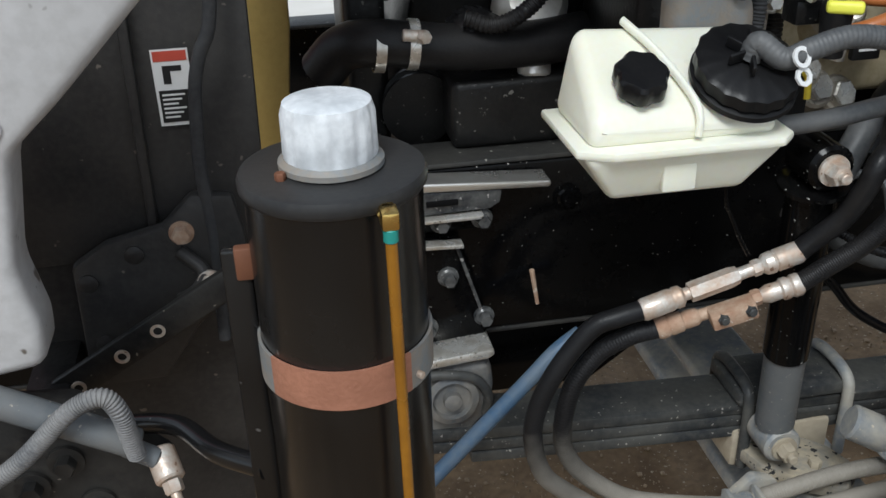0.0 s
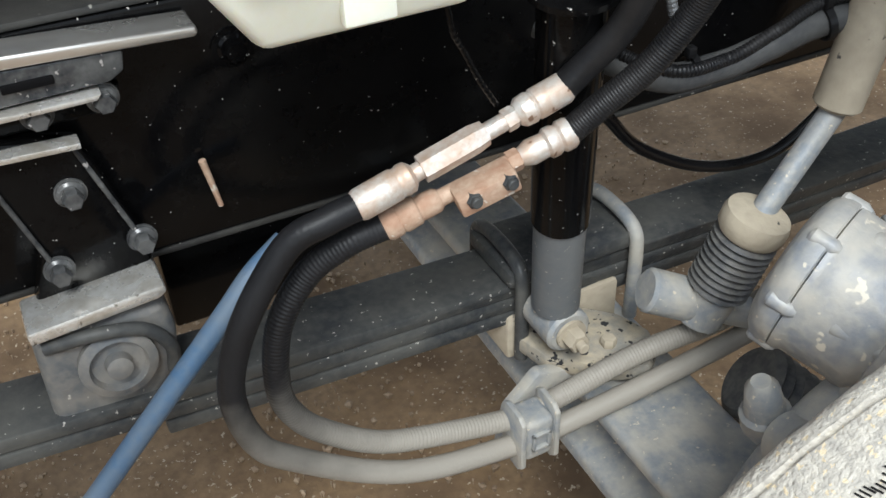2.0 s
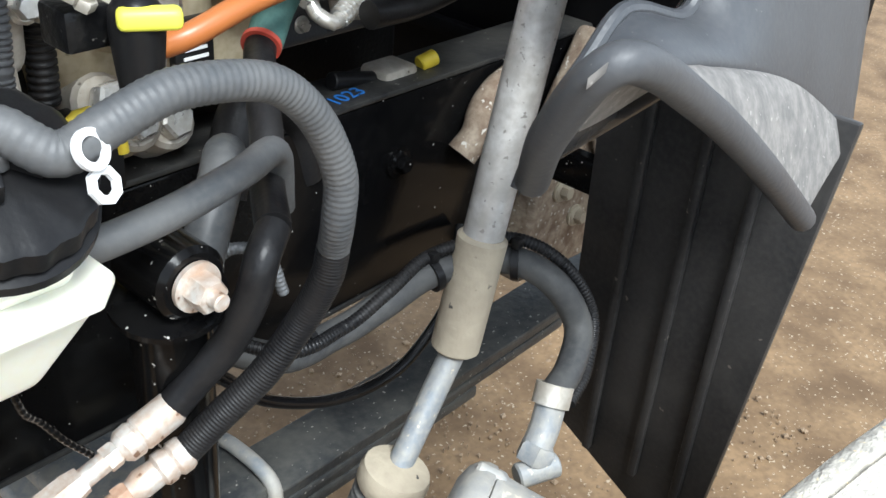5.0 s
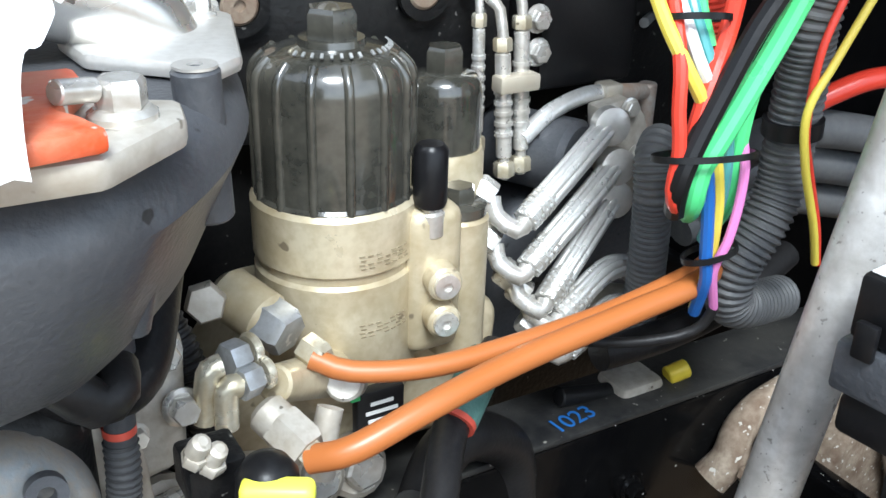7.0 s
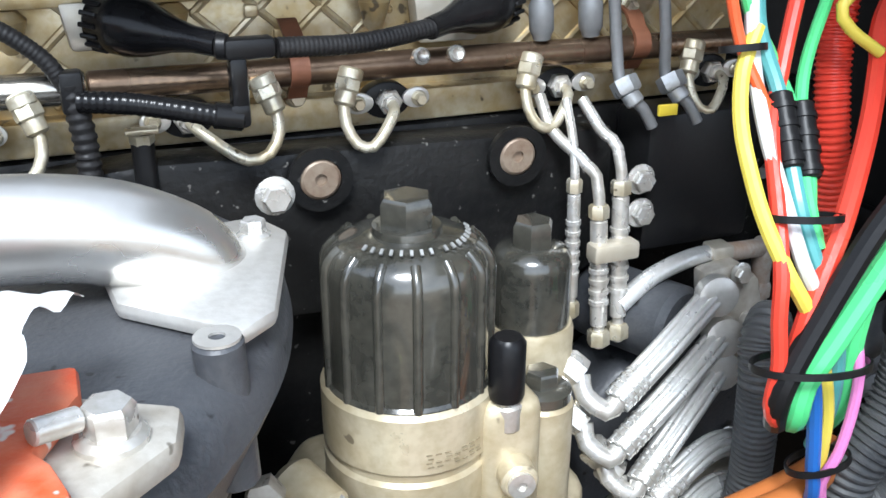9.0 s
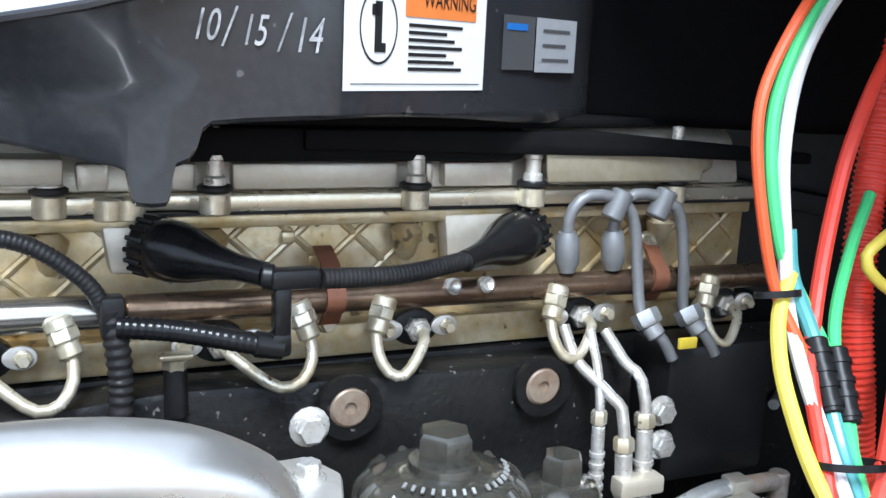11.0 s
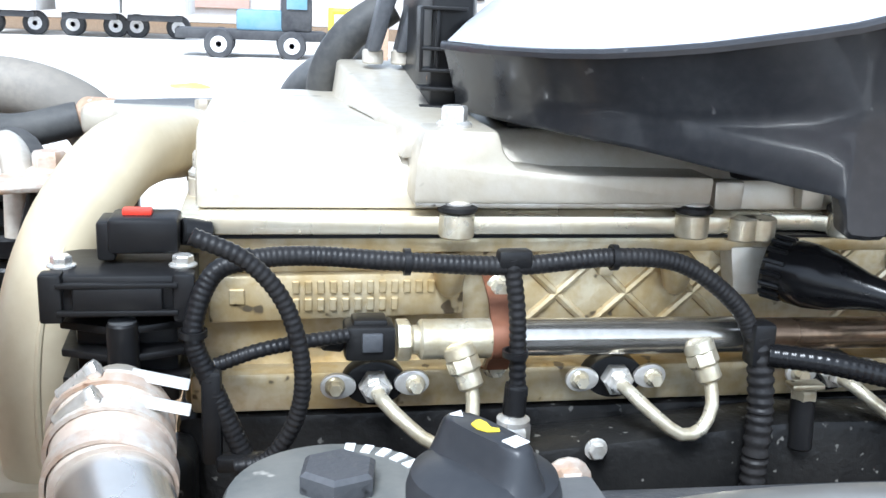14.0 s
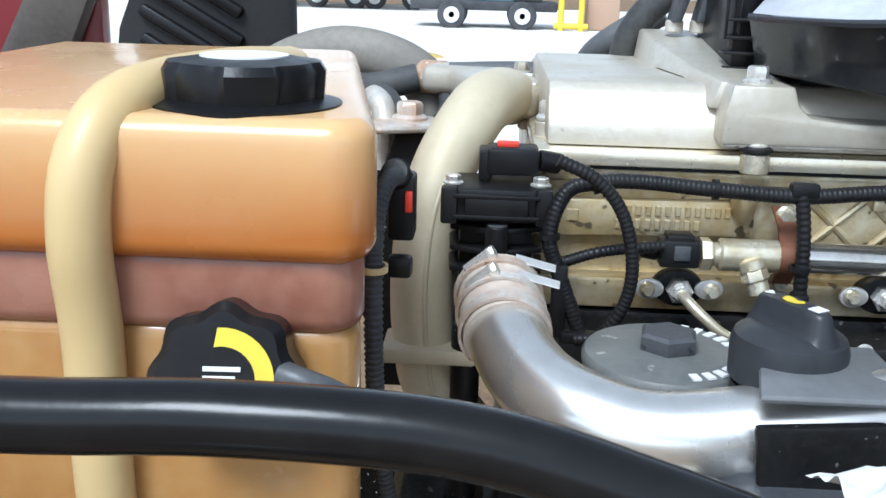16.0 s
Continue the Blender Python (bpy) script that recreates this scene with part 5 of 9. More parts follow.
def hose_fitting(label, a, b, fl, stock):
    f = thing("hose_fitting", label, "fitting", a, "fittings of the orange hoses")
    a, b = Vector(a), Vector(b)
    d = (b - a).normalized()
    g = Geo()
    rod(g, a - d * (0.045 if stock == "tan" else 0.022), a + d * 0.006, fl * (0.62 if stock == "tan" else 0.5), n=20, c=0.3)
    part("body", g, M[stock], f)
    g = Geo()
    hexa(g, a - d * 0.004, d, fl, 0.028)
    part("hex", g, M["line_steel"] if stock == "tan" else M[stock], f)
    g = Geo()
    hexa(g, b - d * 0.012, d, fl * 0.6, 0.02)
    part("collar_nut", g, M["gold_steel"], f)


hose_fitting("large plated hexagon hose fitting with pale collar", (0.385, -0.205, 1.312), (0.407, -0.247, 1.298), 0.034, "tan")
hose_fitting("dark hexagon hose fitting with pale collar", (0.366, -0.284, 1.270), (0.376, -0.305, 1.260), 0.030, "alu_dull")

for pts, r in (([(0.402, -0.250, 1.298), (0.425, -0.268, 1.290), (0.48, -0.285, 1.287), (0.55, -0.287, 1.287), (0.65, -0.283, 1.290), (0.752, -0.272, 1.299), (0.80, -0.25, 1.300)], 0.0082), ([(0.374, -0.308, 1.257), (0.40, -0.325, 1.268), (0.46, -0.325, 1.284), (0.54, -0.31, 1.288), (0.65, -0.30, 1.294), (0.738, -0.29, 1.298), (0.80, -0.26, 1.30)], 0.0102)):
    conduit("orange_fuel_hose", "smooth orange fuel hose curving across the filters", pts, r, "orange", category="hose", n=16)

for pts, at in (([(0.318, -0.262, 1.278), (0.321, -0.262, 1.307), (0.324, -0.262, 1.317), (0.332, -0.262, 1.319)], (0.335, -0.262, 1.321)), ([(0.330, -0.272, 1.276), (0.331, -0.272, 1.301), (0.334, -0.272, 1.307), (0.341, -0.272, 1.306)], (0.340, -0.272, 1.307))):
    elb = thing("steel_elbow", "plated steel elbow fitting with hexagon nut beside the filter base", "fitting", pts[0], "elbows by the filters")
    g = Geo()
    tube(g, pts, 0.0085, 14, 0.004)
    part("elbow", g, M["gold_steel"], elb)
    g = Geo()
    hexa(g, at, (1, 0.35, -0.05), 0.0215, 0.016)
    part("nut", g, M["line_steel"], elb)
    g = Geo()
    rod(g, Vector(at) + Vector((0.018, 0.006, 0)), Vector(at) + Vector((0.024, 0.008, 0)), 0.0125)
    part("collar", g, M["gold_steel"], elb)
stem = thing("filter_port", "tan cast port leading into the filter base", "filter housing", (0.39, -0.25, 1.27))
g = Geo()
rod(g, (0.368, -0.262, 1.293), (0.436, -0.210, 1.253), 0.014, 0.019, n=20)
part("stem", g, M["tan"], stem)
g = Geo()
rod(g, (0.438, -0.235, 1.260), (0.426, -0.252, 1.272), 0.0155, n=20)
part("plug", g, M["alu_dull"], stem)

board = thing("filter_sensor", "green-edged black electronic sensor on the filter base", "sensor", (0.47, -0.23, 1.2))
g = Geo()
box(g, (0.463, -0.235, 1.222), (0.042, 0.012, 0.05), bevel=0.003)
part("body", g, M["black_plastic"], board)
g = Geo()
for k, w in enumerate((0.02, 0.028, 0.024, 0.026)):
    box(g, (0.463, -0.2418, 1.236 - k * 0.008), (w, 0.001, 0.003), bevel=0)
part("print", g, M["white"], board)
g = Geo()
box(g, (0.44, -0.2415, 1.245), (0.008, 0.002, 0.004), bevel=0.0005)
part("lamp_window", g, M["green"], board)

# steel lines that rise behind the small filter
for pts, r in (([(0.664, -0.10, 1.34), (0.660, -0.09, 1.48), (0.652, -0.08, 1.505), (0.632, -0.055, 1.53), (0.628, -0.035, 1.556)], 0.0052), ([(0.686, -0.095, 1.34), (0.683, -0.085, 1.50), (0.672, -0.065, 1.53), (0.664, -0.045, 1.552)], 0.0052), ([(0.648, -0.075, 1.36), (0.644, -0.075, 1.50), (0.646, -0.05, 1.555)], 0.004)):
    ob = thing("steel_fuel_line", "rising steel fuel pipe with crimped sleeve", "fuel line", pts[0], "steel lines behind the filters")
    g = Geo()
    tube(g, pts, r)
    part("pipe", g, M["steel"], ob)
    a, b = Vector(pts[0]), Vector(pts[1])
    g = Geo()
    rod(g, a.lerp(b, 0.15), a.lerp(b, 0.85), r * 1.45)
    for k in range(6):
        ring(g, axis_at(a.lerp(b, 0.3 + 0.07 * k), b - a), r, r * 1.7, 0.004, 14)
    part("crimp_sleeve", g, M["steel"], ob)
    g = Geo()
    hexa(g, a.lerp(b, 0.02), b - a, r * 3.4, 0.014)
    part("nut", g, M["gold_steel"], ob)
    g = Geo()
    hexa(g, a.lerp(b, 0.86), b - a, r * 3.0, 0.012)
    part("nut", g, M["gold_steel"], ob)
g = Geo()
box(g, (0.672, -0.099, 1.432), (0.044, 0.018, 0.016), bevel=0.003)
single("line_clip", g, M["cover"], "pale clip holding two steel fuel pipes", "clip")

# braided hoses
mani = thing("hose_manifold", "cast aluminium flange where braided hoses meet", "manifold", (0.79, -0.09, 1.33))
g = Geo()
slab(g, [(0.762, 1.40), (0.80, 1.405), (0.825, 1.385), (0.838, 1.34), (0.815, 1.285), (0.795, 1.275), (0.79, 1.31), (0.775, 1.33), (0.785, 1.36), (0.765, 1.375)], -0.11, -0.09, "y", 0.005)
part("flange", g, M["alu_dull"], mani)
for p in ((0.815, -0.112, 1.345), (0.80, -0.112, 1.395)):
    g = Geo()
    bolt(g, p, (0, -1, 0), 0.014, 0.008)
    part("bolt", g, M["steel"], mani)
HOSES = [((0.765, -0.125, 1.388), (0.70, -0.15, 1.357), (0.645, -0.165, 1.325)), ((0.778, -0.125, 1.345), (0.71, -0.155, 1.318), (0.648, -0.17, 1.28)), ((0.78, -0.125, 1.31), (0.72, -0.155, 1.28), (0.668, -0.175, 1.243)), ((0.80, -0.15, 1.24), (0.745, -0.165, 1.253), (0.68, -0.18, 1.225)), ((0.795, -0.16, 1.20), (0.75, -0.17, 1.212), (0.69, -0.185, 1.19))]
for k, (a, b, c) in enumerate(HOSES):
    h = thing("braided_hose", "silver braided steel fuel hose with crimped fitting", "hose", a, "braided hoses by the filters")
    g = Geo()
    a, b, c = Vector(a), Vector(b), Vector(c)
    tube(g, [a, b, c], 0.0098, 14)
    strand = axis_at((0, 0, 0), c - a).to_3x3()
    sleeve = part("sleeve", g, M["braid"], h, angle=60)
    for j in range(9):
        off = strand @ Vector((0.0092 * math.cos(j * 0.698), 0.0092 * math.sin(j * 0.698), 0))
        part("strand", tube(Geo(), [a + off, b + off, c + off], 0.0035, 8), M["braid"], sleeve, angle=60)
    d = (c - b).normalized()
    g = Geo()
    rod(g, b.lerp(c, 0.45), c, 0.0122, n=18)
    for j in range(4):
        ring(g, axis_at(b.lerp(c, 0.55 + 0.1 * j), d), 0.011, 0.0132, 0.003, 18)
    part("crimp", g, M["steel"], h)
    g = Geo()
    lathe(g, axis_at(a - Vector((0.004, 0.006, 0)), (-0.2, -1, 0.1)), [(0.012, -0.008), (0.0185, -0.006), (0.0185, 0.006), (0.012, 0.009)], 18)
    part("banjo", g, M["alu"], h)
    e = c + Vector((-0.024, 0.02, 0.020))
    g = Geo()
    tube(g, [c, c + d * 0.012, (c + d * 0.012).lerp(e, 0.6) + Vector((-0.006, 0, -0.004)), e], 0.0085)
    hexa(g, e, Vector((-0.6, 0.5, 0.55)), 0.024, 0.018)
    part("elbow", g, M["steel"], h)
top = thing("braided_hose", "short braided hose arching to a tee fitting", "hose", (0.7, -0.09, 1.38))
g = Geo()
tube(g, [(0.685, -0.095, 1.375), (0.72, -0.09, 1.395), (0.765, -0.085, 1.405), (0.80, -0.08, 1.402)], 0.0085, 16)
part("sleeve", g, M["braid"], top)
g = Geo()
rod(g, (0.80, -0.08, 1.402), (0.87, -0.06, 1.39), 0.009)
rod(g, (0.866, -0.062, 1.40), (0.866, -0.062, 1.33), 0.010)
hexa(g, (0.866, -0.062, 1.34), (0, 0, 1), 0.022, 0.016)
part("tee", g, M["worn_steel"], top)
g = Geo()
box(g, (0.795, -0.083, 1.403), (0.022, 0.022, 0.022), bevel=0.003)
part("band", g, M["cover"], top)
for x, y in ((0.915, 0.03), (0.97, 0.04)):
    ob = thing("grey_fuel_line", "grey bent pipe with hexagon coupling", "fuel line", (x, y, 1.36), "grey pipes at the back of the block")
    g = Geo()
    tube(g, [(x - 0.09, y - 0.07, 1.455), (x - 0.03, y - 0.02, 1.45), (x - 0.005, y, 1.435), (x, y, 1.40), (x, y, 1.36)], 0.0055)
    part("pipe", g, M["line_grey"], ob)
    g = Geo()
    hexa(g, (x, y, 1.355), (0, 0, 1), 0.022, 0.03)
    part("coupling", g, M["line_grey"], ob)
pump = thing("fuel_pump", "round grey fuel pump housing behind braided hoses", "pump", (0.72, -0.05, 1.3))
g = Geo()
rod(g, (0.70, -0.02, 1.35), (0.74, -0.115, 1.352), 0.038, n=26)
part("body", g, M["grey_cast"], pump)
g = Geo()
slab(g, [(0.66, 1.12), (0.86, 1.12), (0.86, 1.28), (0.80, 1.31), (0.70, 1.30), (0.66, 1.26)], -0.085, 0.0, "y", 0.012, 3)
part("base", g, M["grey_cast"], pump)
g = Geo()
rod(g, (0.76, -0.1, 1.18), (0.80, -0.16, 1.19), 0.028, n=20)
part("outlet", g, M["alu_dull"], pump)
for p in ((0.72, -0.088, 1.15), (0.80, -0.088, 1.27), (0.83, -0.088, 1.2)):
    g = Geo()
    bolt(g, p, (0, -1, 0), 0.014, 0.01)
    part("bolt", g, M["steel"], pump)

# ---- intake elbow, crossover pipe and dosing valve ----
inlet = thing("intake_elbow", "dark grey cast intake elbow with bolt bosses", "intake manifold", (0.2, -0.3, 1.4))
g = Geo()
slab(g, [(-0.02, -0.47), (0.19, -0.475), (0.25, -0.455), (0.30, -0.40), (0.34, -0.33), (0.362, -0.25), (0.365, -0.19), (0.33, -0.11), (-0.02, -0.10)], 1.41, 1.535, "z", 0.030, 5)
for k, (x, y, z) in enumerate(g.v):
    f = 0.80 + 0.20 * min(1, (z - 1.41) / 0.08)
    g.v[k] = (0.10 + (x - 0.10) * f, -0.25 + (y + 0.25) * f, z)
part("casting", g, M["grey_cast"], inlet)
g = Geo()
slab(g, [(0.05, -0.475), (0.235, -0.475), (0.275, -0.44), (0.28, -0.415), (0.20, -0.37), (0.05, -0.37)], 1.537, 1.551, "z", 0.004)
part("port_flange", g, M["alu_dull"], inlet)
for p in ((0.252, -0.432, 1.551), (0.10, -0.46, 1.551)):
    g = Geo()
    bolt(g, p, (0, 0, 1), 0.018, 0.016)
    part("bolt", g, M["steel"], inlet)
g = Geo()
rod(g, (0.305, -0.36, 1.47), (0.302, -0.362, 1.549), 0.012, n=20)
post = part("post", g, M["grey_cast"], inlet)
g = Geo()
ring(g, axis_at((0.302, -0.362, 1.549), (0, 0, 1)), 0.004, 0.011, 0.0015, 20)
part("machined_face", g, M["alu"], post)
g = Geo()
for a, b in (((0.25, -0.40, 1.44), (0.268, -0.418, 1.52)), ((0.29, -0.30, 1.43), (0.325, -0.31, 1.50)), ((0.32, -0.23, 1.44), (0.352, -0.23, 1.53))):
    part("rib", rod(Geo(), a, b, 0.010, 0.006), M["grey_cast"], inlet)
g = Geo()
slab(g, [(0.235, -0.33), (0.27, -0.31), (0.27, -0.26), (0.24, -0.27)], 1.355, 1.42, "z", 0.004)
part("foot", g, M["grey_cast"], inlet)

seal = thing("port_seal", "torn white wrap and orange sealant over the open port", "cover", (0.15, -0.43, 1.55))
g = Geo()
slab(g, [(0.12, -0.478), (0.20, -0.482), (0.238, -0.476), (0.232, -0.455), (0.226, -0.445), (0.243, -0.412), (0.243, -0.388), (0.17, -0.385), (0.12, -0.39)], 1.552, 1.562, "z", 0.003)
part("sealant", g, M["gasket"], seal)
g = Geo()
N2, verts, faces = 40, [], []
for i in range(N2 + 1):
    for j in range(N2 + 1):
        u, v = i / N2, j / N2
        x = u * (0.212 + 0.034 * v) + 0.005 * math.sin(11 * v + 4) * u
        y = -0.494 + v * 0.122
        z = 1.574 + 0.046 * math.sin(math.pi * min(1, v * 0.9)) ** 0.8 * math.sin(math.pi * min(1, 0.22 + u * 0.60)) + 0.009 * noise.noise((x * 60, y * 60, 0))
        z -= 0.02 * max(0, 0.1 - v) / 0.1
        verts.append((x, y, z))
for i in range(N2):
    for j in range(N2):
        a = i * (N2 + 1) + j
        faces.append((a, a + 1, a + N2 + 2, a + N2 + 1))
g.add(verts, faces)
part("wrap", g, M["paper"], seal, "creased white wrapping", 60)
g = Geo()
rod(g, (0.226, -0.443, 1.567), (0.242, -0.434, 1.564), 0.005)
part("stud", g, M["steel"], seal)

cross = thing("crossover_pipe", "polished bent metal pipe between valve and intake", "pipe", (0.0, -0.24, 1.55))
g = Geo()
tube(g, [(-0.137, -0.148, 1.571), (-0.129, -0.180, 1.561), (-0.113, -0.210, 1.552), (-0.086, -0.234, 1.5455), (-0.043, -0.248, 1.5415), (0.03, -0.252, 1.552), (0.12, -0.26, 1.572), (0.20, -0.27, 1.580), (0.26, -0.268, 1.572), (0.30, -0.26, 1.55), (0.312, -0.255, 1.53)], 0.0275, 32, 0.006)
part("pipe", g, M["alu_pipe"], cross)
g = Geo()
tube(g, [(-0.143, -0.078, 1.580), (-0.142, -0.098, 1.582), (-0.141, -0.118, 1.580)], 0.0205, 24)
part("valve_neck", g, M["alu_dull"], cross, "dull cast neck at the valve")
g = Geo()
tube(g, [(-0.1415, -0.108, 1.584), (-0.139, -0.135, 1.576), (-0.135, -0.162, 1.567)], 0.0300, 30)
part("sleeve", g, M["old_silicone"], cross, "worn pinkish silicone sleeve")
for q, w in (((-0.1412, -0.113, 1.5825), 0.007), ((-0.1393, -0.133, 1.5768), 0.007), ((-0.1365, -0.152, 1.5705), 0.010)):
    g = Geo()
    ring(g, axis_at(q, (0.04, -0.95, -0.28)), 0.0302, 0.0325, w, 32)
    band = part("clamp_band", g, M["worn_steel"], cross, "worn steel hose clamp")
    if w < 0.008:
        mm = axis_at(q, (0.04, -0.95, -0.28))
        q = Vector(q)
        g = Geo()
        box(g, (0.012, 0, 0), (0.030, 0.0080, 0.0012), Matrix.Translation(q + Vector((0.014, -0.005, 0.0275))) @ Matrix.Rotation(radians(14), 4, "Y") @ Matrix.Rotation(radians(25), 4, "X"), bevel=0.0004, seg=1)
        part("band_tail", g, M["alu"], band, "loose bright band end")
        g = Geo()
        rod(g, q + Vector((-0.024, -0.008, 0.018)), q + Vector((-0.008, -0.010, 0.032)), 0.004)
        hexa(g, q + Vector((-0.009, -0.010, 0.031)), (0.8, -0.1, 0.55), 0.009, 0.006)
        part("clamp_screw", g, M["steel"], band)
g = Geo()
slab(g, [(0.262, -0.30), (0.315, -0.352), (0.335, -0.335), (0.364, -0.235), (0.352, -0.205), (0.275, -0.21), (0.258, -0.255)], 1.536, 1.546, "z", 0.004)
part("flange", g, M["alu"], cross)
g = Geo()
bolt(g, (0.343, -0.238, 1.546), (0, 0, 1), 0.013, 0.010)
part("bolt", g, M["steel"], cross)
g = Geo()
slab(g, [(0.01, 1.50), (0.09, 1.50), (0.09, 1.568), (0.07, 1.575), (0.0, 1.57)], -0.292, -0.284, "y", 0.003)
part("bracket", g, M["black_cast"], cross, "dark bracket under the pipe")
g = Geo()
slab(g, [(0.0, -0.291), (0.09, -0.291), (0.09, -0.21), (0.02, -0.21)], 1.584, 1.590, "z", 0.003)
part("bracket_top", g, M["line_grey"], cross)

dos = thing("dosing_valve", "black plastic actuator valve with wiring plug and red tab", "valve", (-0.14, -0.1, 1.6))
g = Geo()
box(g, (-0.144, -0.10, 1.653), (0.076, 0.06, 0.024), bevel=0.003)
box(g, (-0.144, -0.132, 1.653), (0.046, 0.006, 0.014), bevel=0.002)
part("upper_body", g, M["black_plastic"], dos)
g = Geo()
box(g, (-0.133, -0.095, 1.681), (0.038, 0.03, 0.02), bevel=0.003)
box(g, (-0.153, -0.095, 1.678), (0.010, 0.026, 0.022), bevel=0.002)
rod(g, (-0.114, -0.095, 1.681), (-0.098, -0.09, 1.678), 0.008)
part("plug", g, M["black_plastic"], dos)
g = Geo()
box(g, (-0.137, -0.096, 1.6925), (0.016, 0.008, 0.004), bevel=0.001)
part("lock_tab", g, M["red"], dos, "red locking tab")
g = Geo()
box(g, (-0.143, -0.085, 1.612), (0.056, 0.05, 0.058), bevel=0.004)
part("neck", g, M["black_plastic"], dos)
for z in (1.634, 1.618, 1.602):
    for sx in (-1, 1):
        g = Geo()
        slab(g, [(-0.143 + sx * 0.006, -0.130), (-0.143 + sx * 0.034, -0.118), (-0.143 + sx * 0.036, -0.080), (-0.143 + sx * 0.006, -0.080)], z - 0.0022, z + 0.0022, "z", 0.001)
        part("fin", g, M["black_plastic"], dos)
g = Geo()
rod(g, (-0.143, -0.128, 1.588), (-0.143, -0.128, 1.6385), 0.0085)
pillar = part("pillar", g, M["black_plastic"], dos)
g = Geo()
lathe(g, Matrix.Translation((-0.143, -0.128, 1.6385)), [(0.0075, 0), (0.0075, 0.001), (0.004, 0.0012)], 18)
part("pillar_face", g, M["grey_rubber"], pillar)
for zz in (1.6455, 1.6605):
    g = Geo()
    box(g, (-0.144, -0.1335, zz), (0.062, 0.004, 0.003), bevel=0.0008)
    part("edge_rib", g, M["black_plastic"], dos)
for xx in (-0.178, -0.110):
    g = Geo()
    box(g, (xx, -0.128, 1.653), (0.012, 0.012, 0.027), bevel=0.002)
    part("corner_post", g, M["black_plastic"], dos)
for x in (-0.176, -0.112):
    g = Geo()
    bolt(g, (x, -0.11, 1.665), (0, 0, 1), 0.010, 0.006)
    part("bolt", g, M["steel"], dos)

dos.matrix_basis = Matrix.Translation((-0.1445, -0.020, 1.632)) @ Matrix.Scale(1.08, 4) @ Matrix.Translation((0.144, 0.10, -1.653)) @ dos.matrix_basis

oilf = thing("oil_filter_cap", "round worn grey oil filter cap with hexagon and raised letters", "oil filter", (-0.022, -0.15, 1.45))
OM = Matrix.Translation((-0.026, -0.163, 0))
g = Geo()
lathe(g, OM, [(0.052, 1.40), (0.055, 1.5480), (0.0575, 1.5530), (0.0575, 1.5585), (0.0555, 1.5615), (0.048, 1.5630), (0.022, 1.5650), (0.0, 1.5655)], 48)
part("cap", g, M["worn_cap"], oilf)
g = Geo()
hexa(g, (-0.026, -0.163, 1.5650), (0, 0, 1), 0.036, 0.012, spin=20)
part("hex_nut", g, M["grey_cast"], oilf)
g = Geo()
for k in range(14):
    a = radians(-78 + k * 12.0)
    if k == 7:
        continue
    mm = Matrix.Translation((-0.026 + 0.047 * math.cos(a), -0.163 + 0.047 * math.sin(a), 1.5634)) @ Matrix.Rotation(a, 4, "Z")
    part("raised_mark", box(Geo(), (0, 0, 0), (0.009, 0.0055, 0.0014), mm, bevel=0), M["white"], oilf)

oilc = thing("oil_filler_cap", "black plastic oil filler cap with yellow symbol", "oil cap", (0.035, -0.23, 1.56))
CM = Matrix.Translation((0.034, -0.225, 0))
g = Geo()
lathe(g, CM, [(0.030, 1.50), (0.030, 1.560), (0.0325, 1.564), (0.0325, 1.570)], 30)
part("filler_neck", g, M["black_cast"], oilc)
g = Geo()
lathe(g, CM, [(0.0315, 1.571), (0.0345, 1.574), (0.0350, 1.594), (0.033, 1.601), (0.026, 1.606), (0.010, 1.608)], 40)
cp = part("cap", g, M["cap_plastic"], oilc)
GM = CM @ Matrix.Rotation(radians(-58), 4, "Z")
g = Geo()
bm = bmesh.new()
grip = []
for u, w, z in ((0.0335, 0.0240, 1.596), (0.0310, 0.0145, 1.603), (0.0285, 0.0105, 1.611), (0.0262, 0.0086, 1.618), (0.0240, 0.0072, 1.6220)):
    m3 = 28
    grip.append([bm.verts.new(GM @ Vector((u * (1 if math.cos(a) > 0 else -1) * abs(math.cos(a)) ** 0.55, w * (1 if math.sin(a) > 0 else -1) * abs(math.sin(a)) ** 0.75, z))) for a in [2 * math.pi * (i + 0.5) / m3 for i in range(m3)]])
for lo_r, hi_r in zip(grip[:-1], grip[1:]):
    for i in range(m3):
        bm.faces.new((lo_r[i], lo_r[(i + 1) % m3], hi_r[(i + 1) % m3], hi_r[i]))
bm.faces.new(grip[-1])
bm.faces.new(list(reversed(grip[0])))
bmesh.ops.bevel(bm, geom=[e for e in bm.edges if all(v in grip[-1] for v in e.verts)], offset=0.002, segments=2, profile=0.5, affect="EDGES")
part("grip", from_bm(g, bm), M["cap_plastic"], cp, angle=55)
TOPM = GM @ Matrix.Translation((0, 0, 1.6223))
g = Geo()
slab(g, [(-0.007, -0.003), (-0.002, -0.0045), (0.003, -0.003), (0.006, 0.002), (0.004, 0.0035), (0.001, 0.0015), (-0.004, 0.0035), (-0.008, 0.0035), (-0.0085, 0.0015)], 0.0, 0.0006, "z", 0, m=TOPM)
part("symbol", g, M["label_yellow"], cp, "yellow printed oil can symbol")
g = Geo()
box(g, (0.0175, 0, 0.0003), (0.008, 0.009, 0.0006), TOPM, bevel=0)
part("print", g, M["white"], cp)
g = Geo()
slab(g, [(-0.0205, -0.0035), (-0.0155, 0.0), (-0.0205, 0.0035)], 0.0, 0.0006, "z", 0, m=TOPM)
part("print", g, M["white"], cp)

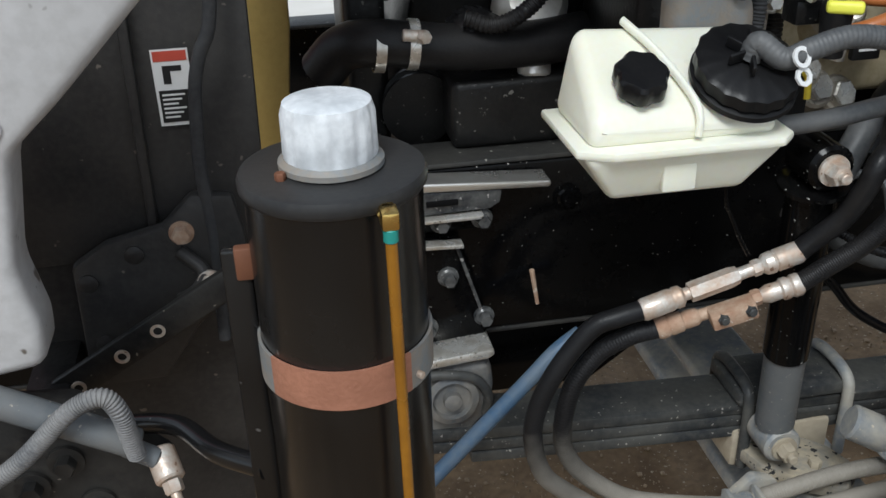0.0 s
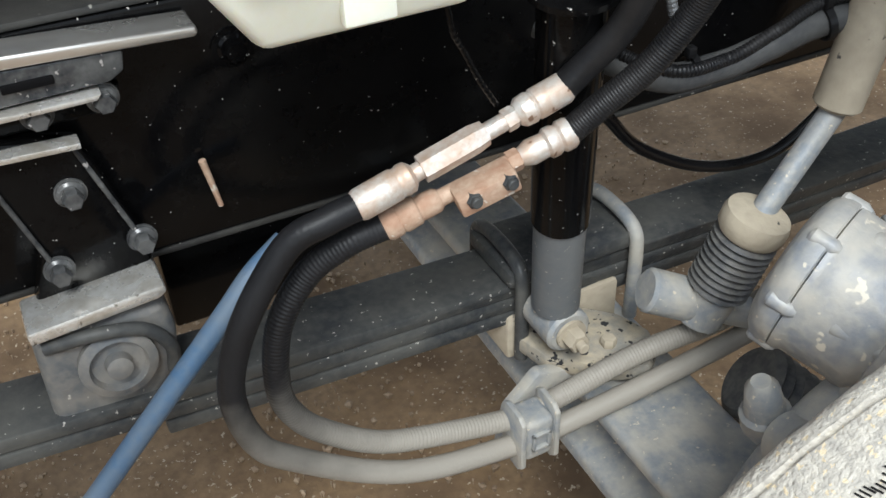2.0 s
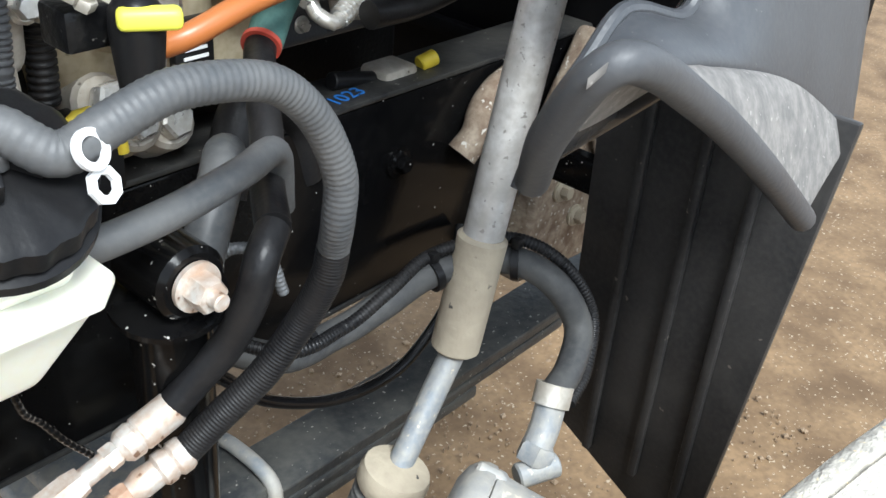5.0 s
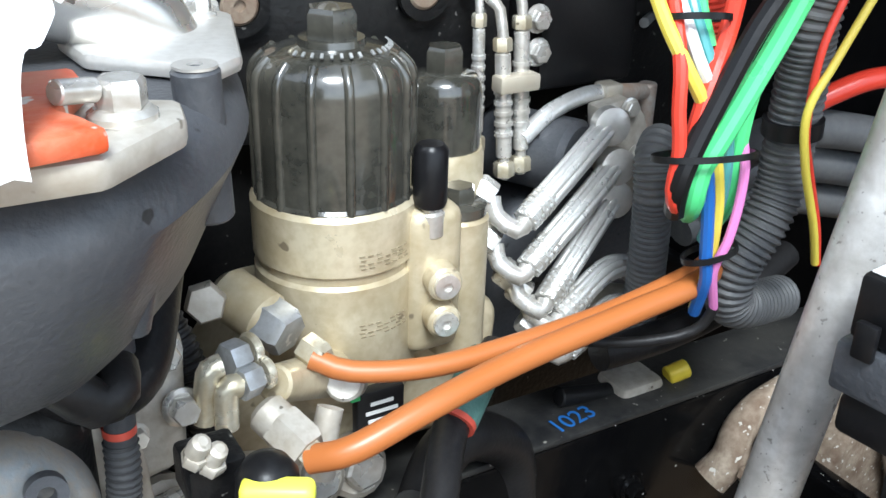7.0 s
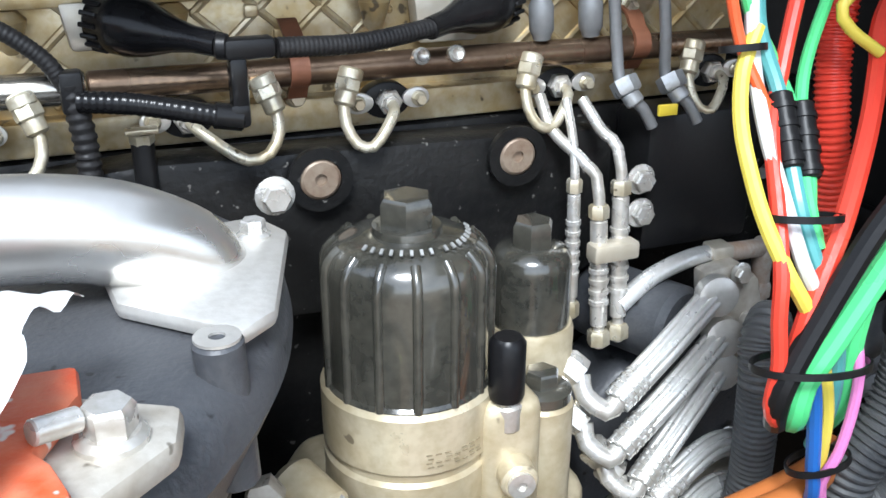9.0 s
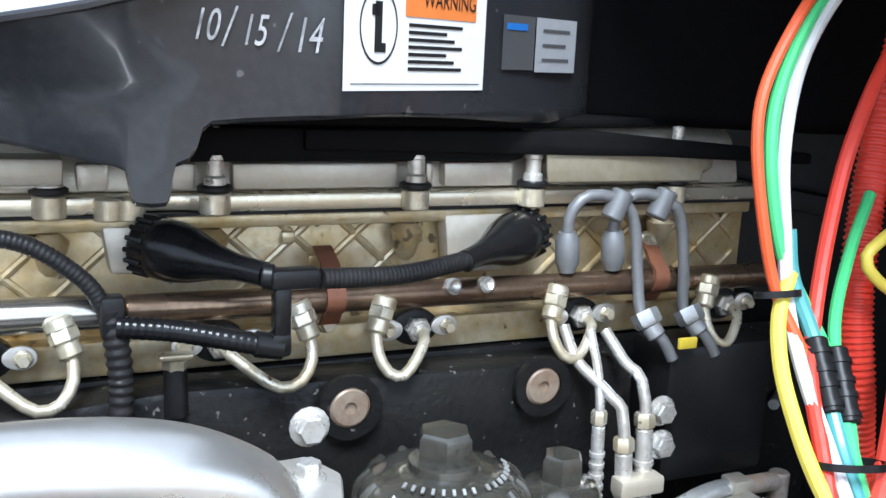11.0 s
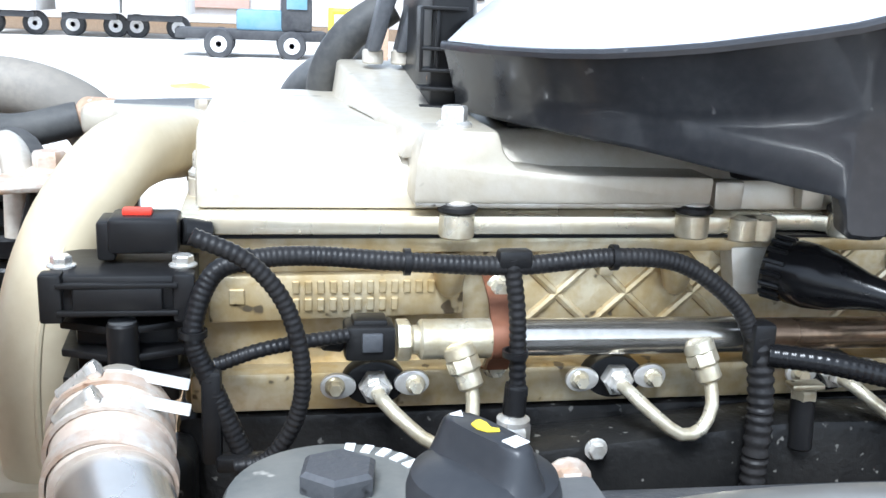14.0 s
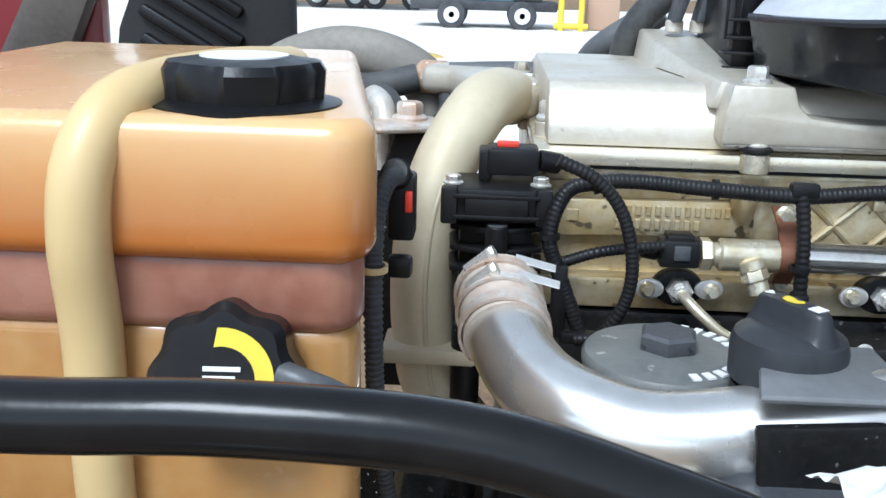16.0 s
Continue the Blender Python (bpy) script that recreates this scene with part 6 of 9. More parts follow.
plate = thing("casting_plate", "raised cast number plate on the cylinder head", "plate", (-0.03, 0.01, 1.605))
g = Geo()
slab(g, [(-0.098, 1.594), (0.071, 1.598), (0.071, 1.628), (-0.098, 1.626)], 0.010, 0.020, "y", 0.002)
part("plate", g, M["head"], plate)
g = Geo()
for row, (z, n) in enumerate(((1.6185, 13), (1.6065, 9))):
    for k in range(n):
        part("raised_mark", box(Geo(), (-0.042 + k * 0.0082, 0.0092, z), (0.0048, 0.0025, 0.0085), bevel=0.0006, seg=1), M["head"], plate)
box(g, (-0.080, 0.0092, 1.6125), (0.010, 0.0025, 0.010), bevel=0.0006, seg=1)
part("raised_mark", g, M["head"], plate)

# ---- front of the engine bay ----
bp = thing("coolant_pipe", "beige moulded coolant pipe bending down beside the engine", "pipe", (-0.2, 0.0, 1.4))
COOL = [(-0.132, 0.20, 1.684), (-0.144, 0.14, 1.692), (-0.160, 0.085, 1.690), (-0.174, 0.055, 1.673), (-0.188, 0.035, 1.647), (-0.199, 0.02, 1.612), (-0.2035, 0.012, 1.575), (-0.2045, 0.01, 1.53), (-0.201, 0.01, 1.49), (-0.194, 0.01, 1.455), (-0.17, 0.01, 1.42), (-0.15, 0.01, 1.395)]
g = Geo()
tube(g, COOL, 0.0275, 28, 0.008)
part("pipe", g, M["beige"], bp)
g = Geo()
tube(g, [(x + 0.004, y - 0.0272, z) for x, y, z in COOL[3:-1]], 0.0022, 8)
part("mould_seam", g, M["beige"], bp)
g = Geo()
box(g, (-0.196, 0.0, 1.492), (0.080, 0.052, 0.014), bevel=0.003)
part("flange", g, M["beige"], bp)
g = Geo()
slab(g, [(-0.235, 0.35), (-0.20, 0.33), (-0.155, 0.17), (-0.11, 0.155), (-0.095, 0.20), (-0.105, 0.30), (-0.14, 0.39), (-0.21, 0.41)], 1.668, 1.700, "z", 0.010, 3)
part("outlet_casting", g, M["cover"], bp, "pale cast coolant outlet")
g = Geo()
rod(g, (-0.205, 0.38, 1.682), (-0.235, 0.40, 1.681), 0.020, n=20)
part("rusty_joint", g, M["rust"], bp, "rusty hose joint")

for x, y in ((-0.101, 0.060), (-0.112, 0.19), (-0.112, 0.28)):
    ob = thing("cover_bolt", "tall flanged bolt at the valve cover corner", "bolt", (x, y, 1.67), "bolts round the valve cover")
    g = Geo()
    rod(g, (x, y, 1.655), (x, y, 1.684), 0.012)
    part("boss", g, M["cover"], ob)
    g = Geo()
    bolt(g, (x, y, 1.684), (0, 0, 1), 0.015, 0.016)
    part("bolt", g, M["steel"], ob)

sh = thing("fan_shroud_plate", "tan plastic fan shroud plate", "shroud", (-0.27, 0.05, 1.1), kind="")
g = Geo()
slab(g, [(-0.42, 0.96), (-0.330, 0.96), (-0.312, 1.06), (-0.300, 1.18), (-0.298, 1.40), (-0.306, 1.595), (-0.325, 1.603), (-0.42, 1.59)], 0.235, 0.265, "y", 0.006)
part("plate", g, M["tan_plate"], sh)

mt = thing("radiator_bracket", "black support bracket with bolted rubber mount", "bracket", (-0.22, 0.22, 1.5))
g = Geo()
slab(g, [(-0.262, 1.36), (-0.165, 1.36), (-0.165, 1.645), (-0.25, 1.645), (-0.262, 1.60)], 0.205, 0.235, "y", 0.005)
part("web", g, M["black_cast"], mt)
g = Geo()
slab(g, [(-0.285, 0.19), (-0.262, 0.17), (-0.21, 0.19), (-0.205, 0.25), (-0.26, 0.27)], 1.6465, 1.655, "z", 0.004)
part("top_plate", g, M["worn_steel"], mt)
g = Geo()
bolt(g, (-0.235, 0.225, 1.655), (0, 0, 1), 0.024, 0.018)
part("bolt", g, M["worn_steel"], mt)
can = thing("black_canister", "ribbed round black canister beside the surge tank", "canister", (-0.30, 0.36, 1.50))
CANX = Matrix.Translation((-0.297, 0.36, 0))
g = Geo()
lathe(g, CANX, [(0.040, 1.40), (0.044, 1.405), (0.044, 1.545), (0.0415, 1.548), (0.0415, 1.556), (0.047, 1.559), (0.047, 1.575), (0.042, 1.580), (0.042, 1.588), (0.048, 1.591), (0.048, 1.606), (0.040, 1.611)], 32)
part("body", g, M["black_plastic"], can)
g = Geo()
slab(g, [(-0.345, 0.30), (-0.26, 0.30), (-0.25, 0.34), (-0.35, 0.34)], 1.615, 1.630, "z", 0.004)
part("lid_bar", g, M["black_plastic"], can)

conduit("radiator_hose", "thick dusty grey-brown radiator hose", [(-0.46, 0.46, 1.655), (-0.40, 0.46, 1.690), (-0.34, 0.45, 1.705), (-0.28, 0.44, 1.697), (-0.235, 0.43, 1.672), (-0.215, 0.42, 1.63)], 0.030, "hose_dust", category="hose", n=22)
conduit("coolant_hose", "black rubber coolant hose with a moulded tee", [(-0.44, 0.36, 1.672), (-0.36, 0.37, 1.676), (-0.30, 0.38, 1.668), (-0.24, 0.39, 1.680)], 0.017, "dark_hose", category="hose", n=18)
conduit("coolant_hose", "black rubber coolant hose beneath another", [(-0.44, 0.30, 1.662), (-0.36, 0.31, 1.655), (-0.31, 0.30, 1.660), (-0.27, 0.27, 1.672), (-0.25, 0.25, 1.650)], 0.014, "dark_hose", category="hose", n=18)
conduit("coolant_hose", "black hose dropping behind the support bracket", [(-0.20, 0.37, 1.675), (-0.195, 0.34, 1.655), (-0.20, 0.32, 1.625), (-0.205, 0.31, 1.58)], 0.016, "dark_hose", category="hose", n=18)
conduit("silver_elbow", "pale metal elbow between two coolant hoses", [(-0.278, 0.265, 1.672), (-0.268, 0.245, 1.668), (-0.262, 0.235, 1.650), (-0.262, 0.23, 1.60)], 0.013, "alu_dull", category="pipe", n=16)
vent = thing("breather_tube", "grey breather tube lying across the valve cover", "tube", (-0.1, 0.35, 1.685))
g = Geo()
tube(g, [(-0.20, 0.36, 1.686), (-0.12, 0.355, 1.690), (0.0, 0.35, 1.690), (0.06, 0.34, 1.70)], 0.0165, 18)
part("tube", g, M["tube_grey"], vent)
g = Geo()
ring(g, axis_at((-0.105, 0.354, 1.69), (1, 0, 0)), 0.0165, 0.021, 0.012)
bolt(g, (-0.118, 0.335, 1.695), (0, 0, 1), 0.014, 0.012)
box(g, (-0.115, 0.335, 1.690), (0.032, 0.02, 0.008), bevel=0.002)
part("clip", g, M["alu_dull"], vent)
conduit("breather_hose", "dark grey curved breather hose behind the duct", [(-0.045, 0.395, 1.60), (-0.046, 0.46, 1.615), (-0.045, 0.495, 1.650), (-0.033, 0.48, 1.690), (-0.02, 0.45, 1.715), (0.01, 0.43, 1.74), (0.05, 0.42, 1.765)], 0.017, "tube_grey", category="hose", n=18)
conduit("breather_hose", "black curved breather hose behind the duct", [(0.0, 0.34, 1.69), (-0.008, 0.31, 1.715), (-0.004, 0.29, 1.745), (0.015, 0.28, 1.775), (0.05, 0.28, 1.80)], 0.016, "dark_hose", category="hose", n=18)

fins = thing("duct_mount", "black ribbed plastic mount under the air duct", "bracket", (0.03, 0.1, 1.73))
g = Geo()
slab(g, [(0.055, 0.085), (0.085, 0.085), (0.12, 0.24), (0.055, 0.24)], 1.727, 1.84, "z", 0.003)
part("backing", g, M["black_plastic"], fins)
for z in (1.731, 1.744, 1.757, 1.772, 1.800):
    g = Geo()
    slab(g, [(0.047, 0.078), (0.078, 0.072), (0.082, 0.10), (0.047, 0.10)], z - 0.0013, z + 0.0013, "z", 0.0006)
    part("rib", g, M["black_plastic"], fins)
for x in (0.047, 0.0585):
    g = Geo()
    box(g, (x, 0.088, 1.778), (0.0026, 0.02, 0.045), bevel=0.0006)
    part("upright", g, M["black_plastic"], fins)
for x in (0.022, 0.046):
    g = Geo()
    slab(g, [(x, 1.762), (x + 0.011, 1.762), (x + 0.034, 1.84), (x + 0.018, 1.84)], 0.205, 0.235, "y", 0.003)
    bl2 = part("blade", g, M["grey_cast"], fins)
    g = Geo()
    rod(g, (x + 0.006, 0.218, 1.752), (x + 0.006, 0.218, 1.764), 0.009)
    part("blade_foot", g, M["alu_dull"], bl2)
g = Geo()
bolt(g, (0.0615, 0.099, 1.750), (-0.1, -1, 0), 0.009, 0.006)
part("screw", g, M["rust"], fins)

# ---- surge tank ----
st = thing("surge_tank", "amber translucent coolant surge tank with cream strap", "coolant tank", (-0.33, -0.28, 1.42))
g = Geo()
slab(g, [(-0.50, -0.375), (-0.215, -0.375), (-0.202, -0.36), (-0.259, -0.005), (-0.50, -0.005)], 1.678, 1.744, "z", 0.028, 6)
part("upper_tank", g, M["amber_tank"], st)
g = Geo()
slab(g, [(-0.495, -0.368), (-0.220, -0.368), (-0.208, -0.355), (-0.265, -0.013), (-0.495, -0.013)], 1.642, 1.684, "z", 0.010, 3)
part("coolant_level", g, M["coolant"], st, "dark red coolant showing through")
g = Geo()
slab(g, [(-0.495, -0.365), (-0.221, -0.365), (-0.210, -0.352), (-0.267, -0.013), (-0.495, -0.013)], 1.42, 1.646, "z", 0.012, 3)
part("lower_tank", g, M["amber_low"], st, "pale amber lower tank half")
g = Geo()
tube(g, [(-0.332, -0.36, 1.42), (-0.332, -0.372, 1.55), (-0.332, -0.374, 1.64), (-0.332, -0.380, 1.69), (-0.328, -0.374, 1.727), (-0.318, -0.345, 1.747), (-0.30, -0.25, 1.749), (-0.285, -0.14, 1.742)], 0.014, 14)
part("strap", g, M["cream"], st)
g = Geo()
lathe(g, Matrix.Translation((-0.270, -0.323, 0)), [(0.040, 1.7380), (0.046, 1.7420), (0.046, 1.7450), (0.037, 1.7470)], 40)
part("cap_rim", g, M["black_plastic"], st)
g = Geo()
n = 64
verts, faces = [], []
for r, z in ((0.0375, 1.7460), (0.0385, 1.7600), (0.036, 1.7640), (0.022, 1.7660), (0.0, 1.7660)):
    for i in range(n):
        a = 2 * math.pi * i / n
        lobe = 1 - 0.09 * (0 if (i % 16) < 7 else 1) * (1 if r > 0.03 else 0)
        verts.append((-0.270 + r * lobe * math.cos(a), -0.323 + r * lobe * math.sin(a), z))
for k in range(4):
    for i in range(n):
        j = (i + 1) % n
        faces.append((k * n + i, k * n + j, (k + 1) * n + j, (k + 1) * n + i))
g.add(verts, faces)
tc = part("cap", g, M["black_plastic"], st)
g = Geo()
lathe(g, Matrix.Translation((-0.270, -0.323, 0)), [(0.021, 1.7660), (0.021, 1.7668), (0.0, 1.7669)], 30)
part("cap_label", g, M["white"], tc)
# pressure cap on the front
PM = axis_at((-0.267, -0.370, 1.626), (0.05, -1, 0.25)) @ Matrix.Scale(1.18, 4)
g = Geo()
verts, faces = [], []
prof = ((0.024, 0), (0.0275, 0.003), (0.0275, 0.020), (0.024, 0.024), (0.018, 0.0245), (0.0, 0.0245))
for r, h in prof:
    for i in range(n):
        a = 2 * math.pi * i / n
        verts.append(PM @ Vector((r * (1 + (0.06 * math.cos(8 * a) if r > 0.02 else 0)) * math.cos(a), r * (1 + (0.06 * math.cos(8 * a) if r > 0.02 else 0)) * math.sin(a), h)))
for k in range(len(prof) - 1):
    for i in range(n):
        j = (i + 1) % n
        faces.append((k * n + i, k * n + j, (k + 1) * n + j, (k + 1) * n + i))
g.add(verts, faces)
pc = part("pressure_cap", g, M["black_plastic"], st)
g = Geo()
arc = [(0.0195 * math.cos(radians(a)), 0.0195 * math.sin(radians(a))) for a in range(-25, 105, 10)] + [(0.0125 * math.cos(radians(a)), 0.0125 * math.sin(radians(a))) for a in range(104, -30, -10)]
slab(g, arc, 0.0247, 0.0252, "z", 0, m=PM)
part("yellow_band", g, M["label_yellow"], pc, "yellow warning band on the cap")
g = Geo()
for k in range(5):
    box(g, (-0.004 + 0.001 * k, -0.010 + k * 0.0035, 0.0249), (0.014 - 0.002 * (k % 2), 0.0018, 0.0005), PM, bevel=0)
part("print", g, M["white"], pc)
g = Geo()
tube(g, [(-0.240, -0.392, 1.634), (-0.230, -0.395, 1.632), (-0.212, -0.39, 1.622), (-0.205, -0.37, 1.60)], 0.0065)
part("overflow_hose", g, M["grey_rubber"], st)

hl = thing("tank_wiring", "dark corrugated conduit and plug beside the surge tank", "wiring", (-0.21, -0.2, 1.5))
g = Geo()
tube(g, [(-0.208, -0.155, 1.672), (-0.214, -0.175, 1.678), (-0.219, -0.20, 1.668), (-0.2205, -0.215, 1.640), (-0.2195, -0.22, 1.58), (-0.217, -0.215, 1.52), (-0.21, -0.20, 1.45)], 0.0058, 12, 0.008, 0.004, 0.14)
part("conduit", g, M["cond_grey"], hl)
g = Geo()
box(g, (-0.209, -0.150, 1.654), (0.018, 0.026, 0.044), bevel=0.003)
rod(g, (-0.211, -0.152, 1.672), (-0.213, -0.165, 1.680), 0.010)
part("plug", g, M["black_plastic"], hl)
g = Geo()
box(g, (-0.2035, -0.165, 1.660), (0.005, 0.004, 0.014), bevel=0.001)
part("lock_tab", g, M["red"], hl, "red locking tab")
g = Geo()
box(g, (-0.207, -0.185, 1.622), (0.016, 0.014, 0.014), bevel=0.003)
part("retainer", g, M["black_plastic"], hl)
g = Geo()
tie(g, (-0.2203, -0.217, 1.630), (0, -0.05, 1), 0.0075)
part("cable_tie", g, M["cream"], hl)
conduit("front_hose", "thick glossy black hose running along the bay edge", [(-0.55, -0.545, 1.684), (-0.40, -0.55, 1.689), (-0.283, -0.55, 1.689), (-0.221, -0.55, 1.691), (-0.16, -0.55, 1.688), (-0.114, -0.552, 1.677), (-0.06, -0.552, 1.655), (0.0, -0.535, 1.60), (0.06, -0.50, 1.53), (0.12, -0.46, 1.47)], 0.0105, "hose_gloss", category="hose", n=20)

# ---- wire bundle, steering shaft, relay box ----
bun = thing("cable_bundle", "bundle of coloured battery and sensor cables tied together", "cables", (0.72, -0.3, 1.3))
WIRES = [("red", 0.0056, [(0.83, -0.18, 1.83), (0.79, -0.19, 1.785), (0.757, -0.20, 1.727), (0.736, -0.21, 1.666), (0.714, -0.228, 1.608), (0.694, -0.250, 1.575), (0.681, -0.281, 1.533), (0.671, -0.305, 1.496), (0.669, -0.311, 1.466), (0.671, -0.315, 1.435), (0.669, -0.315, 1.405), (0.678, -0.312, 1.388), (0.70, -0.295, 1.375)]),
         ("orange_red", 0.0042, [(0.76, -0.18, 1.87), (0.735, -0.185, 1.85), (0.707, -0.19, 1.821), (0.679, -0.194, 1.773), (0.670, -0.20, 1.734), (0.675, -0.208, 1.68), (0.686, -0.216, 1.63), (0.694, -0.232, 1.60), (0.70, -0.25, 1.57)]),
         ("red", 0.0075, [(0.90, -0.17, 1.76), (0.86, -0.19, 1.70), (0.815, -0.21, 1.635), (0.805, -0.223, 1.612), (0.775, -0.254, 1.571), (0.732, -0.289, 1.521), (0.703, -0.306, 1.484), (0.688, -0.312, 1.447), (0.69, -0.30, 1.40)]),
         ("black_plastic", 0.0085, [(0.83, -0.30, 1.64), (0.79, -0.31, 1.59), (0.751, -0.315, 1.544), (0.728, -0.317, 1.517), (0.703, -0.318, 1.475), (0.682, -0.319, 1.437), (0.672, -0.319, 1.41), (0.685, -0.305, 1.38)]),
         ("green", 0.0088, [(0.85, -0.30, 1.625), (0.80, -0.31, 1.57), (0.762, -0.315, 1.516), (0.735, -0.317, 1.478), (0.709, -0.318, 1.440), (0.693, -0.318, 1.416), (0.690, -0.318, 1.393), (0.70, -0.305, 1.378), (0.72, -0.285, 1.365)]),
         ("green", 0.0092, [(0.765, -0.296, 1.482), (0.752, -0.300, 1.468), (0.745, -0.302, 1.440), (0.745, -0.302, 1.415), (0.748, -0.300, 1.388), (0.752, -0.290, 1.365), (0.76, -0.275, 1.345)]),
         ("yellow", 0.0055, [(0.70, -0.215, 1.64), (0.684, -0.225, 1.612), (0.671, -0.246, 1.582), (0.667, -0.268, 1.552), (0.668, -0.287, 1.525), (0.676, -0.305, 1.496), (0.697, -0.311, 1.461), (0.711, -0.313, 1.425), (0.725, -0.310, 1.383), (0.731, -0.306, 1.345), (0.736, -0.30, 1.31), (0.745, -0.285, 1.27)]),
         ("white_wire", 0.0052, [(0.78, -0.185, 1.87), (0.737, -0.19, 1.834), (0.708, -0.193, 1.785), (0.694, -0.201, 1.726), (0.695, -0.210, 1.667), (0.696, -0.221, 1.615), (0.689, -0.25, 1.575), (0.688, -0.276, 1.540), (0.690, -0.302, 1.500), (0.702, -0.306, 1.476), (0.715, -0.30, 1.44)]),
         ("teal_wire", 0.0058, [(0.70, -0.208, 1.67), (0.702, -0.215, 1.636), (0.708, -0.235, 1.598), (0.702, -0.264, 1.556), (0.699, -0.287, 1.522), (0.711, -0.305, 1.475), (0.726, -0.308, 1.436), (0.732, -0.306, 1.386), (0.735, -0.292, 1.34)]),
         ("blue", 0.0055, [(0.70, -0.30, 1.44), (0.706, -0.312, 1.413), (0.715, -0.312, 1.370), (0.722, -0.31, 1.333), (0.728, -0.308, 1.312), (0.74, -0.29, 1.27)]),
         ("pink", 0.0040, [(0.748, -0.305, 1.43), (0.745, -0.314, 1.411), (0.743, -0.316, 1.380), (0.736, -0.317, 1.348), (0.731, -0.312, 1.322), (0.746, -0.305, 1.28)]),
         ("green", 0.0048, [(0.755, -0.185, 1.86), (0.717, -0.190, 1.821), (0.689, -0.195, 1.765), (0.682, -0.203, 1.715), (0.693, -0.211, 1.655), (0.711, -0.220, 1.618), (0.717, -0.249, 1.577), (0.714, -0.270, 1.547), (0.706, -0.283, 1.530), (0.71, -0.29, 1.51)]),
         ("green", 0.0046, [(0.80, -0.185, 1.69), (0.765, -0.205, 1.65), (0.732, -0.230, 1.603), (0.713, -0.264, 1.556), (0.706, -0.285, 1.528), (0.708, -0.295, 1.505)])]
for m, r, pts in WIRES:
    g = Geo()
    tube(g, pts, r, 10)
    part("cable", g, M[m], bun)
g = Geo()
tube(g, [(0.746, -0.305, 1.28), (0.742, -0.30, 1.262), (0.725, -0.29, 1.25), (0.68, -0.27, 1.245), (0.62, -0.24, 1.25)], 0.0048)
part("cable", g, M["rubber"], bun)
for p, rx, rz in (((0.7065, -0.307, 1.421), 0.043, 4), ((0.735, -0.302, 1.330), 0.024, -8), ((0.700, -0.287, 1.523), 0.026, 6), ((0.690, -0.216, 1.623), 0.016, 0)):
    g = Geo()
    mm = pose(*p, -14, rz, 0) @ Matrix.Diagonal((1, 0.75, 1, 1))
    ring(g, mm, rx, rx + 0.0022, 0.005, 30)
    part("cable_tie", g, M["black_plastic"], bun)
conduit("corrugated_conduit", "thick grey corrugated wiring conduit", [(0.85, -0.31, 1.85), (0.835, -0.31, 1.65), (0.812, -0.30, 1.531), (0.816, -0.295, 1.476), (0.821, -0.29, 1.413), (0.82, -0.29, 1.372), (0.806, -0.29, 1.338), (0.79, -0.285, 1.304), (0.79, -0.28, 1.27), (0.815, -0.275, 1.25), (0.886, -0.26, 1.235)], 0.0205, "grey_rubber", 0.0065, n=18)
conduit("corrugated_conduit", "grey corrugated wiring conduit bend", [(0.80, -0.16, 1.36), (0.775, -0.185, 1.385), (0.757, -0.20, 1.375), (0.757, -0.205, 1.34), (0.765, -0.2, 1.25), (0.77, -0.19, 1.2)], 0.0175, "grey_rubber", 0.0055, n=18)
conduit("red_conduit", "red corrugated cable conduit", [(0.86, -0.15, 1.85), (0.825, -0.165, 1.74), (0.803, -0.18, 1.66), (0.795, -0.19, 1.60), (0.797, -0.20, 1.54), (0.81, -0.2, 1.46)], 0.013, "red", 0.005)
cpl = thing("cable_coupler", "pair of black ribbed cable couplers in the bundle", "connector", (0.705, -0.26, 1.57))
for a, b in (((0.7085, -0.236, 1.597), (0.7015, -0.266, 1.553)), ((0.7235, -0.241, 1.590), (0.7130, -0.271, 1.546))):
    g = Geo()
    rod(g, a, b, 0.0085, n=16)
    for u in (0.15, 0.4, 0.6, 0.85):
        ring(g, axis_at(Vector(a).lerp(Vector(b), u), Vector(b) - Vector(a)), 0.008, 0.0098, 0.004, 16)
    part("coupler", g, M["black_plastic"], cpl)
conduit("yellow_cable", "yellow wire looping behind the thick red cable", [(0.83, -0.20, 1.68), (0.795, -0.215, 1.668), (0.768, -0.218, 1.650), (0.775, -0.222, 1.634), (0.80, -0.228, 1.617)], 0.0045, "yellow", category="cable")
conduit("yellow_cable", "thin yellow wire hanging beside the conduit", [(0.89, -0.33, 1.62), (0.835, -0.33, 1.536), (0.807, -0.33, 1.491), (0.786, -0.33, 1.454), (0.795, -0.33, 1.41), (0.821, -0.33, 1.351), (0.84, -0.325, 1.31)], 0.0035, "yellow", category="cable")
conduit("red_cable", "thin red wire hanging beside the conduit", [(0.85, -0.325, 1.62), (0.807, -0.325, 1.533), (0.794, -0.325, 1.491), (0.795, -0.325, 1.437), (0.808, -0.325, 1.402), (0.832, -0.325, 1.347), (0.85, -0.32, 1.305)], 0.0032, "red", category="cable")
g = Geo()
ring(g, axis_at((0.817, -0.293, 1.435), (0.08, 0, -1)), 0.0205, 0.025, 0.014, 24)
single("conduit_clamp", g, M["black_plastic"], "black band clamp round the corrugated conduit", "clamp")
conduit("red_cable", "thick red cable with black tape along the cab wall", [(0.85, -0.24, 1.40), (0.90, -0.26, 1.435), (0.96, -0.28, 1.45), (1.06, -0.30, 1.42), (1.23, -0.34, 1.38)], 0.010, "red", category="cable")
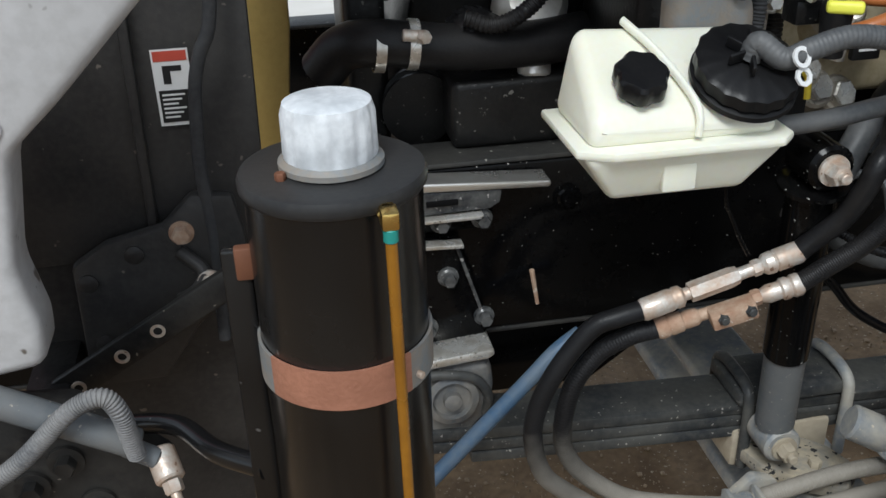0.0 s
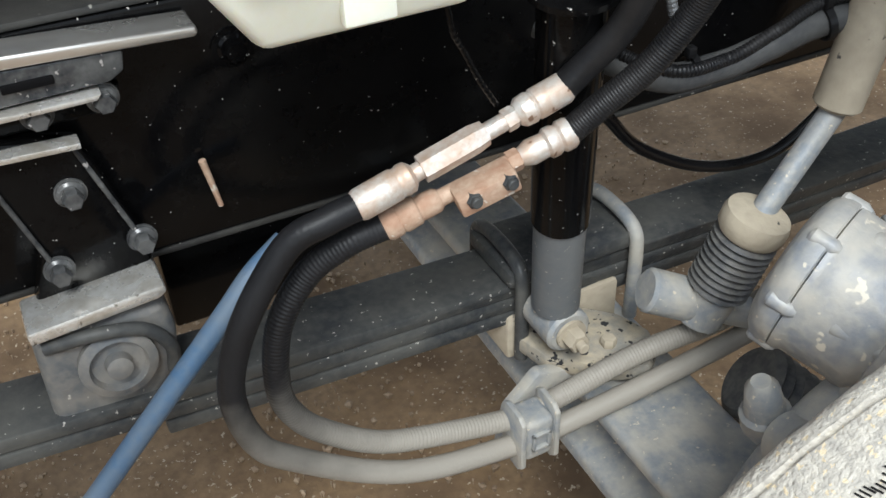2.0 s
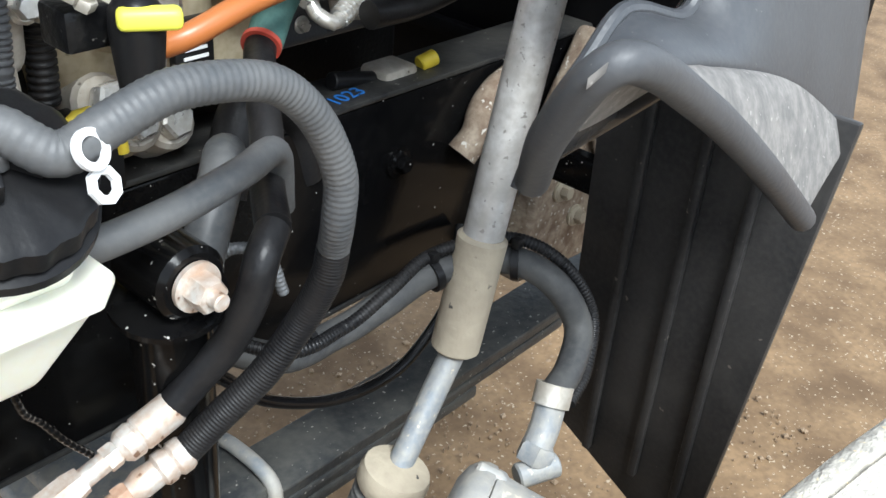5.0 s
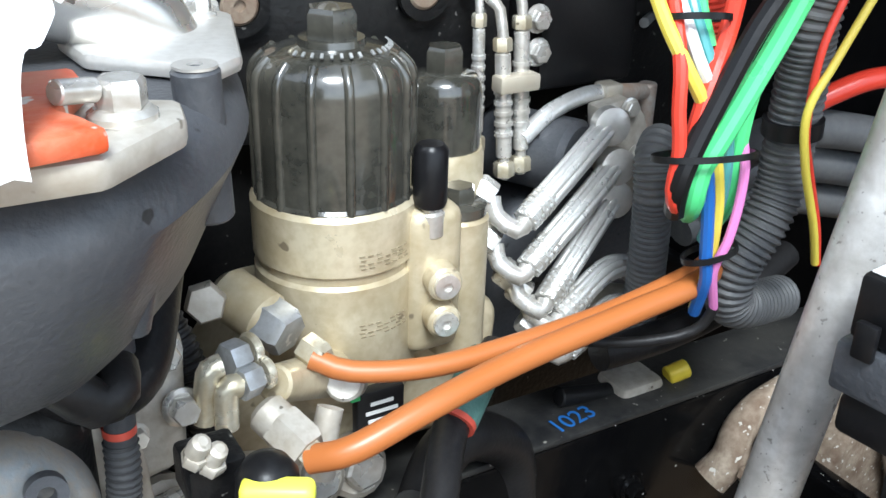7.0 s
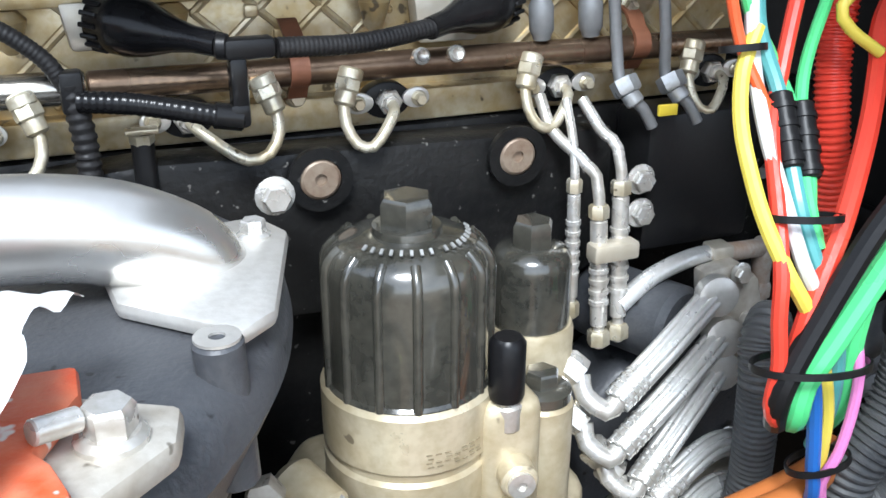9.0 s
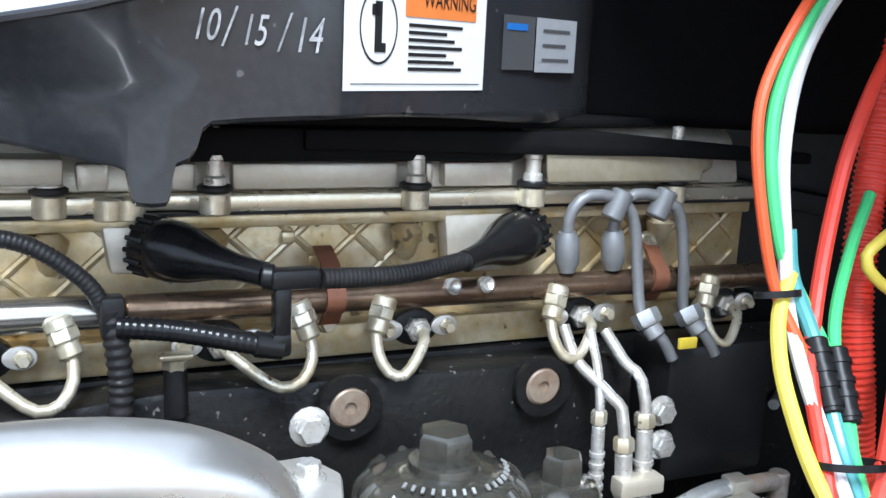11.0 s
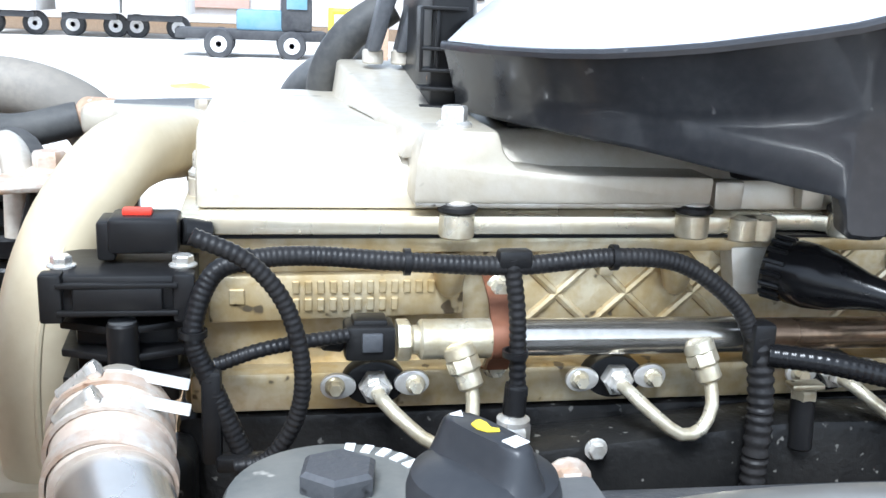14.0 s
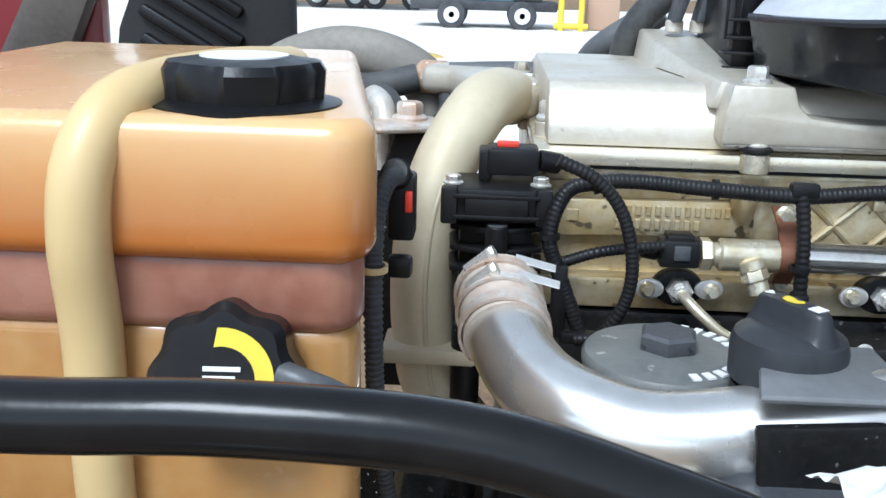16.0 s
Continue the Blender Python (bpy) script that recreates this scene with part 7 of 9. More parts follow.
for z, y in ((1.40, -0.24), (1.36, -0.22), (1.32, -0.20)):
    conduit("heater_hose", "dusty black heater hose by the cab wall", [(0.80, y, z - 0.02), (0.88, y, z), (1.0, y - 0.02, z - 0.02), (1.2, y - 0.04, z - 0.08)], 0.018, "grey_rubber", category="hose", n=16)

col = thing("steering_shaft", "galvanised grey steering shaft with lower slip joint and boot", "steering shaft", (0.65, -0.42, 0.7))
SU, SL = Vector((0.775, -0.455, 1.70)), Vector((0.640, -0.425, 0.90))
g = Geo()
rod(g, SU, SL, 0.0215, n=24)
part("upper_tube", g, M["shaft"], col)
g = Geo()
rod(g, SU.lerp(SL, 0.83), SL, 0.0265, n=24)
part("sleeve", g, M["mud"], col, "muddy pale lower sleeve")
S3 = Vector((0.536, -0.44, 0.788))
g = Geo()
rod(g, SL, S3, 0.014, n=18)
part("slip_shaft", g, M["mud_grey"], col)
g = Geo()
S4 = Vector((0.515, -0.425, 0.70))
lathe(g, axis_at(S3, S4 - S3), [((0.037 if k % 2 else 0.031), 0.012 + k * 0.0045) for k in range(18)] + [(0.028, 0.092)], 28)
part("bellows", g, M["bellows"], col, "black ribbed rubber bellows")
g = Geo()
lathe(g, axis_at(S3, S4 - S3), [(0.02, -0.022), (0.036, -0.018), (0.0385, -0.010), (0.038, 0.004), (0.034, 0.010)], 28)
part("boot_cap", g, M["mud"], col, "dusty pale boot cap")

rb = thing("relay_box", "black relay box with white label lid and latches", "relay box", (0.67, -0.53, 1.35))
RM = Matrix.Translation((0.685, -0.535, 1.380)) @ Matrix.Rotation(radians(7), 4, "Z")
g = Geo()
box(g, (0, 0, 0.028), (0.092, 0.070, 0.042), RM, bevel=0.004)
part("lid", g, M["black_plastic"], rb)
g = Geo()
box(g, (0, 0, 0.0502), (0.084, 0.062, 0.0015), RM, bevel=0.0005, seg=1)
part("lid_label", g, M["white"], rb, "white label on the lid")
g = Geo()
box(g, (0, 0, -0.012), (0.100, 0.078, 0.034), RM, bevel=0.004)
part("base", g, M["grey_cast"], rb)
g = Geo()
box(g, (0, 0, -0.045), (0.088, 0.066, 0.03), RM, bevel=0.006)
part("socket", g, M["black_plastic"], rb)
for u in (-0.02, 0.02):
    g = Geo()
    box(g, (-0.052, u, 0.012), (0.006, 0.014, 0.024), RM, bevel=0.002)
    part("latch", g, M["black_plastic"], rb)
conduit("thin_wire", "thin grey wire hanging under the relay box", [(0.655, -0.53, 1.35), (0.655, -0.55, 1.31), (0.67, -0.575, 1.28), (0.70, -0.60, 1.255)], 0.0025, "line_grey")

fen = thing("inner_fender", "dusty grey plastic inner fender arching over the tyre", "fender", (0.8, -0.62, 1.2))
FEN_EDGE = [(0.504, -0.575, 1.199), (0.531, -0.575, 1.251), (0.568, -0.575, 1.282), (0.602, -0.575, 1.311), (0.634, -0.575, 1.311), (0.704, -0.575, 1.292), (0.732, -0.575, 1.310), (0.764, -0.575, 1.350), (0.789, -0.575, 1.377), (0.854, -0.575, 1.379), (0.980, -0.575, 1.385), (1.120, -0.575, 1.360)]
FEN_SEAM = [(0.479, -0.630, 1.283), (0.511, -0.630, 1.284), (0.593, -0.630, 1.290), (0.687, -0.630, 1.273), (0.856, -0.630, 1.217), (1.080, -0.630, 1.100)]
FEN_LIP = [(0.402, -0.680, 1.343), (0.437, -0.680, 1.344), (0.551, -0.680, 1.288), (0.682, -0.680, 1.204), (0.831, -0.680, 1.098)]


def along(line, count):
    """Points evenly spread along a smoothed line."""
    pts = spline([Vector(p) for p in line], 0.01)
    return [pts[round(i * (len(pts) - 1) / (count - 1))] for i in range(count)]


def sheet(g, a, b, sag, n=40, w=5, thick=0.006):
    """A plastic sheet between two edges, bulging by sag, with thickness."""
    a, b = along(a, n), along(b, n)
    rows = [[p.lerp(q, k / w) + Vector((0, 0, sag * 4 * (k / w) * (1 - k / w))) for k in range(w + 1)] for p, q in zip(a, b)]
    top = [tuple(v) for r in rows for v in r]
    m = w + 1
    faces = [(i * m + k, i * m + k + 1, (i + 1) * m + k + 1, (i + 1) * m + k) for i in range(n - 1) for k in range(w)]
    o = len(top)
    faces += [tuple(reversed([v + o for v in f])) for f in faces]
    loop = [i * m for i in range(n)] + [(n - 1) * m + k for k in range(1, m)] + [i * m + w for i in range(n - 2, -1, -1)] + list(range(w - 1, 0, -1))
    faces += [(u, v, v + o, u + o) for u, v in zip(loop, loop[1:] + loop[:1])]
    return g.add(top + [(x, y, z - thick) for x, y, z in top], faces)


part("arch", sheet(Geo(), FEN_EDGE, FEN_SEAM, 0.006), M["fender_grey"], fen, angle=60)
part("pale_flank", sheet(Geo(), [(x, y - 0.003, z - 0.004) for x, y, z in FEN_SEAM], FEN_LIP, 0.008), M["fender_pale"], fen, "pale mottled lower flank", 60)
part("lip", tube(Geo(), [(0.505, -0.585, 1.21), (0.445, -0.635, 1.285)] + FEN_LIP[1:], 0.013, 12), M["fender_grey"], fen)
part("ridge", tube(Geo(), FEN_EDGE, 0.007, 10), M["fender_grey"], fen)
g = Geo()
slab(g, [(0.53, 1.20), (0.80, 1.22), (1.10, 1.22), (1.10, 1.345), (0.86, 1.36), (0.79, 1.355), (0.70, 1.275), (0.62, 1.29), (0.53, 1.22)], -0.571, -0.560, "y", 0.004, 2)
part("side_wall", g, M["duct"], fen)

# ---- front corner: fender, radiator side, tank ----
ff = thing("fender_panel", "worn grey plastic fender edge beside the radiator", "fender", (-0.6, -0.62, 0.9))
g = Geo()
slab(g, [(-1.0, 1.13), (-0.60, 1.118), (-0.556, 1.125), (-0.552, 1.16), (-0.562, 1.22), (-0.545, 1.32), (-0.50, 1.36), (-0.42, 1.44), (-0.36, 1.54), (-0.34, 1.60), (-1.0, 1.60)], -0.66, -0.60, "y", 0.012, 3)
part("panel", g, M["fender"], ff)
g = Geo()
for x, z in ((-0.555, 1.345), (-0.62, 1.22)):
    lathe(g, axis_at((x, -0.66, z), (0, -1, 0)), [(0.011, 0), (0.011, 0.002), (0.008, 0.0035)], 18)
part("rivet", g, M["fender"], ff)

rp = thing("radiator_side_panel", "dark painted radiator side panel with warning label", "panel", (-0.5, -0.36, 1.0), kind="structure")
g = Geo()
slab(g, [(-0.66, 0.66), (-0.43, 0.66), (-0.40, 0.76), (-0.375, 0.85), (-0.36, 1.10), (-0.352, 1.52), (-0.66, 1.52)], -0.365, -0.34, "y", 0.004)
part("panel", g, M["panel"], rp)
g = Geo()
slab(g, [(-0.494, 1.06), (-0.484, 1.06), (-0.474, 1.50), (-0.486, 1.50)], -0.382, -0.366, "y", 0.003)
part("rib", g, M["panel"], rp)
g = Geo()
slab(g, [(-0.66, 1.08), (-0.48, 1.08), (-0.49, 1.46), (-0.66, 1.46)], -0.375, -0.367, "y", 0.003)
part("left_sheet", g, M["panel"], rp)
wl2 = thing("warning_label", "white warning label with red header and pictogram", "label", (-0.443, -0.37, 1.24))
def on_label(name, u0, v0, u1, v1, material, lift):
    """A patch of a label; u across, v down, in metres from its upper left corner."""
    g = Geo()
    mm = Matrix.Translation((-0.4615, -0.3685 - lift, 1.319))
    slab(g, [(u0, -v0), (u1, -v0), (u1, -v1), (u0, -v1)], -0.0004, 0.0, "y", 0, m=mm)
    return part(name, g, M[material], wl2)
on_label("sheet", 0, 0, 0.039, 0.085, "white", 0)
on_label("header", 0.002, 0.002, 0.037, 0.013, "label_red", 0.0006)
on_label("text_block", 0.003, 0.045, 0.036, 0.081, "ink", 0.0006)
on_label("pictogram", 0.010, 0.018, 0.030, 0.024, "ink", 0.0006)
on_label("pictogram", 0.010, 0.024, 0.018, 0.038, "ink", 0.0006)
for k in range(6):
    on_label("text_line", 0.006, 0.049 + k * 0.005, 0.03 - 0.004 * (k % 3), 0.051 + k * 0.005, "white", 0.001)
conduit("drain_hose", "dark grey hose hanging down the radiator panel", [(-0.385, -0.40, 1.50), (-0.392, -0.40, 1.363), (-0.408, -0.40, 1.32), (-0.417, -0.40, 1.288), (-0.422, -0.40, 1.24), (-0.425, -0.40, 1.192), (-0.422, -0.40, 1.123), (-0.423, -0.40, 1.07), (-0.425, -0.41, 0.98)], 0.0075, "cond_grey", category="hose")

lb = thing("radiator_mount", "black bolted radiator mounting bracket", "bracket", (-0.5, -0.40, 0.95))
g = Geo()
slab(g, [(-0.66, 0.93), (-0.585, 0.945), (-0.58, 1.09), (-0.54, 1.115), (-0.475, 1.13), (-0.44, 1.165), (-0.395, 1.16), (-0.385, 1.10), (-0.40, 1.03), (-0.45, 1.0), (-0.50, 0.93)], -0.405, -0.385, "y", 0.006)
part("plate", g, M["panel"], lb)
for p, m in (((-0.455, -0.406, 1.122), "rust"), ((-0.43, -0.43, 1.07), "worn_steel")):
    g = Geo()
    ring(g, axis_at(p, (0, -1, 0)), 0.004, 0.014, 0.003)
    hexa(g, Vector(p) + Vector((0, -0.003, 0)), (0, -1, 0), 0.018, 0.012)
    part("bolt", g, M[m], lb)
for x, z in ((-0.565, 1.07), (-0.56, 0.99), (-0.51, 1.10)):
    g = Geo()
    lathe(g, axis_at((x, -0.405, z), (0, -1, 0)), [(0.011, 0), (0.011, 0.003), (0.007, 0.005)], 18)
    part("rivet", g, M["panel"], lb)
g = Geo()
tube(g, [(-0.46, -0.41, 1.10), (-0.435, -0.425, 1.08), (-0.445, -0.43, 1.06), (-0.465, -0.42, 1.045)], 0.008)
part("hook", g, M["panel"], lb)
br = thing("diagonal_brace", "black perforated diagonal steel brace", "brace", (-0.5, -0.45, 0.95))
BA, BB = Vector((-0.66, -0.47, 0.93)), Vector((-0.36, -0.43, 1.105))
d = (BB - BA).normalized()
g = Geo()
mm = Matrix.Translation(BA.lerp(BB, 0.5)) @ Matrix.Rotation(-math.atan2(d.z, d.x), 4, "Y")
box(g, (0, 0, 0), ((BB - BA).length, 0.012, 0.034), mm, bevel=0.003)
box(g, (0, 0.012, -0.016), ((BB - BA).length, 0.03, 0.006), mm, bevel=0.002)
part("bar", g, M["mud_dark"], br)
for t in (0.25, 0.42, 0.56, 0.75):
    g = Geo()
    ring(g, axis_at(BA.lerp(BB, t) + Vector((0, -0.007, 0)), (0, -1, 0)), 0.005, 0.0085, 0.002, 18)
    part("hole_rim", g, M["worn_steel"], br)

dl = thing("tie_strut", "grey steel strut with threaded ball joint end", "strut", (-0.55, -0.66, 1.02))
g = Geo()
rod(g, (-0.72, -0.67, 1.175), (-0.493, -0.665, 1.035), 0.0145)
rod(g, (-0.505, -0.665, 1.035), (-0.478, -0.668, 1.018), 0.010)
part("rod", g, M["shock_grey"], dl)
g = Geo()
rod(g, (-0.478, -0.655, 1.018), (-0.468, -0.68, 1.0), 0.014)
hexa(g, (-0.468, -0.68, 1.0), (0.25, -0.6, -0.6), 0.016, 0.012)
rod(g, (-0.465, -0.688, 0.992), (-0.46, -0.70, 0.98), 0.005)
part("ball_joint", g, M["worn_steel"], dl)
conduit("wrapped_hose", "grey tape-wrapped hose arching over the strut", [(-0.64, -0.69, 1.02), (-0.59, -0.69, 1.05), (-0.545, -0.69, 1.092), (-0.522, -0.69, 1.106), (-0.506, -0.69, 1.106), (-0.497, -0.69, 1.088), (-0.495, -0.685, 1.06), (-0.493, -0.68, 1.035)], 0.0085, "wrap_grey", 0.003, "hose")
lo = thing("lower_bracket", "dark muddy bracket with rusty bolts under the strut", "bracket", (-0.55, -0.62, 0.94))
g = Geo()
slab(g, [(-0.78, 0.86), (-0.49, 0.86), (-0.47, 0.985), (-0.515, 1.03), (-0.55, 1.065), (-0.78, 1.09)], -0.64, -0.60, "y", 0.008)
box(g, (-0.62, -0.48, 0.95), (0.05, 0.26, 0.05), bevel=0.006)
part("plate", g, M["mud_dark"], lo)
for p in ((-0.565, -0.642, 1.01), (-0.60, -0.642, 0.985), (-0.545, -0.642, 0.955)):
    g = Geo()
    ring(g, axis_at(p, (0, -1, 0)), 0.004, 0.017, 0.004)
    hexa(g, Vector(p) + Vector((0, -0.004, 0)), (0, -1, 0), 0.018, 0.012)
    part("bolt", g, M["mud_dark"], lo)

TX, TY = -0.3005, -0.768
tk = thing("fluid_tank", "tall round black fluid tank with white cap and rusty band", "tank", (TX, TY, 0.95))
TM = Matrix.Translation((TX, TY, 0))
g = Geo()
lathe(g, TM, [(0.062, 0.93), (0.0648, 0.935), (0.0648, 1.319), (0.066, 1.324)], 64)
part("body", g, M["tank"], tk)
g = Geo()
lathe(g, TM, [(0.066, 1.3205), (0.0680, 1.3235), (0.0684, 1.329), (0.0665, 1.333), (0.062, 1.3345), (0.0, 1.334)], 64)
part("lid", g, M["tank_lid"], tk)
g = Geo()
lathe(g, TM, [(0.036, 1.335), (0.038, 1.336), (0.038, 1.340), (0.034, 1.343)], 40)
part("neck_ring", g, M["band_grey"], tk)
g = Geo()
n, verts, faces = 96, [], []
for r, z in ((0.033, 1.342), (0.034, 1.345), (0.0335, 1.374), (0.031, 1.382), (0.022, 1.385), (0.0, 1.385)):
    for i in range(n):
        a = 2 * math.pi * i / n
        flute = 1 - (0.04 if (i % 8) < 3 and 1.344 < z < 1.378 else 0)
        verts.append((TX + r * flute * math.cos(a), TY + r * flute * math.sin(a), z))
for k in range(5):
    for i in range(n):
        j = (i + 1) % n
        faces.append((k * n + i, k * n + j, (k + 1) * n + j, (k + 1) * n + i))
g.add(verts, faces)
part("cap", g, M["white_cap"], tk, "chalky white fluted screw cap")
for m, a0, a1 in (("band_rust", -150, -50), ("band_grey", -50, 210)):
    g = Geo()
    arc = [(TX + 0.0652 * math.cos(radians(a)), TY + 0.0652 * math.sin(radians(a))) for a in range(a0, a1 + 1, 5)] + [(TX + 0.0676 * math.cos(radians(a)), TY + 0.0676 * math.sin(radians(a))) for a in range(a1, a0 - 1, -5)]
    slab(g, arc, 1.168, 1.201, "z", 0)
    part("band", g, M[m], tk)
g = Geo()
hexa(g, (TX - 0.037, TY - 0.020, 1.334), (0, 0, 1), 0.007, 0.006)
part("vent_screw", g, M["copper"], tk)
bx, by = TX + 0.031, TY - 0.063
g = Geo()
box(g, (bx, by - 0.008, 1.322), (0.012, 0.018, 0.013), bevel=0.002)
hexa(g, (bx, by + 0.002, 1.322), (0, -1, 0), 0.013, 0.006)
part("brass_elbow", g, M["brass"], tk)
g = Geo()
rod(g, (bx, by - 0.012, 1.306), (bx, by - 0.012, 1.316), 0.0052)
part("tape", g, M["teal"], tk)
g = Geo()
rod(g, (bx + 0.004, by - 0.012, 0.95), (bx, by - 0.012, 1.307), 0.0042)
part("sight_tube", g, M["amber"], tk, "amber sight tube")
g = Geo()
rod(g, (TX + 0.048, TY - 0.045, 1.178), (TX + 0.052, TY - 0.050, 1.178), 0.003)
part("band_screw", g, M["worn_steel"], tk)
g = Geo()
slab(g, [(-0.388, 0.98), (-0.366, 0.98), (-0.366, 1.27), (-0.388, 1.27)], -0.76, -0.75, "y", 0.003)
part("bracket", g, M["tank"], tk)
g = Geo()
slab(g, [(-0.378, 1.245), (-0.358, 1.245), (-0.358, 1.272), (-0.378, 1.272)], -0.763, -0.753, "y", 0.002)
part("bracket_tab", g, M["copper"], tk)
g = Geo()
tube(g, [(-0.375, -0.755, 1.06), (-0.42, -0.71, 1.05), (-0.46, -0.65, 1.04), (-0.52, -0.61, 1.02)], 0.010, 12)
part("mounting_arm", g, M["tank"], tk)

# ---- brake and steering fluid reservoir ----
rs = thing("fluid_reservoir", "milky white plastic twin-cap fluid reservoir", "reservoir", (0.12, -0.38, 1.12))
def taper(g, x0, x1, y0, y1, z0, z1, ins, bevel, seg=4):
    """A tub whose foot is smaller than its rim by ins on each side."""
    bm = bmesh.new()
    lo = [bm.verts.new(p) for p in ((x0 + ins, y0 + ins * 0.6, z0), (x1 - ins, y0 + ins * 0.6, z0), (x1 - ins, y1, z0), (x0 + ins, y1, z0))]
    hi = [bm.verts.new(p) for p in ((x0, y0, z1), (x1, y0, z1), (x1, y1, z1), (x0, y1, z1))]
    bm.faces.new(lo), bm.faces.new(hi)
    for i in range(4):
        bm.faces.new((lo[i], lo[(i + 1) % 4], hi[(i + 1) % 4], hi[i]))
    bmesh.ops.recalc_face_normals(bm, faces=list(bm.faces))
    bmesh.ops.bevel(bm, geom=list(bm.edges), offset=bevel, segments=seg, profile=0.5, affect="EDGES")
    return from_bm(g, bm)
g = Geo()
taper(g, -0.006, 0.262, -0.44, -0.28, 1.108, 1.165, 0.045, 0.010)
part("tub", g, M["white_tank"], rs)
g = Geo()
slab(g, [(-0.015, -0.43), (0.03, -0.452), (0.25, -0.452), (0.272, -0.43), (0.272, -0.27), (-0.015, -0.27)], 1.164, 1.174, "z", 0.004)
part("seam_rim", g, M["white_tank"], rs)
g = Geo()
bm = bmesh.new()
lo = [bm.verts.new(p) for p in ((-0.002, -0.435, 1.172), (0.256, -0.435, 1.172), (0.256, -0.28, 1.172), (-0.002, -0.28, 1.172))]
hi = [bm.verts.new(p) for p in ((0.010, -0.426, 1.206), (0.246, -0.426, 1.198), (0.232, -0.285, 1.262), (0.018, -0.285, 1.272))]
bm.faces.new(lo), bm.faces.new(hi)
for i in range(4):
    bm.faces.new((lo[i], lo[(i + 1) % 4], hi[(i + 1) % 4], hi[i]))
bmesh.ops.recalc_face_normals(bm, faces=list(bm.faces))
bmesh.ops.bevel(bm, geom=list(bm.edges), offset=0.018, segments=5, profile=0.5, affect="EDGES")
from_bm(g, bm)
part("upper_shell", g, M["white_tank"], rs)
g = Geo()
box(g, (0.122, -0.4265, 1.140), (0.044, 0.012, 0.042), bevel=0.002)
part("tab", g, M["white_tank"], rs)
g = Geo()
tube(g, [(0.140, -0.436, 1.180), (0.140, -0.430, 1.206), (0.132, -0.39, 1.226), (0.110, -0.34, 1.252), (0.085, -0.295, 1.272)], 0.005)
part("rib", g, M["white_tank"], rs)


def lobed(g, m, r, h, lobes, depth, n=72):
    verts, faces = [], []
    for rr, z in ((r * 0.94, 0), (r, h * 0.15), (r, h * 0.8), (r * 0.9, h), (0.0, h)):
        for i in range(n):
            a = 2 * math.pi * i / n
            f = 1 + (depth * math.cos(lobes * a) if rr > r * 0.5 else 0)
            verts.append(m @ Vector((rr * f * math.cos(a), rr * f * math.sin(a), z)))
    for k in range(4):
        for i in range(n):
            j = (i + 1) % n
            faces.append((k * n + i, k * n + j, (k + 1) * n + j, (k + 1) * n + i))
    return g.add(verts, faces)


g = Geo()
lathe(g, axis_at((0.074, -0.392, 1.218), (0.0, -0.46, 1)), [(0.022, -0.004), (0.024, 0.004), (0.024, 0.010)], 30)
lobed(g, axis_at((0.074, -0.396, 1.226), (0.0, -0.46, 1)), 0.033, 0.022, 7, 0.06)
part("small_cap", g, M["black_plastic"], rs)
CM2 = axis_at((0.212, -0.392, 1.222), (0.0, -0.46, 1))
g = Geo()
lathe(g, CM2, [(0.060, -0.006), (0.068, 0.0), (0.068, 0.006), (0.062, 0.008)], 48)
lobed(g, CM2 @ Matrix.Translation((0, 0, 0.008)), 0.065, 0.020, 16, 0.02)
big = part("large_cap", g, M["black_plastic"], rs)
for k in range(6):
    g = Geo()
    a = radians(60 * k + 15)
    box(g, (0.018, 0, 0.036), (0.03, 0.005, 0.012), CM2 @ Matrix.Rotation(a, 4, "Z"), bevel=0.0015)
    part("cap_rib", g, M["black_plastic"], big)
SHRINK = Matrix.Translation((0.088, -0.452, 1.154)) @ Matrix.Diagonal((0.87, 0.87, 1.06, 1))
rs.matrix_basis = SHRINK
CAP = SHRINK @ Matrix.Translation((-0.12, 0.38, -1.12)) @ CM2
g = Geo()
tube(g, [CAP @ Vector((0, 0, 0.03)), CAP @ Vector((0.006, 0, 0.048)), (0.195, -0.497, 1.294), (0.225, -0.50, 1.304), (0.266, -0.50, 1.313), (0.317, -0.50, 1.306), (0.347, -0.50, 1.292), (0.375, -0.50, 1.261), (0.394, -0.50, 1.218), (0.398, -0.495, 1.18), (0.408, -0.48, 1.144)], 0.0125, 18, 0.008, 0.005, 0.03)
single("reservoir_hose", g, M["grey_rubber"], "grey ribbed rubber hose looping from the reservoir cap", "hose")
tg = thing("cap_tag", "white plastic ring tag on the reservoir hose", "tag", (0.206, -0.508, 1.285))
g = Geo()
ring(g, axis_at((0.2045, -0.512, 1.299), (0.3, -1, 0.5)), 0.007, 0.0115, 0.003, 22)
part("ring", g, M["white"], tg)
g = Geo()
ring(g, axis_at((0.2075, -0.516, 1.279), (0.3, -1, 0.5)), 0.006, 0.011, 0.003, 8)
part("tab", g, M["white"], tg)
conduit("return_hose", "grey rubber return hose behind the reservoir", [(0.21, -0.43, 1.19), (0.247, -0.44, 1.195), (0.303, -0.44, 1.199), (0.365, -0.43, 1.203), (0.42, -0.40, 1.19), (0.45, -0.37, 1.12)], 0.012, "grey_rubber", category="hose", n=16)

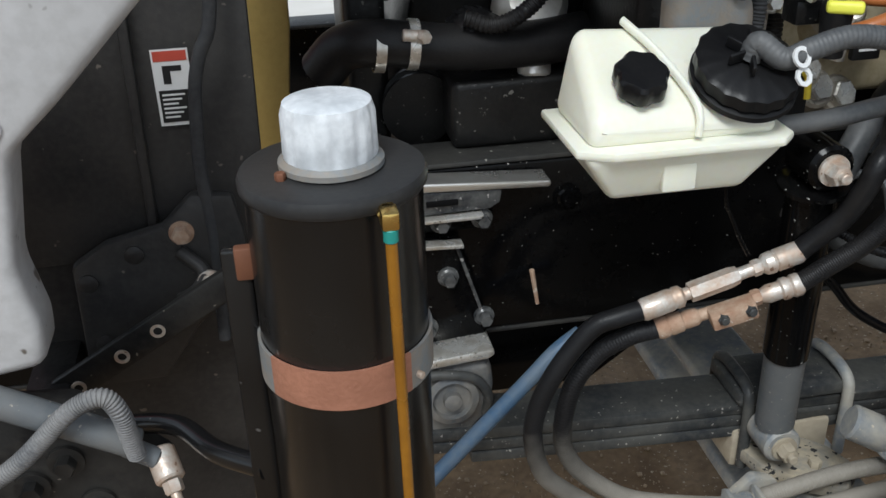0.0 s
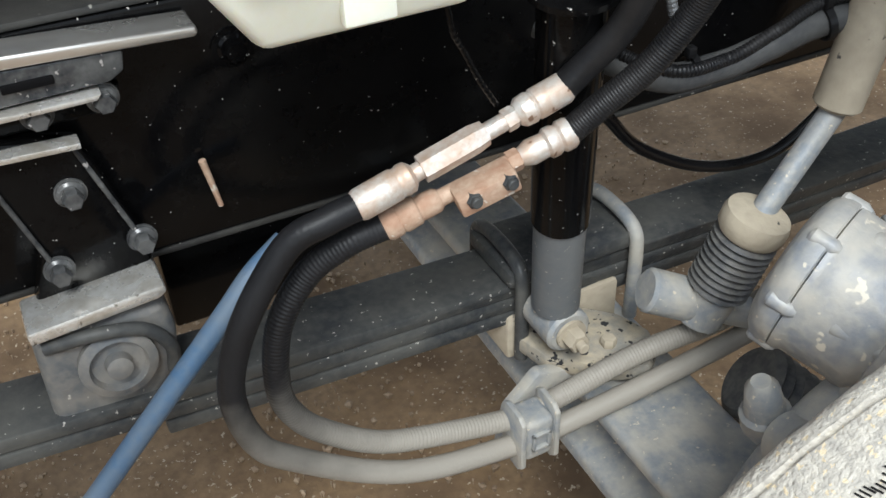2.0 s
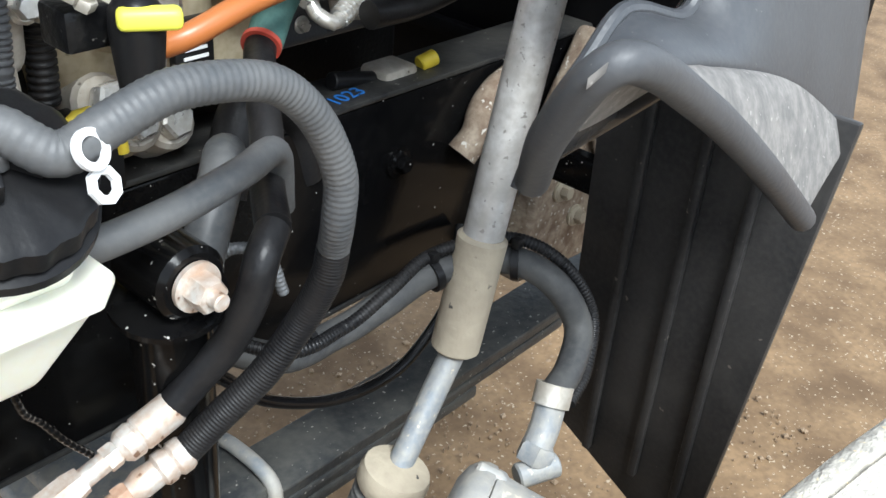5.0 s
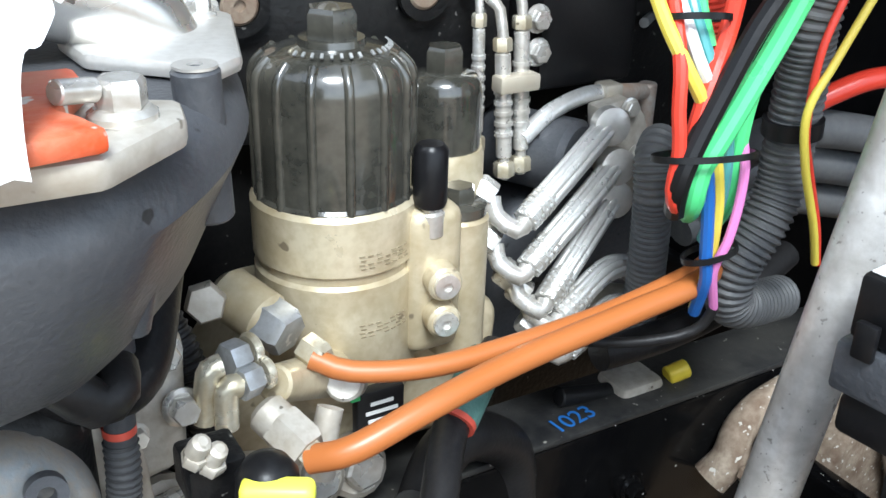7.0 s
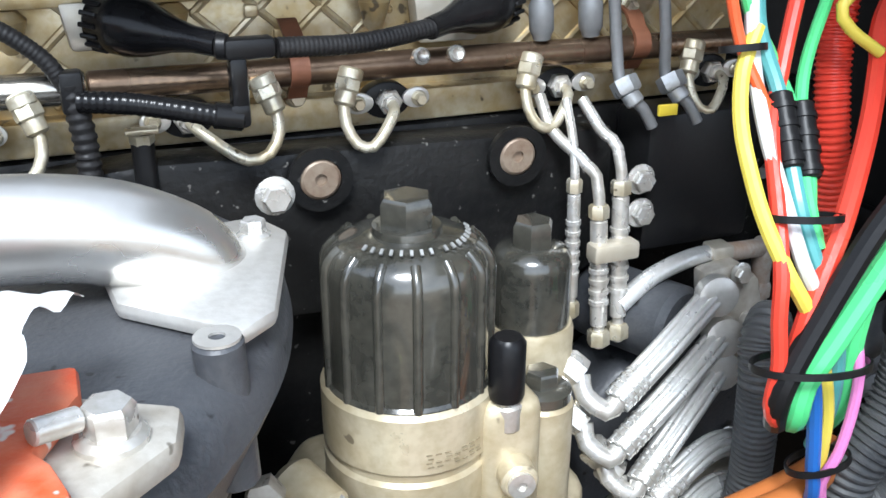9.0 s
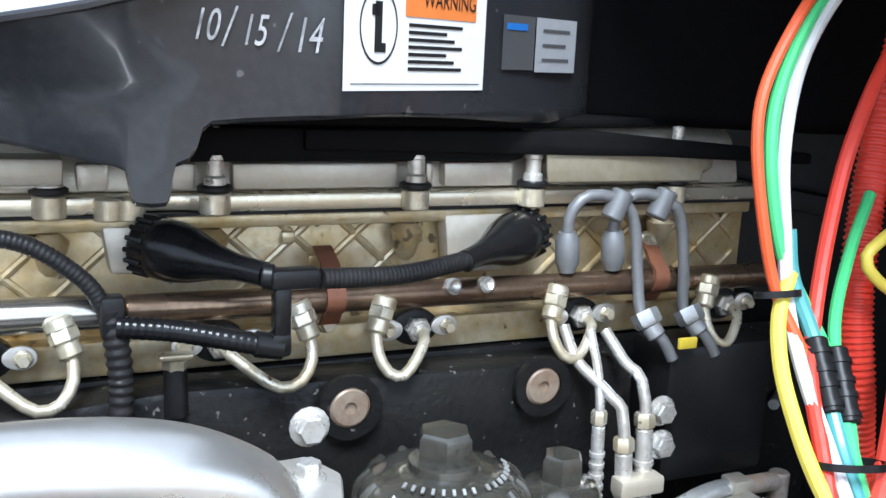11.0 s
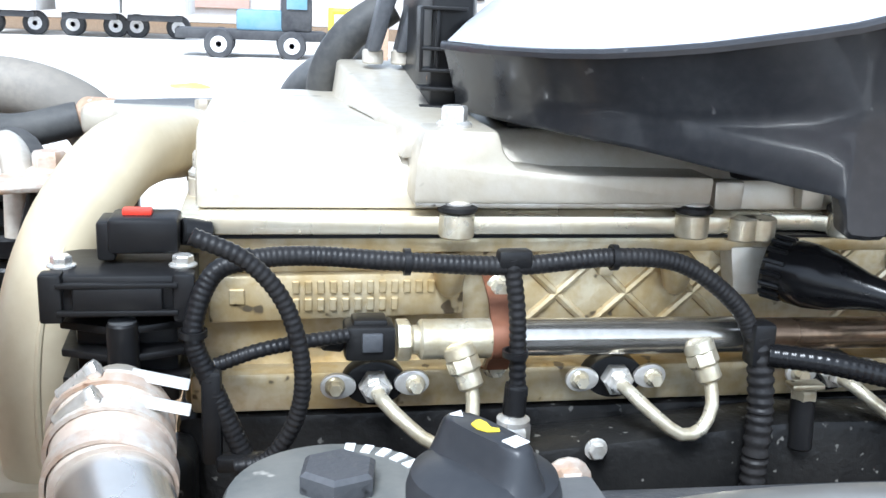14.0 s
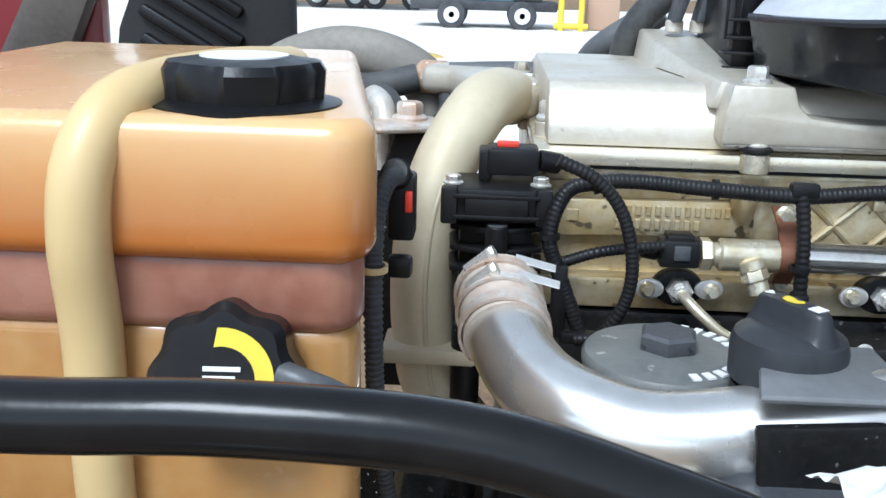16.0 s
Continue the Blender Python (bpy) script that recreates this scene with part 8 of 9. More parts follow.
# things seen above the rail, behind the tank
rh = thing("lower_radiator_hose", "thick black radiator hose with steel clamps", "hose", (-0.1, -0.15, 1.2))
g = Geo()
tube(g, [(-0.27, -0.10, 1.20), (-0.24, -0.12, 1.235), (-0.20, -0.14, 1.245), (-0.10, -0.14, 1.232), (0.02, -0.13, 1.225), (0.10, -0.12, 1.23)], 0.032, 22)
part("hose", g, M["rubber"], rh)
for x, m in ((-0.155, "steel"), (-0.20, "steel")):
    g = Geo()
    ring(g, axis_at((x, -0.14, 1.24), (1, 0, -0.1)), 0.032, 0.0345, 0.014, 30)
    part("clamp", g, M[m], rh)
g = Geo()
rod(g, (-0.165, -0.175, 1.262), (-0.135, -0.175, 1.258), 0.008)
hexa(g, (-0.14, -0.178, 1.26), (0.3, -1, 0), 0.016, 0.014)
part("clamp_screw", g, M["worn_steel"], rh)
bt = thing("cam_sensor_plug", "black ribbed round plug with yellow mark", "sensor", (-0.1, -0.12, 1.28))
g = Geo()
lathe(g, axis_at((-0.061, -0.10, 1.233), (0.1, -1, 0.1)), [(0.04, 0), (0.042, 0.006), (0.042, 0.03), (0.035, 0.05), (0.022, 0.058)], 30)
part("body", g, M["black_plastic"], bt)
for k in range(18):
    a = 2 * math.pi * k / 18
    mm = axis_at((-0.061, -0.10, 1.233), (0.1, -1, 0.1)) @ Matrix.Rotation(a, 4, "Z")
    part("rib", box(Geo(), (0.042, 0, 0.018), (0.004, 0.006, 0.026), mm, bevel=0), M["black_plastic"], bt)
g = Geo()
rod(g, (-0.096, -0.15, 1.248), (-0.098, -0.158, 1.248), 0.006)
part("mark", g, M["label_yellow"], bt)
conduit("corrugated_conduit", "black corrugated conduit below the reservoir", [(-0.08, -0.16, 1.275), (-0.04, -0.17, 1.265), (0.0, -0.18, 1.285), (0.04, -0.18, 1.33), (0.07, -0.17, 1.38)], 0.011, "rubber", 0.006)
al = thing("water_pump_dome", "round bare aluminium casting with raised marks", "casting", (-0.0, -0.1, 1.3))
g = Geo()
lathe(g, axis_at((0.033, -0.05, 1.249), (0, -0.85, 0.5)), [(0.052, 0), (0.054, 0.03), (0.05, 0.05), (0.038, 0.062), (0.015, 0.066)], 30)
part("dome", g, M["alu"], al)
g = Geo()
rod(g, (0.033, -0.10, 1.234), (0.028, -0.12, 1.174), 0.024)
part("neck", g, M["alu"], al)
md = thing("engine_accessories", "dark engine accessories, belts and brackets behind the radiator", "engine parts", (-0.2, 0.0, 1.1))
for c, sz in (((-0.2, 0.06, 1.05), (0.06, 0.2, 0.6)), ((-0.12, -0.02, 1.40), (0.03, 0.05, 0.25)), ((-0.165, 0.0, 1.42), (0.025, 0.05, 0.3)), ((0.03, -0.08, 1.13), (0.25, 0.12, 0.10)), ((0.30, -0.08, 1.16), (0.20, 0.12, 0.09))):
    g = Geo()
    box(g, c, sz, bevel=0.012, seg=3)
    part("casting", g, M["black_cast"], md)
for p, r in (((-0.13, -0.03, 1.12), 0.055), ((-0.16, -0.02, 1.0), 0.05)):
    g = Geo()
    lathe(g, axis_at(p, (0, -1, 0)), [(r, 0), (r, 0.008), (r * 0.85, 0.012), (r * 0.85, 0.024), (r, 0.028), (r, 0.036), (r * 0.4, 0.04)], 30)
    part("pulley", g, M["black_cast"], md)

em = thing("engine_mount", "scuffed black engine mount bracket bolted to the frame rail", "engine mount", (-0.1, -0.2, 0.7))
g = Geo()
slab(g, [(-0.265, 1.064), (0.022, 1.049), (0.026, 1.053), (0.024, 1.060), (-0.263, 1.078)], -0.228, -0.186, "y", 0.003, 3)
part("ledge", g, M["alu_pipe"], em, "bright worn ledge")
g = Geo()
slab(g, [(-0.265, 1.019), (-0.060, 1.022), (-0.045, 1.030), (-0.042, 1.050), (-0.265, 1.062)], -0.222, -0.19, "y", 0.004)
part("channel", g, M["channel"], em)
g = Geo()
slab(g, [(-0.265, 1.012), (-0.075, 1.012), (-0.070, 1.018), (-0.265, 1.018)], -0.232, -0.19, "y", 0.002)
part("channel_lip", g, M["steel"], em, "bright scuffed lower lip")
for x0, x1 in ((-0.226, -0.196), (-0.150, -0.105)):
    g = Geo()
    slab(g, [(x0, 1.034), (x1, 1.034), (x1, 1.043), (x0, 1.043)], -0.2245, -0.2215, "y", 0.002)
    part("slot", g, M["soft_black"], em)
g = Geo()
slab(g, [(-0.265, 0.90), (-0.215, 0.985), (-0.06, 0.985), (-0.05, 1.011), (-0.265, 1.011)], -0.205, -0.186, "y", 0.004)
part("upper_plate", g, M["black_gloss"], em)
g = Geo()
slab(g, [(-0.204, 0.992), (-0.101, 0.970), (-0.060, 0.83), (-0.070, 0.80), (-0.185, 0.80), (-0.164, 0.86)], -0.214, -0.19, "y", 0.005)
part("plate", g, M["black_gloss"], em)
# pale strip stands in for the glint along the black plate's top edge
g = Geo()
slab(g, [(-0.182, 0.974), (-0.100, 0.970), (-0.100, 0.976), (-0.182, 0.980)], -0.232, -0.212, "y", 0.001)
part("edge_highlight", g, M["steel"], em, "steel strip for the highlight on the tapered plate's edge")
for a, b in (((-0.196, 0.985), (-0.158, 0.85)), ((-0.108, 0.968), (-0.066, 0.835))):
    g = Geo()
    p, q = Vector((a[0], -0.217, a[1])), Vector((b[0], -0.217, b[1]))
    rod(g, p, q, 0.0028)
    part("plate_edge", g, M["channel"], em)
for x, z in ((-0.188, 1.001), (-0.128, 1.002), (-0.069, 1.003), (-0.121, 0.919), (-0.153, 0.838), (-0.069, 0.847)):
    p = Vector((x, -0.206 if z > 0.99 else -0.215, z))
    g = Geo()
    ring(g, axis_at(p, (0, -1, 0)), 0.004, 0.0155, 0.003)
    bolt(g, p + Vector((0, -0.003, 0)), (0, -1, 0.05), 0.018, 0.018)
    part("bolt", g, M["channel"], em)
g = Geo()
slab(g, [(-0.20, 0.790), (-0.072, 0.800), (-0.062, 0.806), (-0.064, 0.816), (-0.20, 0.806)], -0.262, -0.20, "y", 0.004)
part("lower_ledge", g, M["steel"], em, "bright worn lower ledge")
g = Geo()
slab(g, [(-0.205, 0.655), (-0.11, 0.645), (-0.075, 0.69), (-0.060, 0.74), (-0.066, 0.789), (-0.20, 0.786)], -0.252, -0.19, "y", 0.014, 4)
part("foot", g, M["foot_dust"], em, "dusty grey cast foot")
g = Geo()
lathe(g, axis_at((-0.128, -0.250, 0.735), (0, -1, 0.1)), [(0.034, 0), (0.040, 0.006), (0.040, 0.014), (0.030, 0.018), (0.027, 0.010), (0.014, 0.010), (0.013, 0.022), (0.008, 0.024)], 28)
part("bush", g, M["foot_dust"], em)
g = Geo()
tube(g, [(-0.19, -0.25, 0.775), (-0.14, -0.262, 0.782), (-0.095, -0.262, 0.770), (-0.073, -0.258, 0.735), (-0.075, -0.25, 0.695)], 0.0075)
part("cushion_rim", g, M["mud_black"], em)
g = Geo()
rod(g, (0.01, -0.19, 0.90), (0.02, -0.19, 0.84), 0.004, 0.003)
single("rust_scrape", g, M["rust"], "rusty scraped edge on the black rail", "scrape")

# ---- hydraulic hoses in front of the shock ----
def hose_fit(name, label, pts, r, material, pitch=0.0):
    ob = thing(name, label, "hose", pts[0])
    g = Geo()
    tube(g, pts, r, 18, 0.008, pitch, 0.03)
    part("hose", g, M[material], ob)
    return ob


LA = Vector((0.10, -0.405, 0.945))
UA = Vector((0.300, -0.412, 1.008))
LB = Vector((0.128, -0.395, 0.907))
UB = Vector((0.303, -0.42, 0.965))
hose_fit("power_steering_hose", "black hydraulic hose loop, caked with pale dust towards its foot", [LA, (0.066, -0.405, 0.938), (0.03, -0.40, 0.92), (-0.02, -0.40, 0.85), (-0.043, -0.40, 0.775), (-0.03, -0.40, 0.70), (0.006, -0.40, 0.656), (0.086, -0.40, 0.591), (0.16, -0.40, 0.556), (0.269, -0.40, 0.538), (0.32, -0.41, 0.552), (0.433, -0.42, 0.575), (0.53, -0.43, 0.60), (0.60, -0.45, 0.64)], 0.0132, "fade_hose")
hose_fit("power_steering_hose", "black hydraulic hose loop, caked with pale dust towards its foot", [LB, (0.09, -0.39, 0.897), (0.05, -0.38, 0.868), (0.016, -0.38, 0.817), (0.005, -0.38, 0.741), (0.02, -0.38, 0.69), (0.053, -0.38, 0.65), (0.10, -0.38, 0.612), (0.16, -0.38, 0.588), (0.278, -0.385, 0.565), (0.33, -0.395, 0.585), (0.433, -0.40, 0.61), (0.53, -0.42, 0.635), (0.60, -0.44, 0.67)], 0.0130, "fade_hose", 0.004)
hose_fit("power_steering_hose", "black hydraulic hose rising past the shock", [UA, (0.32, -0.42, 1.032), (0.342, -0.435, 1.065), (0.354, -0.45, 1.11), (0.362, -0.452, 1.14), (0.385, -0.438, 1.152)], 0.0138, "rubber")
hose_fit("power_steering_hose", "black textured hydraulic hose rising past the shock", [UB, (0.332, -0.43, 0.992), (0.367, -0.445, 1.027), (0.395, -0.46, 1.074), (0.405, -0.475, 1.115), (0.408, -0.48, 1.144)], 0.0130, "rubber", 0.003)
for a, b, m1, m2 in ((LA, UA, "worn_steel", "worn_steel"), (LB, UB, "rust", "worn_steel")):
    f = thing("hose_coupling", "scuffed steel hose coupling with crimped ends" if m1 != "rust" else "rusty hose coupling with crimped ends", "coupling", a, "couplings of the hydraulic hoses")
    d = (b - a).normalized()
    g = Geo()
    lathe(g, axis_at(a, d), [(0.0135, -0.004), (0.0152, 0.0), (0.0152, 0.036), (0.0138, 0.038), (0.0138, 0.041), (0.0150, 0.043), (0.0145, 0.050), (0.010, 0.054)] if m1 != "rust" else [(0.0135, -0.004), (0.0155, 0.0), (0.0150, 0.010), (0.0135, 0.012), (0.0150, 0.015), (0.0140, 0.030), (0.0118, 0.032), (0.0125, 0.038), (0.0120, 0.050), (0.009, 0.054)], 22)
    part("crimp", g, M[m1], f)
    g = Geo()
    lathe(g, axis_at(b, -d), [(0.0135, -0.004), (0.0150, 0.0), (0.0150, 0.030), (0.0132, 0.032), (0.0150, 0.035), (0.0142, 0.045), (0.010, 0.05)] if m1 != "rust" else [(0.0135, -0.004), (0.0155, 0.0), (0.0155, 0.008), (0.0130, 0.011), (0.0150, 0.015), (0.0150, 0.022), (0.0120, 0.025), (0.0128, 0.040), (0.009, 0.05)], 22)
    part("crimp", g, M[m2], f)
    g = Geo()
    rod(g, a + d * 0.05, b - d * 0.04, 0.0085)
    if m1 != "rust":
        hexa(g, a + d * 0.062, d, 0.0235, 0.066)
    hexa(g, b - d * 0.062, d, 0.019, 0.012)
    part("nut", g, M["worn_steel"] if m1 != "rust" else M["rust"], f)
bl = thing("coupling_block", "rusty clamp block bolted across two hoses", "clamp", LA.lerp(UA, 0.5))
g = Geo()
d = (UB - LB).normalized()
mm = axis_at(LB.lerp(UB, 0.5) + Vector((0, -0.012, -0.002)), d)
box(g, (0, 0, 0), (0.031, 0.022, 0.060), mm, bevel=0.003)
part("block", g, M["rust"], bl)
for s in (-0.018, 0.018):
    g = Geo()
    p = LB.lerp(UB, 0.5) + d * s + Vector((0, -0.022, 0.002))
    rod(g, p, p + Vector((0, -0.012, 0)), 0.0055)
    hexa(g, p, (0, -1, 0), 0.014, 0.008)
    part("stud", g, M["mud_black"], bl)
hc = thing("hose_clamp", "grey bolted clamp gripping two dusty hoses", "clamp", (0.30, -0.41, 0.53))
g = Geo()
box(g, (0.285, -0.40, 0.556), (0.040, 0.044, 0.062), pose(0, 0, 0), bevel=0.008, seg=3)
part("body", g, M["mud_grey"], hc)
g = Geo()
for dx, dz, w, h in ((-0.010, 0, 0.004, 0.026), (0.010, 0, 0.004, 0.026), (0, 0.011, 0.024, 0.004), (0, -0.011, 0.024, 0.004)):
    box(g, (0.285 + dx, -0.4235, 0.558 + dz), (w, 0.006, h), bevel=0.001)
part("raised_pad", g, M["mud_grey"], hc)
for x in (0.2625, 0.3075):
    g = Geo()
    slab(g, [(-0.424, 0.520), (-0.424, 0.592), (-0.414, 0.600), (-0.386, 0.600), (-0.376, 0.592), (-0.376, 0.520), (-0.386, 0.510), (-0.414, 0.510)], x - 0.0035, x + 0.0035, "x", 0.002)
    part("strap", g, M["mud_grey"], hc)
conduit("blue_air_hose", "dusty blue air hose slanting down", [(0.06, -0.275, 0.835), (0.02, -0.287, 0.815), (-0.02, -0.30, 0.784), (-0.092, -0.31, 0.717), (-0.168, -0.32, 0.646), (-0.24, -0.335, 0.585), (-0.33, -0.35, 0.51)], 0.0115, "blue_hose", category="hose", n=16)
conduit("sensor_lead", "thin dark twisted lead hanging below the reservoir", [(0.155, -0.465, 1.155), (0.159, -0.47, 1.14), (0.168, -0.46, 1.112), (0.181, -0.45, 1.091), (0.20, -0.44, 1.056), (0.221, -0.43, 1.023)], 0.0028, "black_gloss", 0.008)
sp = thing("steering_line", "grey power steering hose arching with plastic clips", "hose", (0.6, -0.45, 0.9))
LINE = [(0.36, -0.27, 1.0), (0.431, -0.37, 0.967), (0.506, -0.38, 0.961), (0.56, -0.39, 0.975), (0.622, -0.40, 0.992), (0.685, -0.44, 1.002), (0.707, -0.49, 0.99), (0.725, -0.52, 0.941), (0.689, -0.54, 0.916), (0.650, -0.548, 0.905)]
g = Geo()
tube(g, LINE, 0.0155, 18)
part("hose", g, M["dark_hose"], sp)
g = Geo()
OFF = [(0.0, -0.01, 0.012), (0, -0.012, 0.013), (0, -0.012, 0.014), (0, -0.008, 0.020), (0, 0.0, 0.023), (0.006, 0.0, 0.023), (0.018, 0.002, 0.014), (0.022, -0.002, 0.006), (0.020, -0.008, -0.010), (0.014, -0.012, -0.012)]
tube(g, [Vector(p) + Vector(o) for p, o in zip(LINE, OFF)], 0.0065, 12, 0.008, 0.004, 0.12)
part("side_conduit", g, M["rubber"], sp)
for p, d in (((0.47, -0.375, 0.963), (1, -0.1, -0.1)), ((0.618, -0.40, 0.991), (1, -0.2, 0.2)), ((0.690, -0.45, 1.001), (0.5, -0.8, 0.1))):
    g = Geo()
    ring(g, axis_at(p, d), 0.016, 0.0195, 0.008, 22)
    clip = part("clip", g, M["black_plastic"], sp)
    g = Geo()
    box(g, Vector(p) + Vector((0, -0.004, 0.024)), (0.010, 0.010, 0.012), bevel=0.002)
    part("clip_lock", g, M["black_plastic"], clip)
conduit("brake_hose", "thin black brake hose sagging behind the shock", [(0.40, -0.25, 0.95), (0.44, -0.25, 0.885), (0.473, -0.25, 0.845), (0.524, -0.25, 0.789), (0.617, -0.25, 0.734), (0.706, -0.25, 0.712), (0.776, -0.25, 0.724), (0.86, -0.24, 0.78), (0.93, -0.19, 0.84)], 0.008, "hose_gloss", category="hose")
conduit("air_line", "thin coiled grey line beside the shock", [(0.40, -0.33, 1.06), (0.42, -0.34, 1.075), (0.45, -0.35, 1.06), (0.46, -0.36, 1.02)], 0.0055, "line_grey", 0.004)

# ---- steering gear and knuckle ----
kg = thing("steering_gear", "muddy grey cast steering gear with cover bolts", "steering gear", (0.55, -0.58, 0.7))
K0, K1 = Vector((0.476, -0.563, 0.842)), Vector((0.530, -0.688, 0.808))
kd = (K1 - K0).normalized()
KM = axis_at(K0, kd)
g = Geo()
lathe(g, KM, [(0.0300, -0.0150), (0.0560, -0.0140), (0.0700, -0.0090), (0.0785, -0.0010), (0.0810, 0.0070), (0.0810, 0.0150), (0.0795, 0.0165)], 48)
part("end_cover", g, M["gear_grey"], kg)
g = Geo()
lathe(g, KM, [(0.0770, 0.0168), (0.0795, 0.0180), (0.0790, 0.0250), (0.0760, 0.0290), (0.0745, 0.0500), (0.0735, 0.0760), (0.0750, 0.0840), (0.0740, 0.0920), (0.0680, 0.1000), (0.0650, 0.1140), (0.0560, 0.1220), (0.0450, 0.1260), (0.0432, 0.1650), (0.0360, 0.1700)], 48)
part("housing", g, M["gear_grey"], kg, angle=60)
for k in range(7):
    g = Geo()
    a = 2 * math.pi * (k + 0.3) / 7
    p = KM @ Vector((0.075 * math.cos(a), 0.075 * math.sin(a), 0.0))
    lathe(g, axis_at(p, kd), [(0.006, -0.003), (0.0085, 0.0), (0.0085, 0.020), (0.005, 0.026)], 14)
    part("cover_bolt", g, M["gear_grey"], kg)
for k, (h0, h1, r) in enumerate(((0.035, 0.105, 0.014), (0.04, 0.10, 0.011), (0.034, 0.09, 0.015), (0.05, 0.11, 0.012))):
    g = Geo()
    a = radians(-60 + 75 * k)
    rod(g, KM @ Vector((0.064 * math.cos(a), 0.064 * math.sin(a), h0)), KM @ Vector((0.060 * math.cos(a), 0.060 * math.sin(a), h1)), r, r * 0.8, c=0.6)
    part("cast_rib", g, M["gear_grey"], kg, angle=60)
g = Geo()
lathe(g, KM, [(0.064, 0.098), (0.0715, 0.101), (0.0725, 0.108), (0.0700, 0.115), (0.060, 0.118)], 40)
part("collar", g, M["gear_grey"], kg, angle=60)
g = Geo()
lathe(g, KM @ Matrix.Translation((0, 0, 0.135)), [(0.0480, 0.0000), (0.0552, 0.0040), (0.0552, 0.0300), (0.0432, 0.0360)], 30)
part("output_seal", g, M["gear_grey"], kg)
g = Geo()
p = KM @ Vector((0, 0, 0.125)) + Vector((0.062, 0, 0.020))
rod(g, p, p + Vector((0.03, -0.015, -0.01)), 0.017)
hexa(g, p + Vector((0.03, -0.015, -0.01)), (0.9, -0.4, -0.3), 0.026, 0.02)
part("clamp_nut", g, M["mud_grey"], kg)
g = Geo()
tube(g, [(0.650, -0.548, 0.905), (0.632, -0.555, 0.878), (0.612, -0.56, 0.862)], 0.016)
part("inlet_fitting", g, M["mud_grey"], kg, "dusty bent hose fitting")
g = Geo()
ring(g, axis_at((0.644, -0.550, 0.896), (0.5, 0.2, 0.8)), 0.015, 0.0195, 0.022)
part("paper_band", g, M["alu_dull"], kg, "pale tag band round the hose end")
g = Geo()
hexa(g, (0.606, -0.562, 0.852), (0.5, 0.0, 0.8), 0.034, 0.02)
rod(g, (0.585, -0.56, 0.845), (0.625, -0.58, 0.85), 0.013)
part("inlet_nut", g, M["mud_grey"], kg)
g = Geo()
box(g, (0, 0, 0), (0.05, 0.016, 0.014), KM @ Matrix.Translation((0.045, -0.045, -0.004)) @ Matrix.Rotation(radians(-45), 4, "Z"), bevel=0.004)
part("cast_lug", g, M["mud_grey"], kg)
pa = thing("pitman_arm", "muddy forged pitman arm with clamp bolt", "steering arm", (0.5, -0.65, 0.55))
g = Geo()
tube(g, [(0.530, -0.675, 0.80), (0.50, -0.665, 0.765), (0.46, -0.65, 0.72), (0.42, -0.64, 0.66), (0.40, -0.63, 0.60)], 0.034, 16, r_end=0.024)
part("arm", g, M["mud_grey"], pa)
g = Geo()
ring(g, axis_at((0.518, -0.63, 0.822), kd), 0.040, 0.060, 0.03, 30)
part("clamp_ring", g, M["mud_grey"], pa)
g = Geo()
box(g, (0.485, -0.665, 0.775), (0.05, 0.04, 0.036), pose(0, 0, 0), bevel=0.008, seg=3)
part("clamp_ear", g, M["mud_grey"], pa)
g = Geo()
rod(g, (0.455, -0.665, 0.772), (0.50, -0.68, 0.755), 0.012)
hexa(g, (0.497, -0.68, 0.757), (1, -0.3, -0.3), 0.026, 0.018)
part("clamp_bolt", g, M["mud_grey"], pa)
g = Geo()
lathe(g, axis_at((0.425, -0.60, 0.725), (0.25, -0.1, -1)), [(0.010, -0.022), (0.017, -0.012), (0.021, 0.02), (0.026, 0.024), (0.026, 0.042), (0.018, 0.06)], 18)
part("ball_stud", g, M["mud_grey"], pa)
g = Geo()
lathe(g, axis_at((0.432, -0.635, 0.695), (-0.2, -1, 0.35)), [(0.02, 0), (0.032, 0.004), (0.032, 0.03), (0.020, 0.034), (0.016, 0.026)], 22)
part("link_end", g, M["mud_grey"], pa)
xr = thing("steering_joint", "muddy universal joint under the rubber bellows", "joint", (0.5, -0.42, 0.65))
g = Geo()
rod(g, (0.515, -0.425, 0.70), (0.50, -0.415, 0.65), 0.030)
part("boot_seat", g, M["mud_grey"], xr)
g = Geo()
rod(g, (0.44, -0.39, 0.70), (0.52, -0.42, 0.665), 0.027)
part("yoke", g, M["mud_grey"], xr)
g = Geo()
rod(g, (0.52, -0.42, 0.665), (0.58, -0.44, 0.64), 0.020)
part("shaft_end", g, M["mud_grey"], xr)
cb = thing("drag_link", "muddy corrugated air spring sleeve behind the axle", "suspension", (0.6, -0.5, 0.5))
g = Geo()
lathe(g, axis_at((0.56, -0.46, 0.56), (0.5, -0.35, -0.5)), [((0.052 if k % 2 else 0.044), k * 0.008) for k in range(22)], 26)
part("bellows", g, M["bellows"], cb)
mf = thing("mud_flap", "black plastic splash panel behind the wheel", "mud flap", (1.0, -0.45, 0.6))
g = Geo()
slab(g, [(-0.60, 0.42), (-0.36, 0.55), (-0.34, 1.14), (-0.66, 1.14)], 1.0, 1.015, "x", 0.004)
part("panel", g, M["panel"], mf)
g = Geo()
box(g, (1.02, -0.26, 0.95), (0.03, 0.20, 0.05), bevel=0.006)
part("hanger", g, M["black_gloss"], mf)
for y in (-0.42, -0.50, -0.57):
    g = Geo()
    box(g, (0.995, y, 0.83), (0.012, 0.014, 0.60), bevel=0.004)
    part("rib", g, M["panel"], mf)
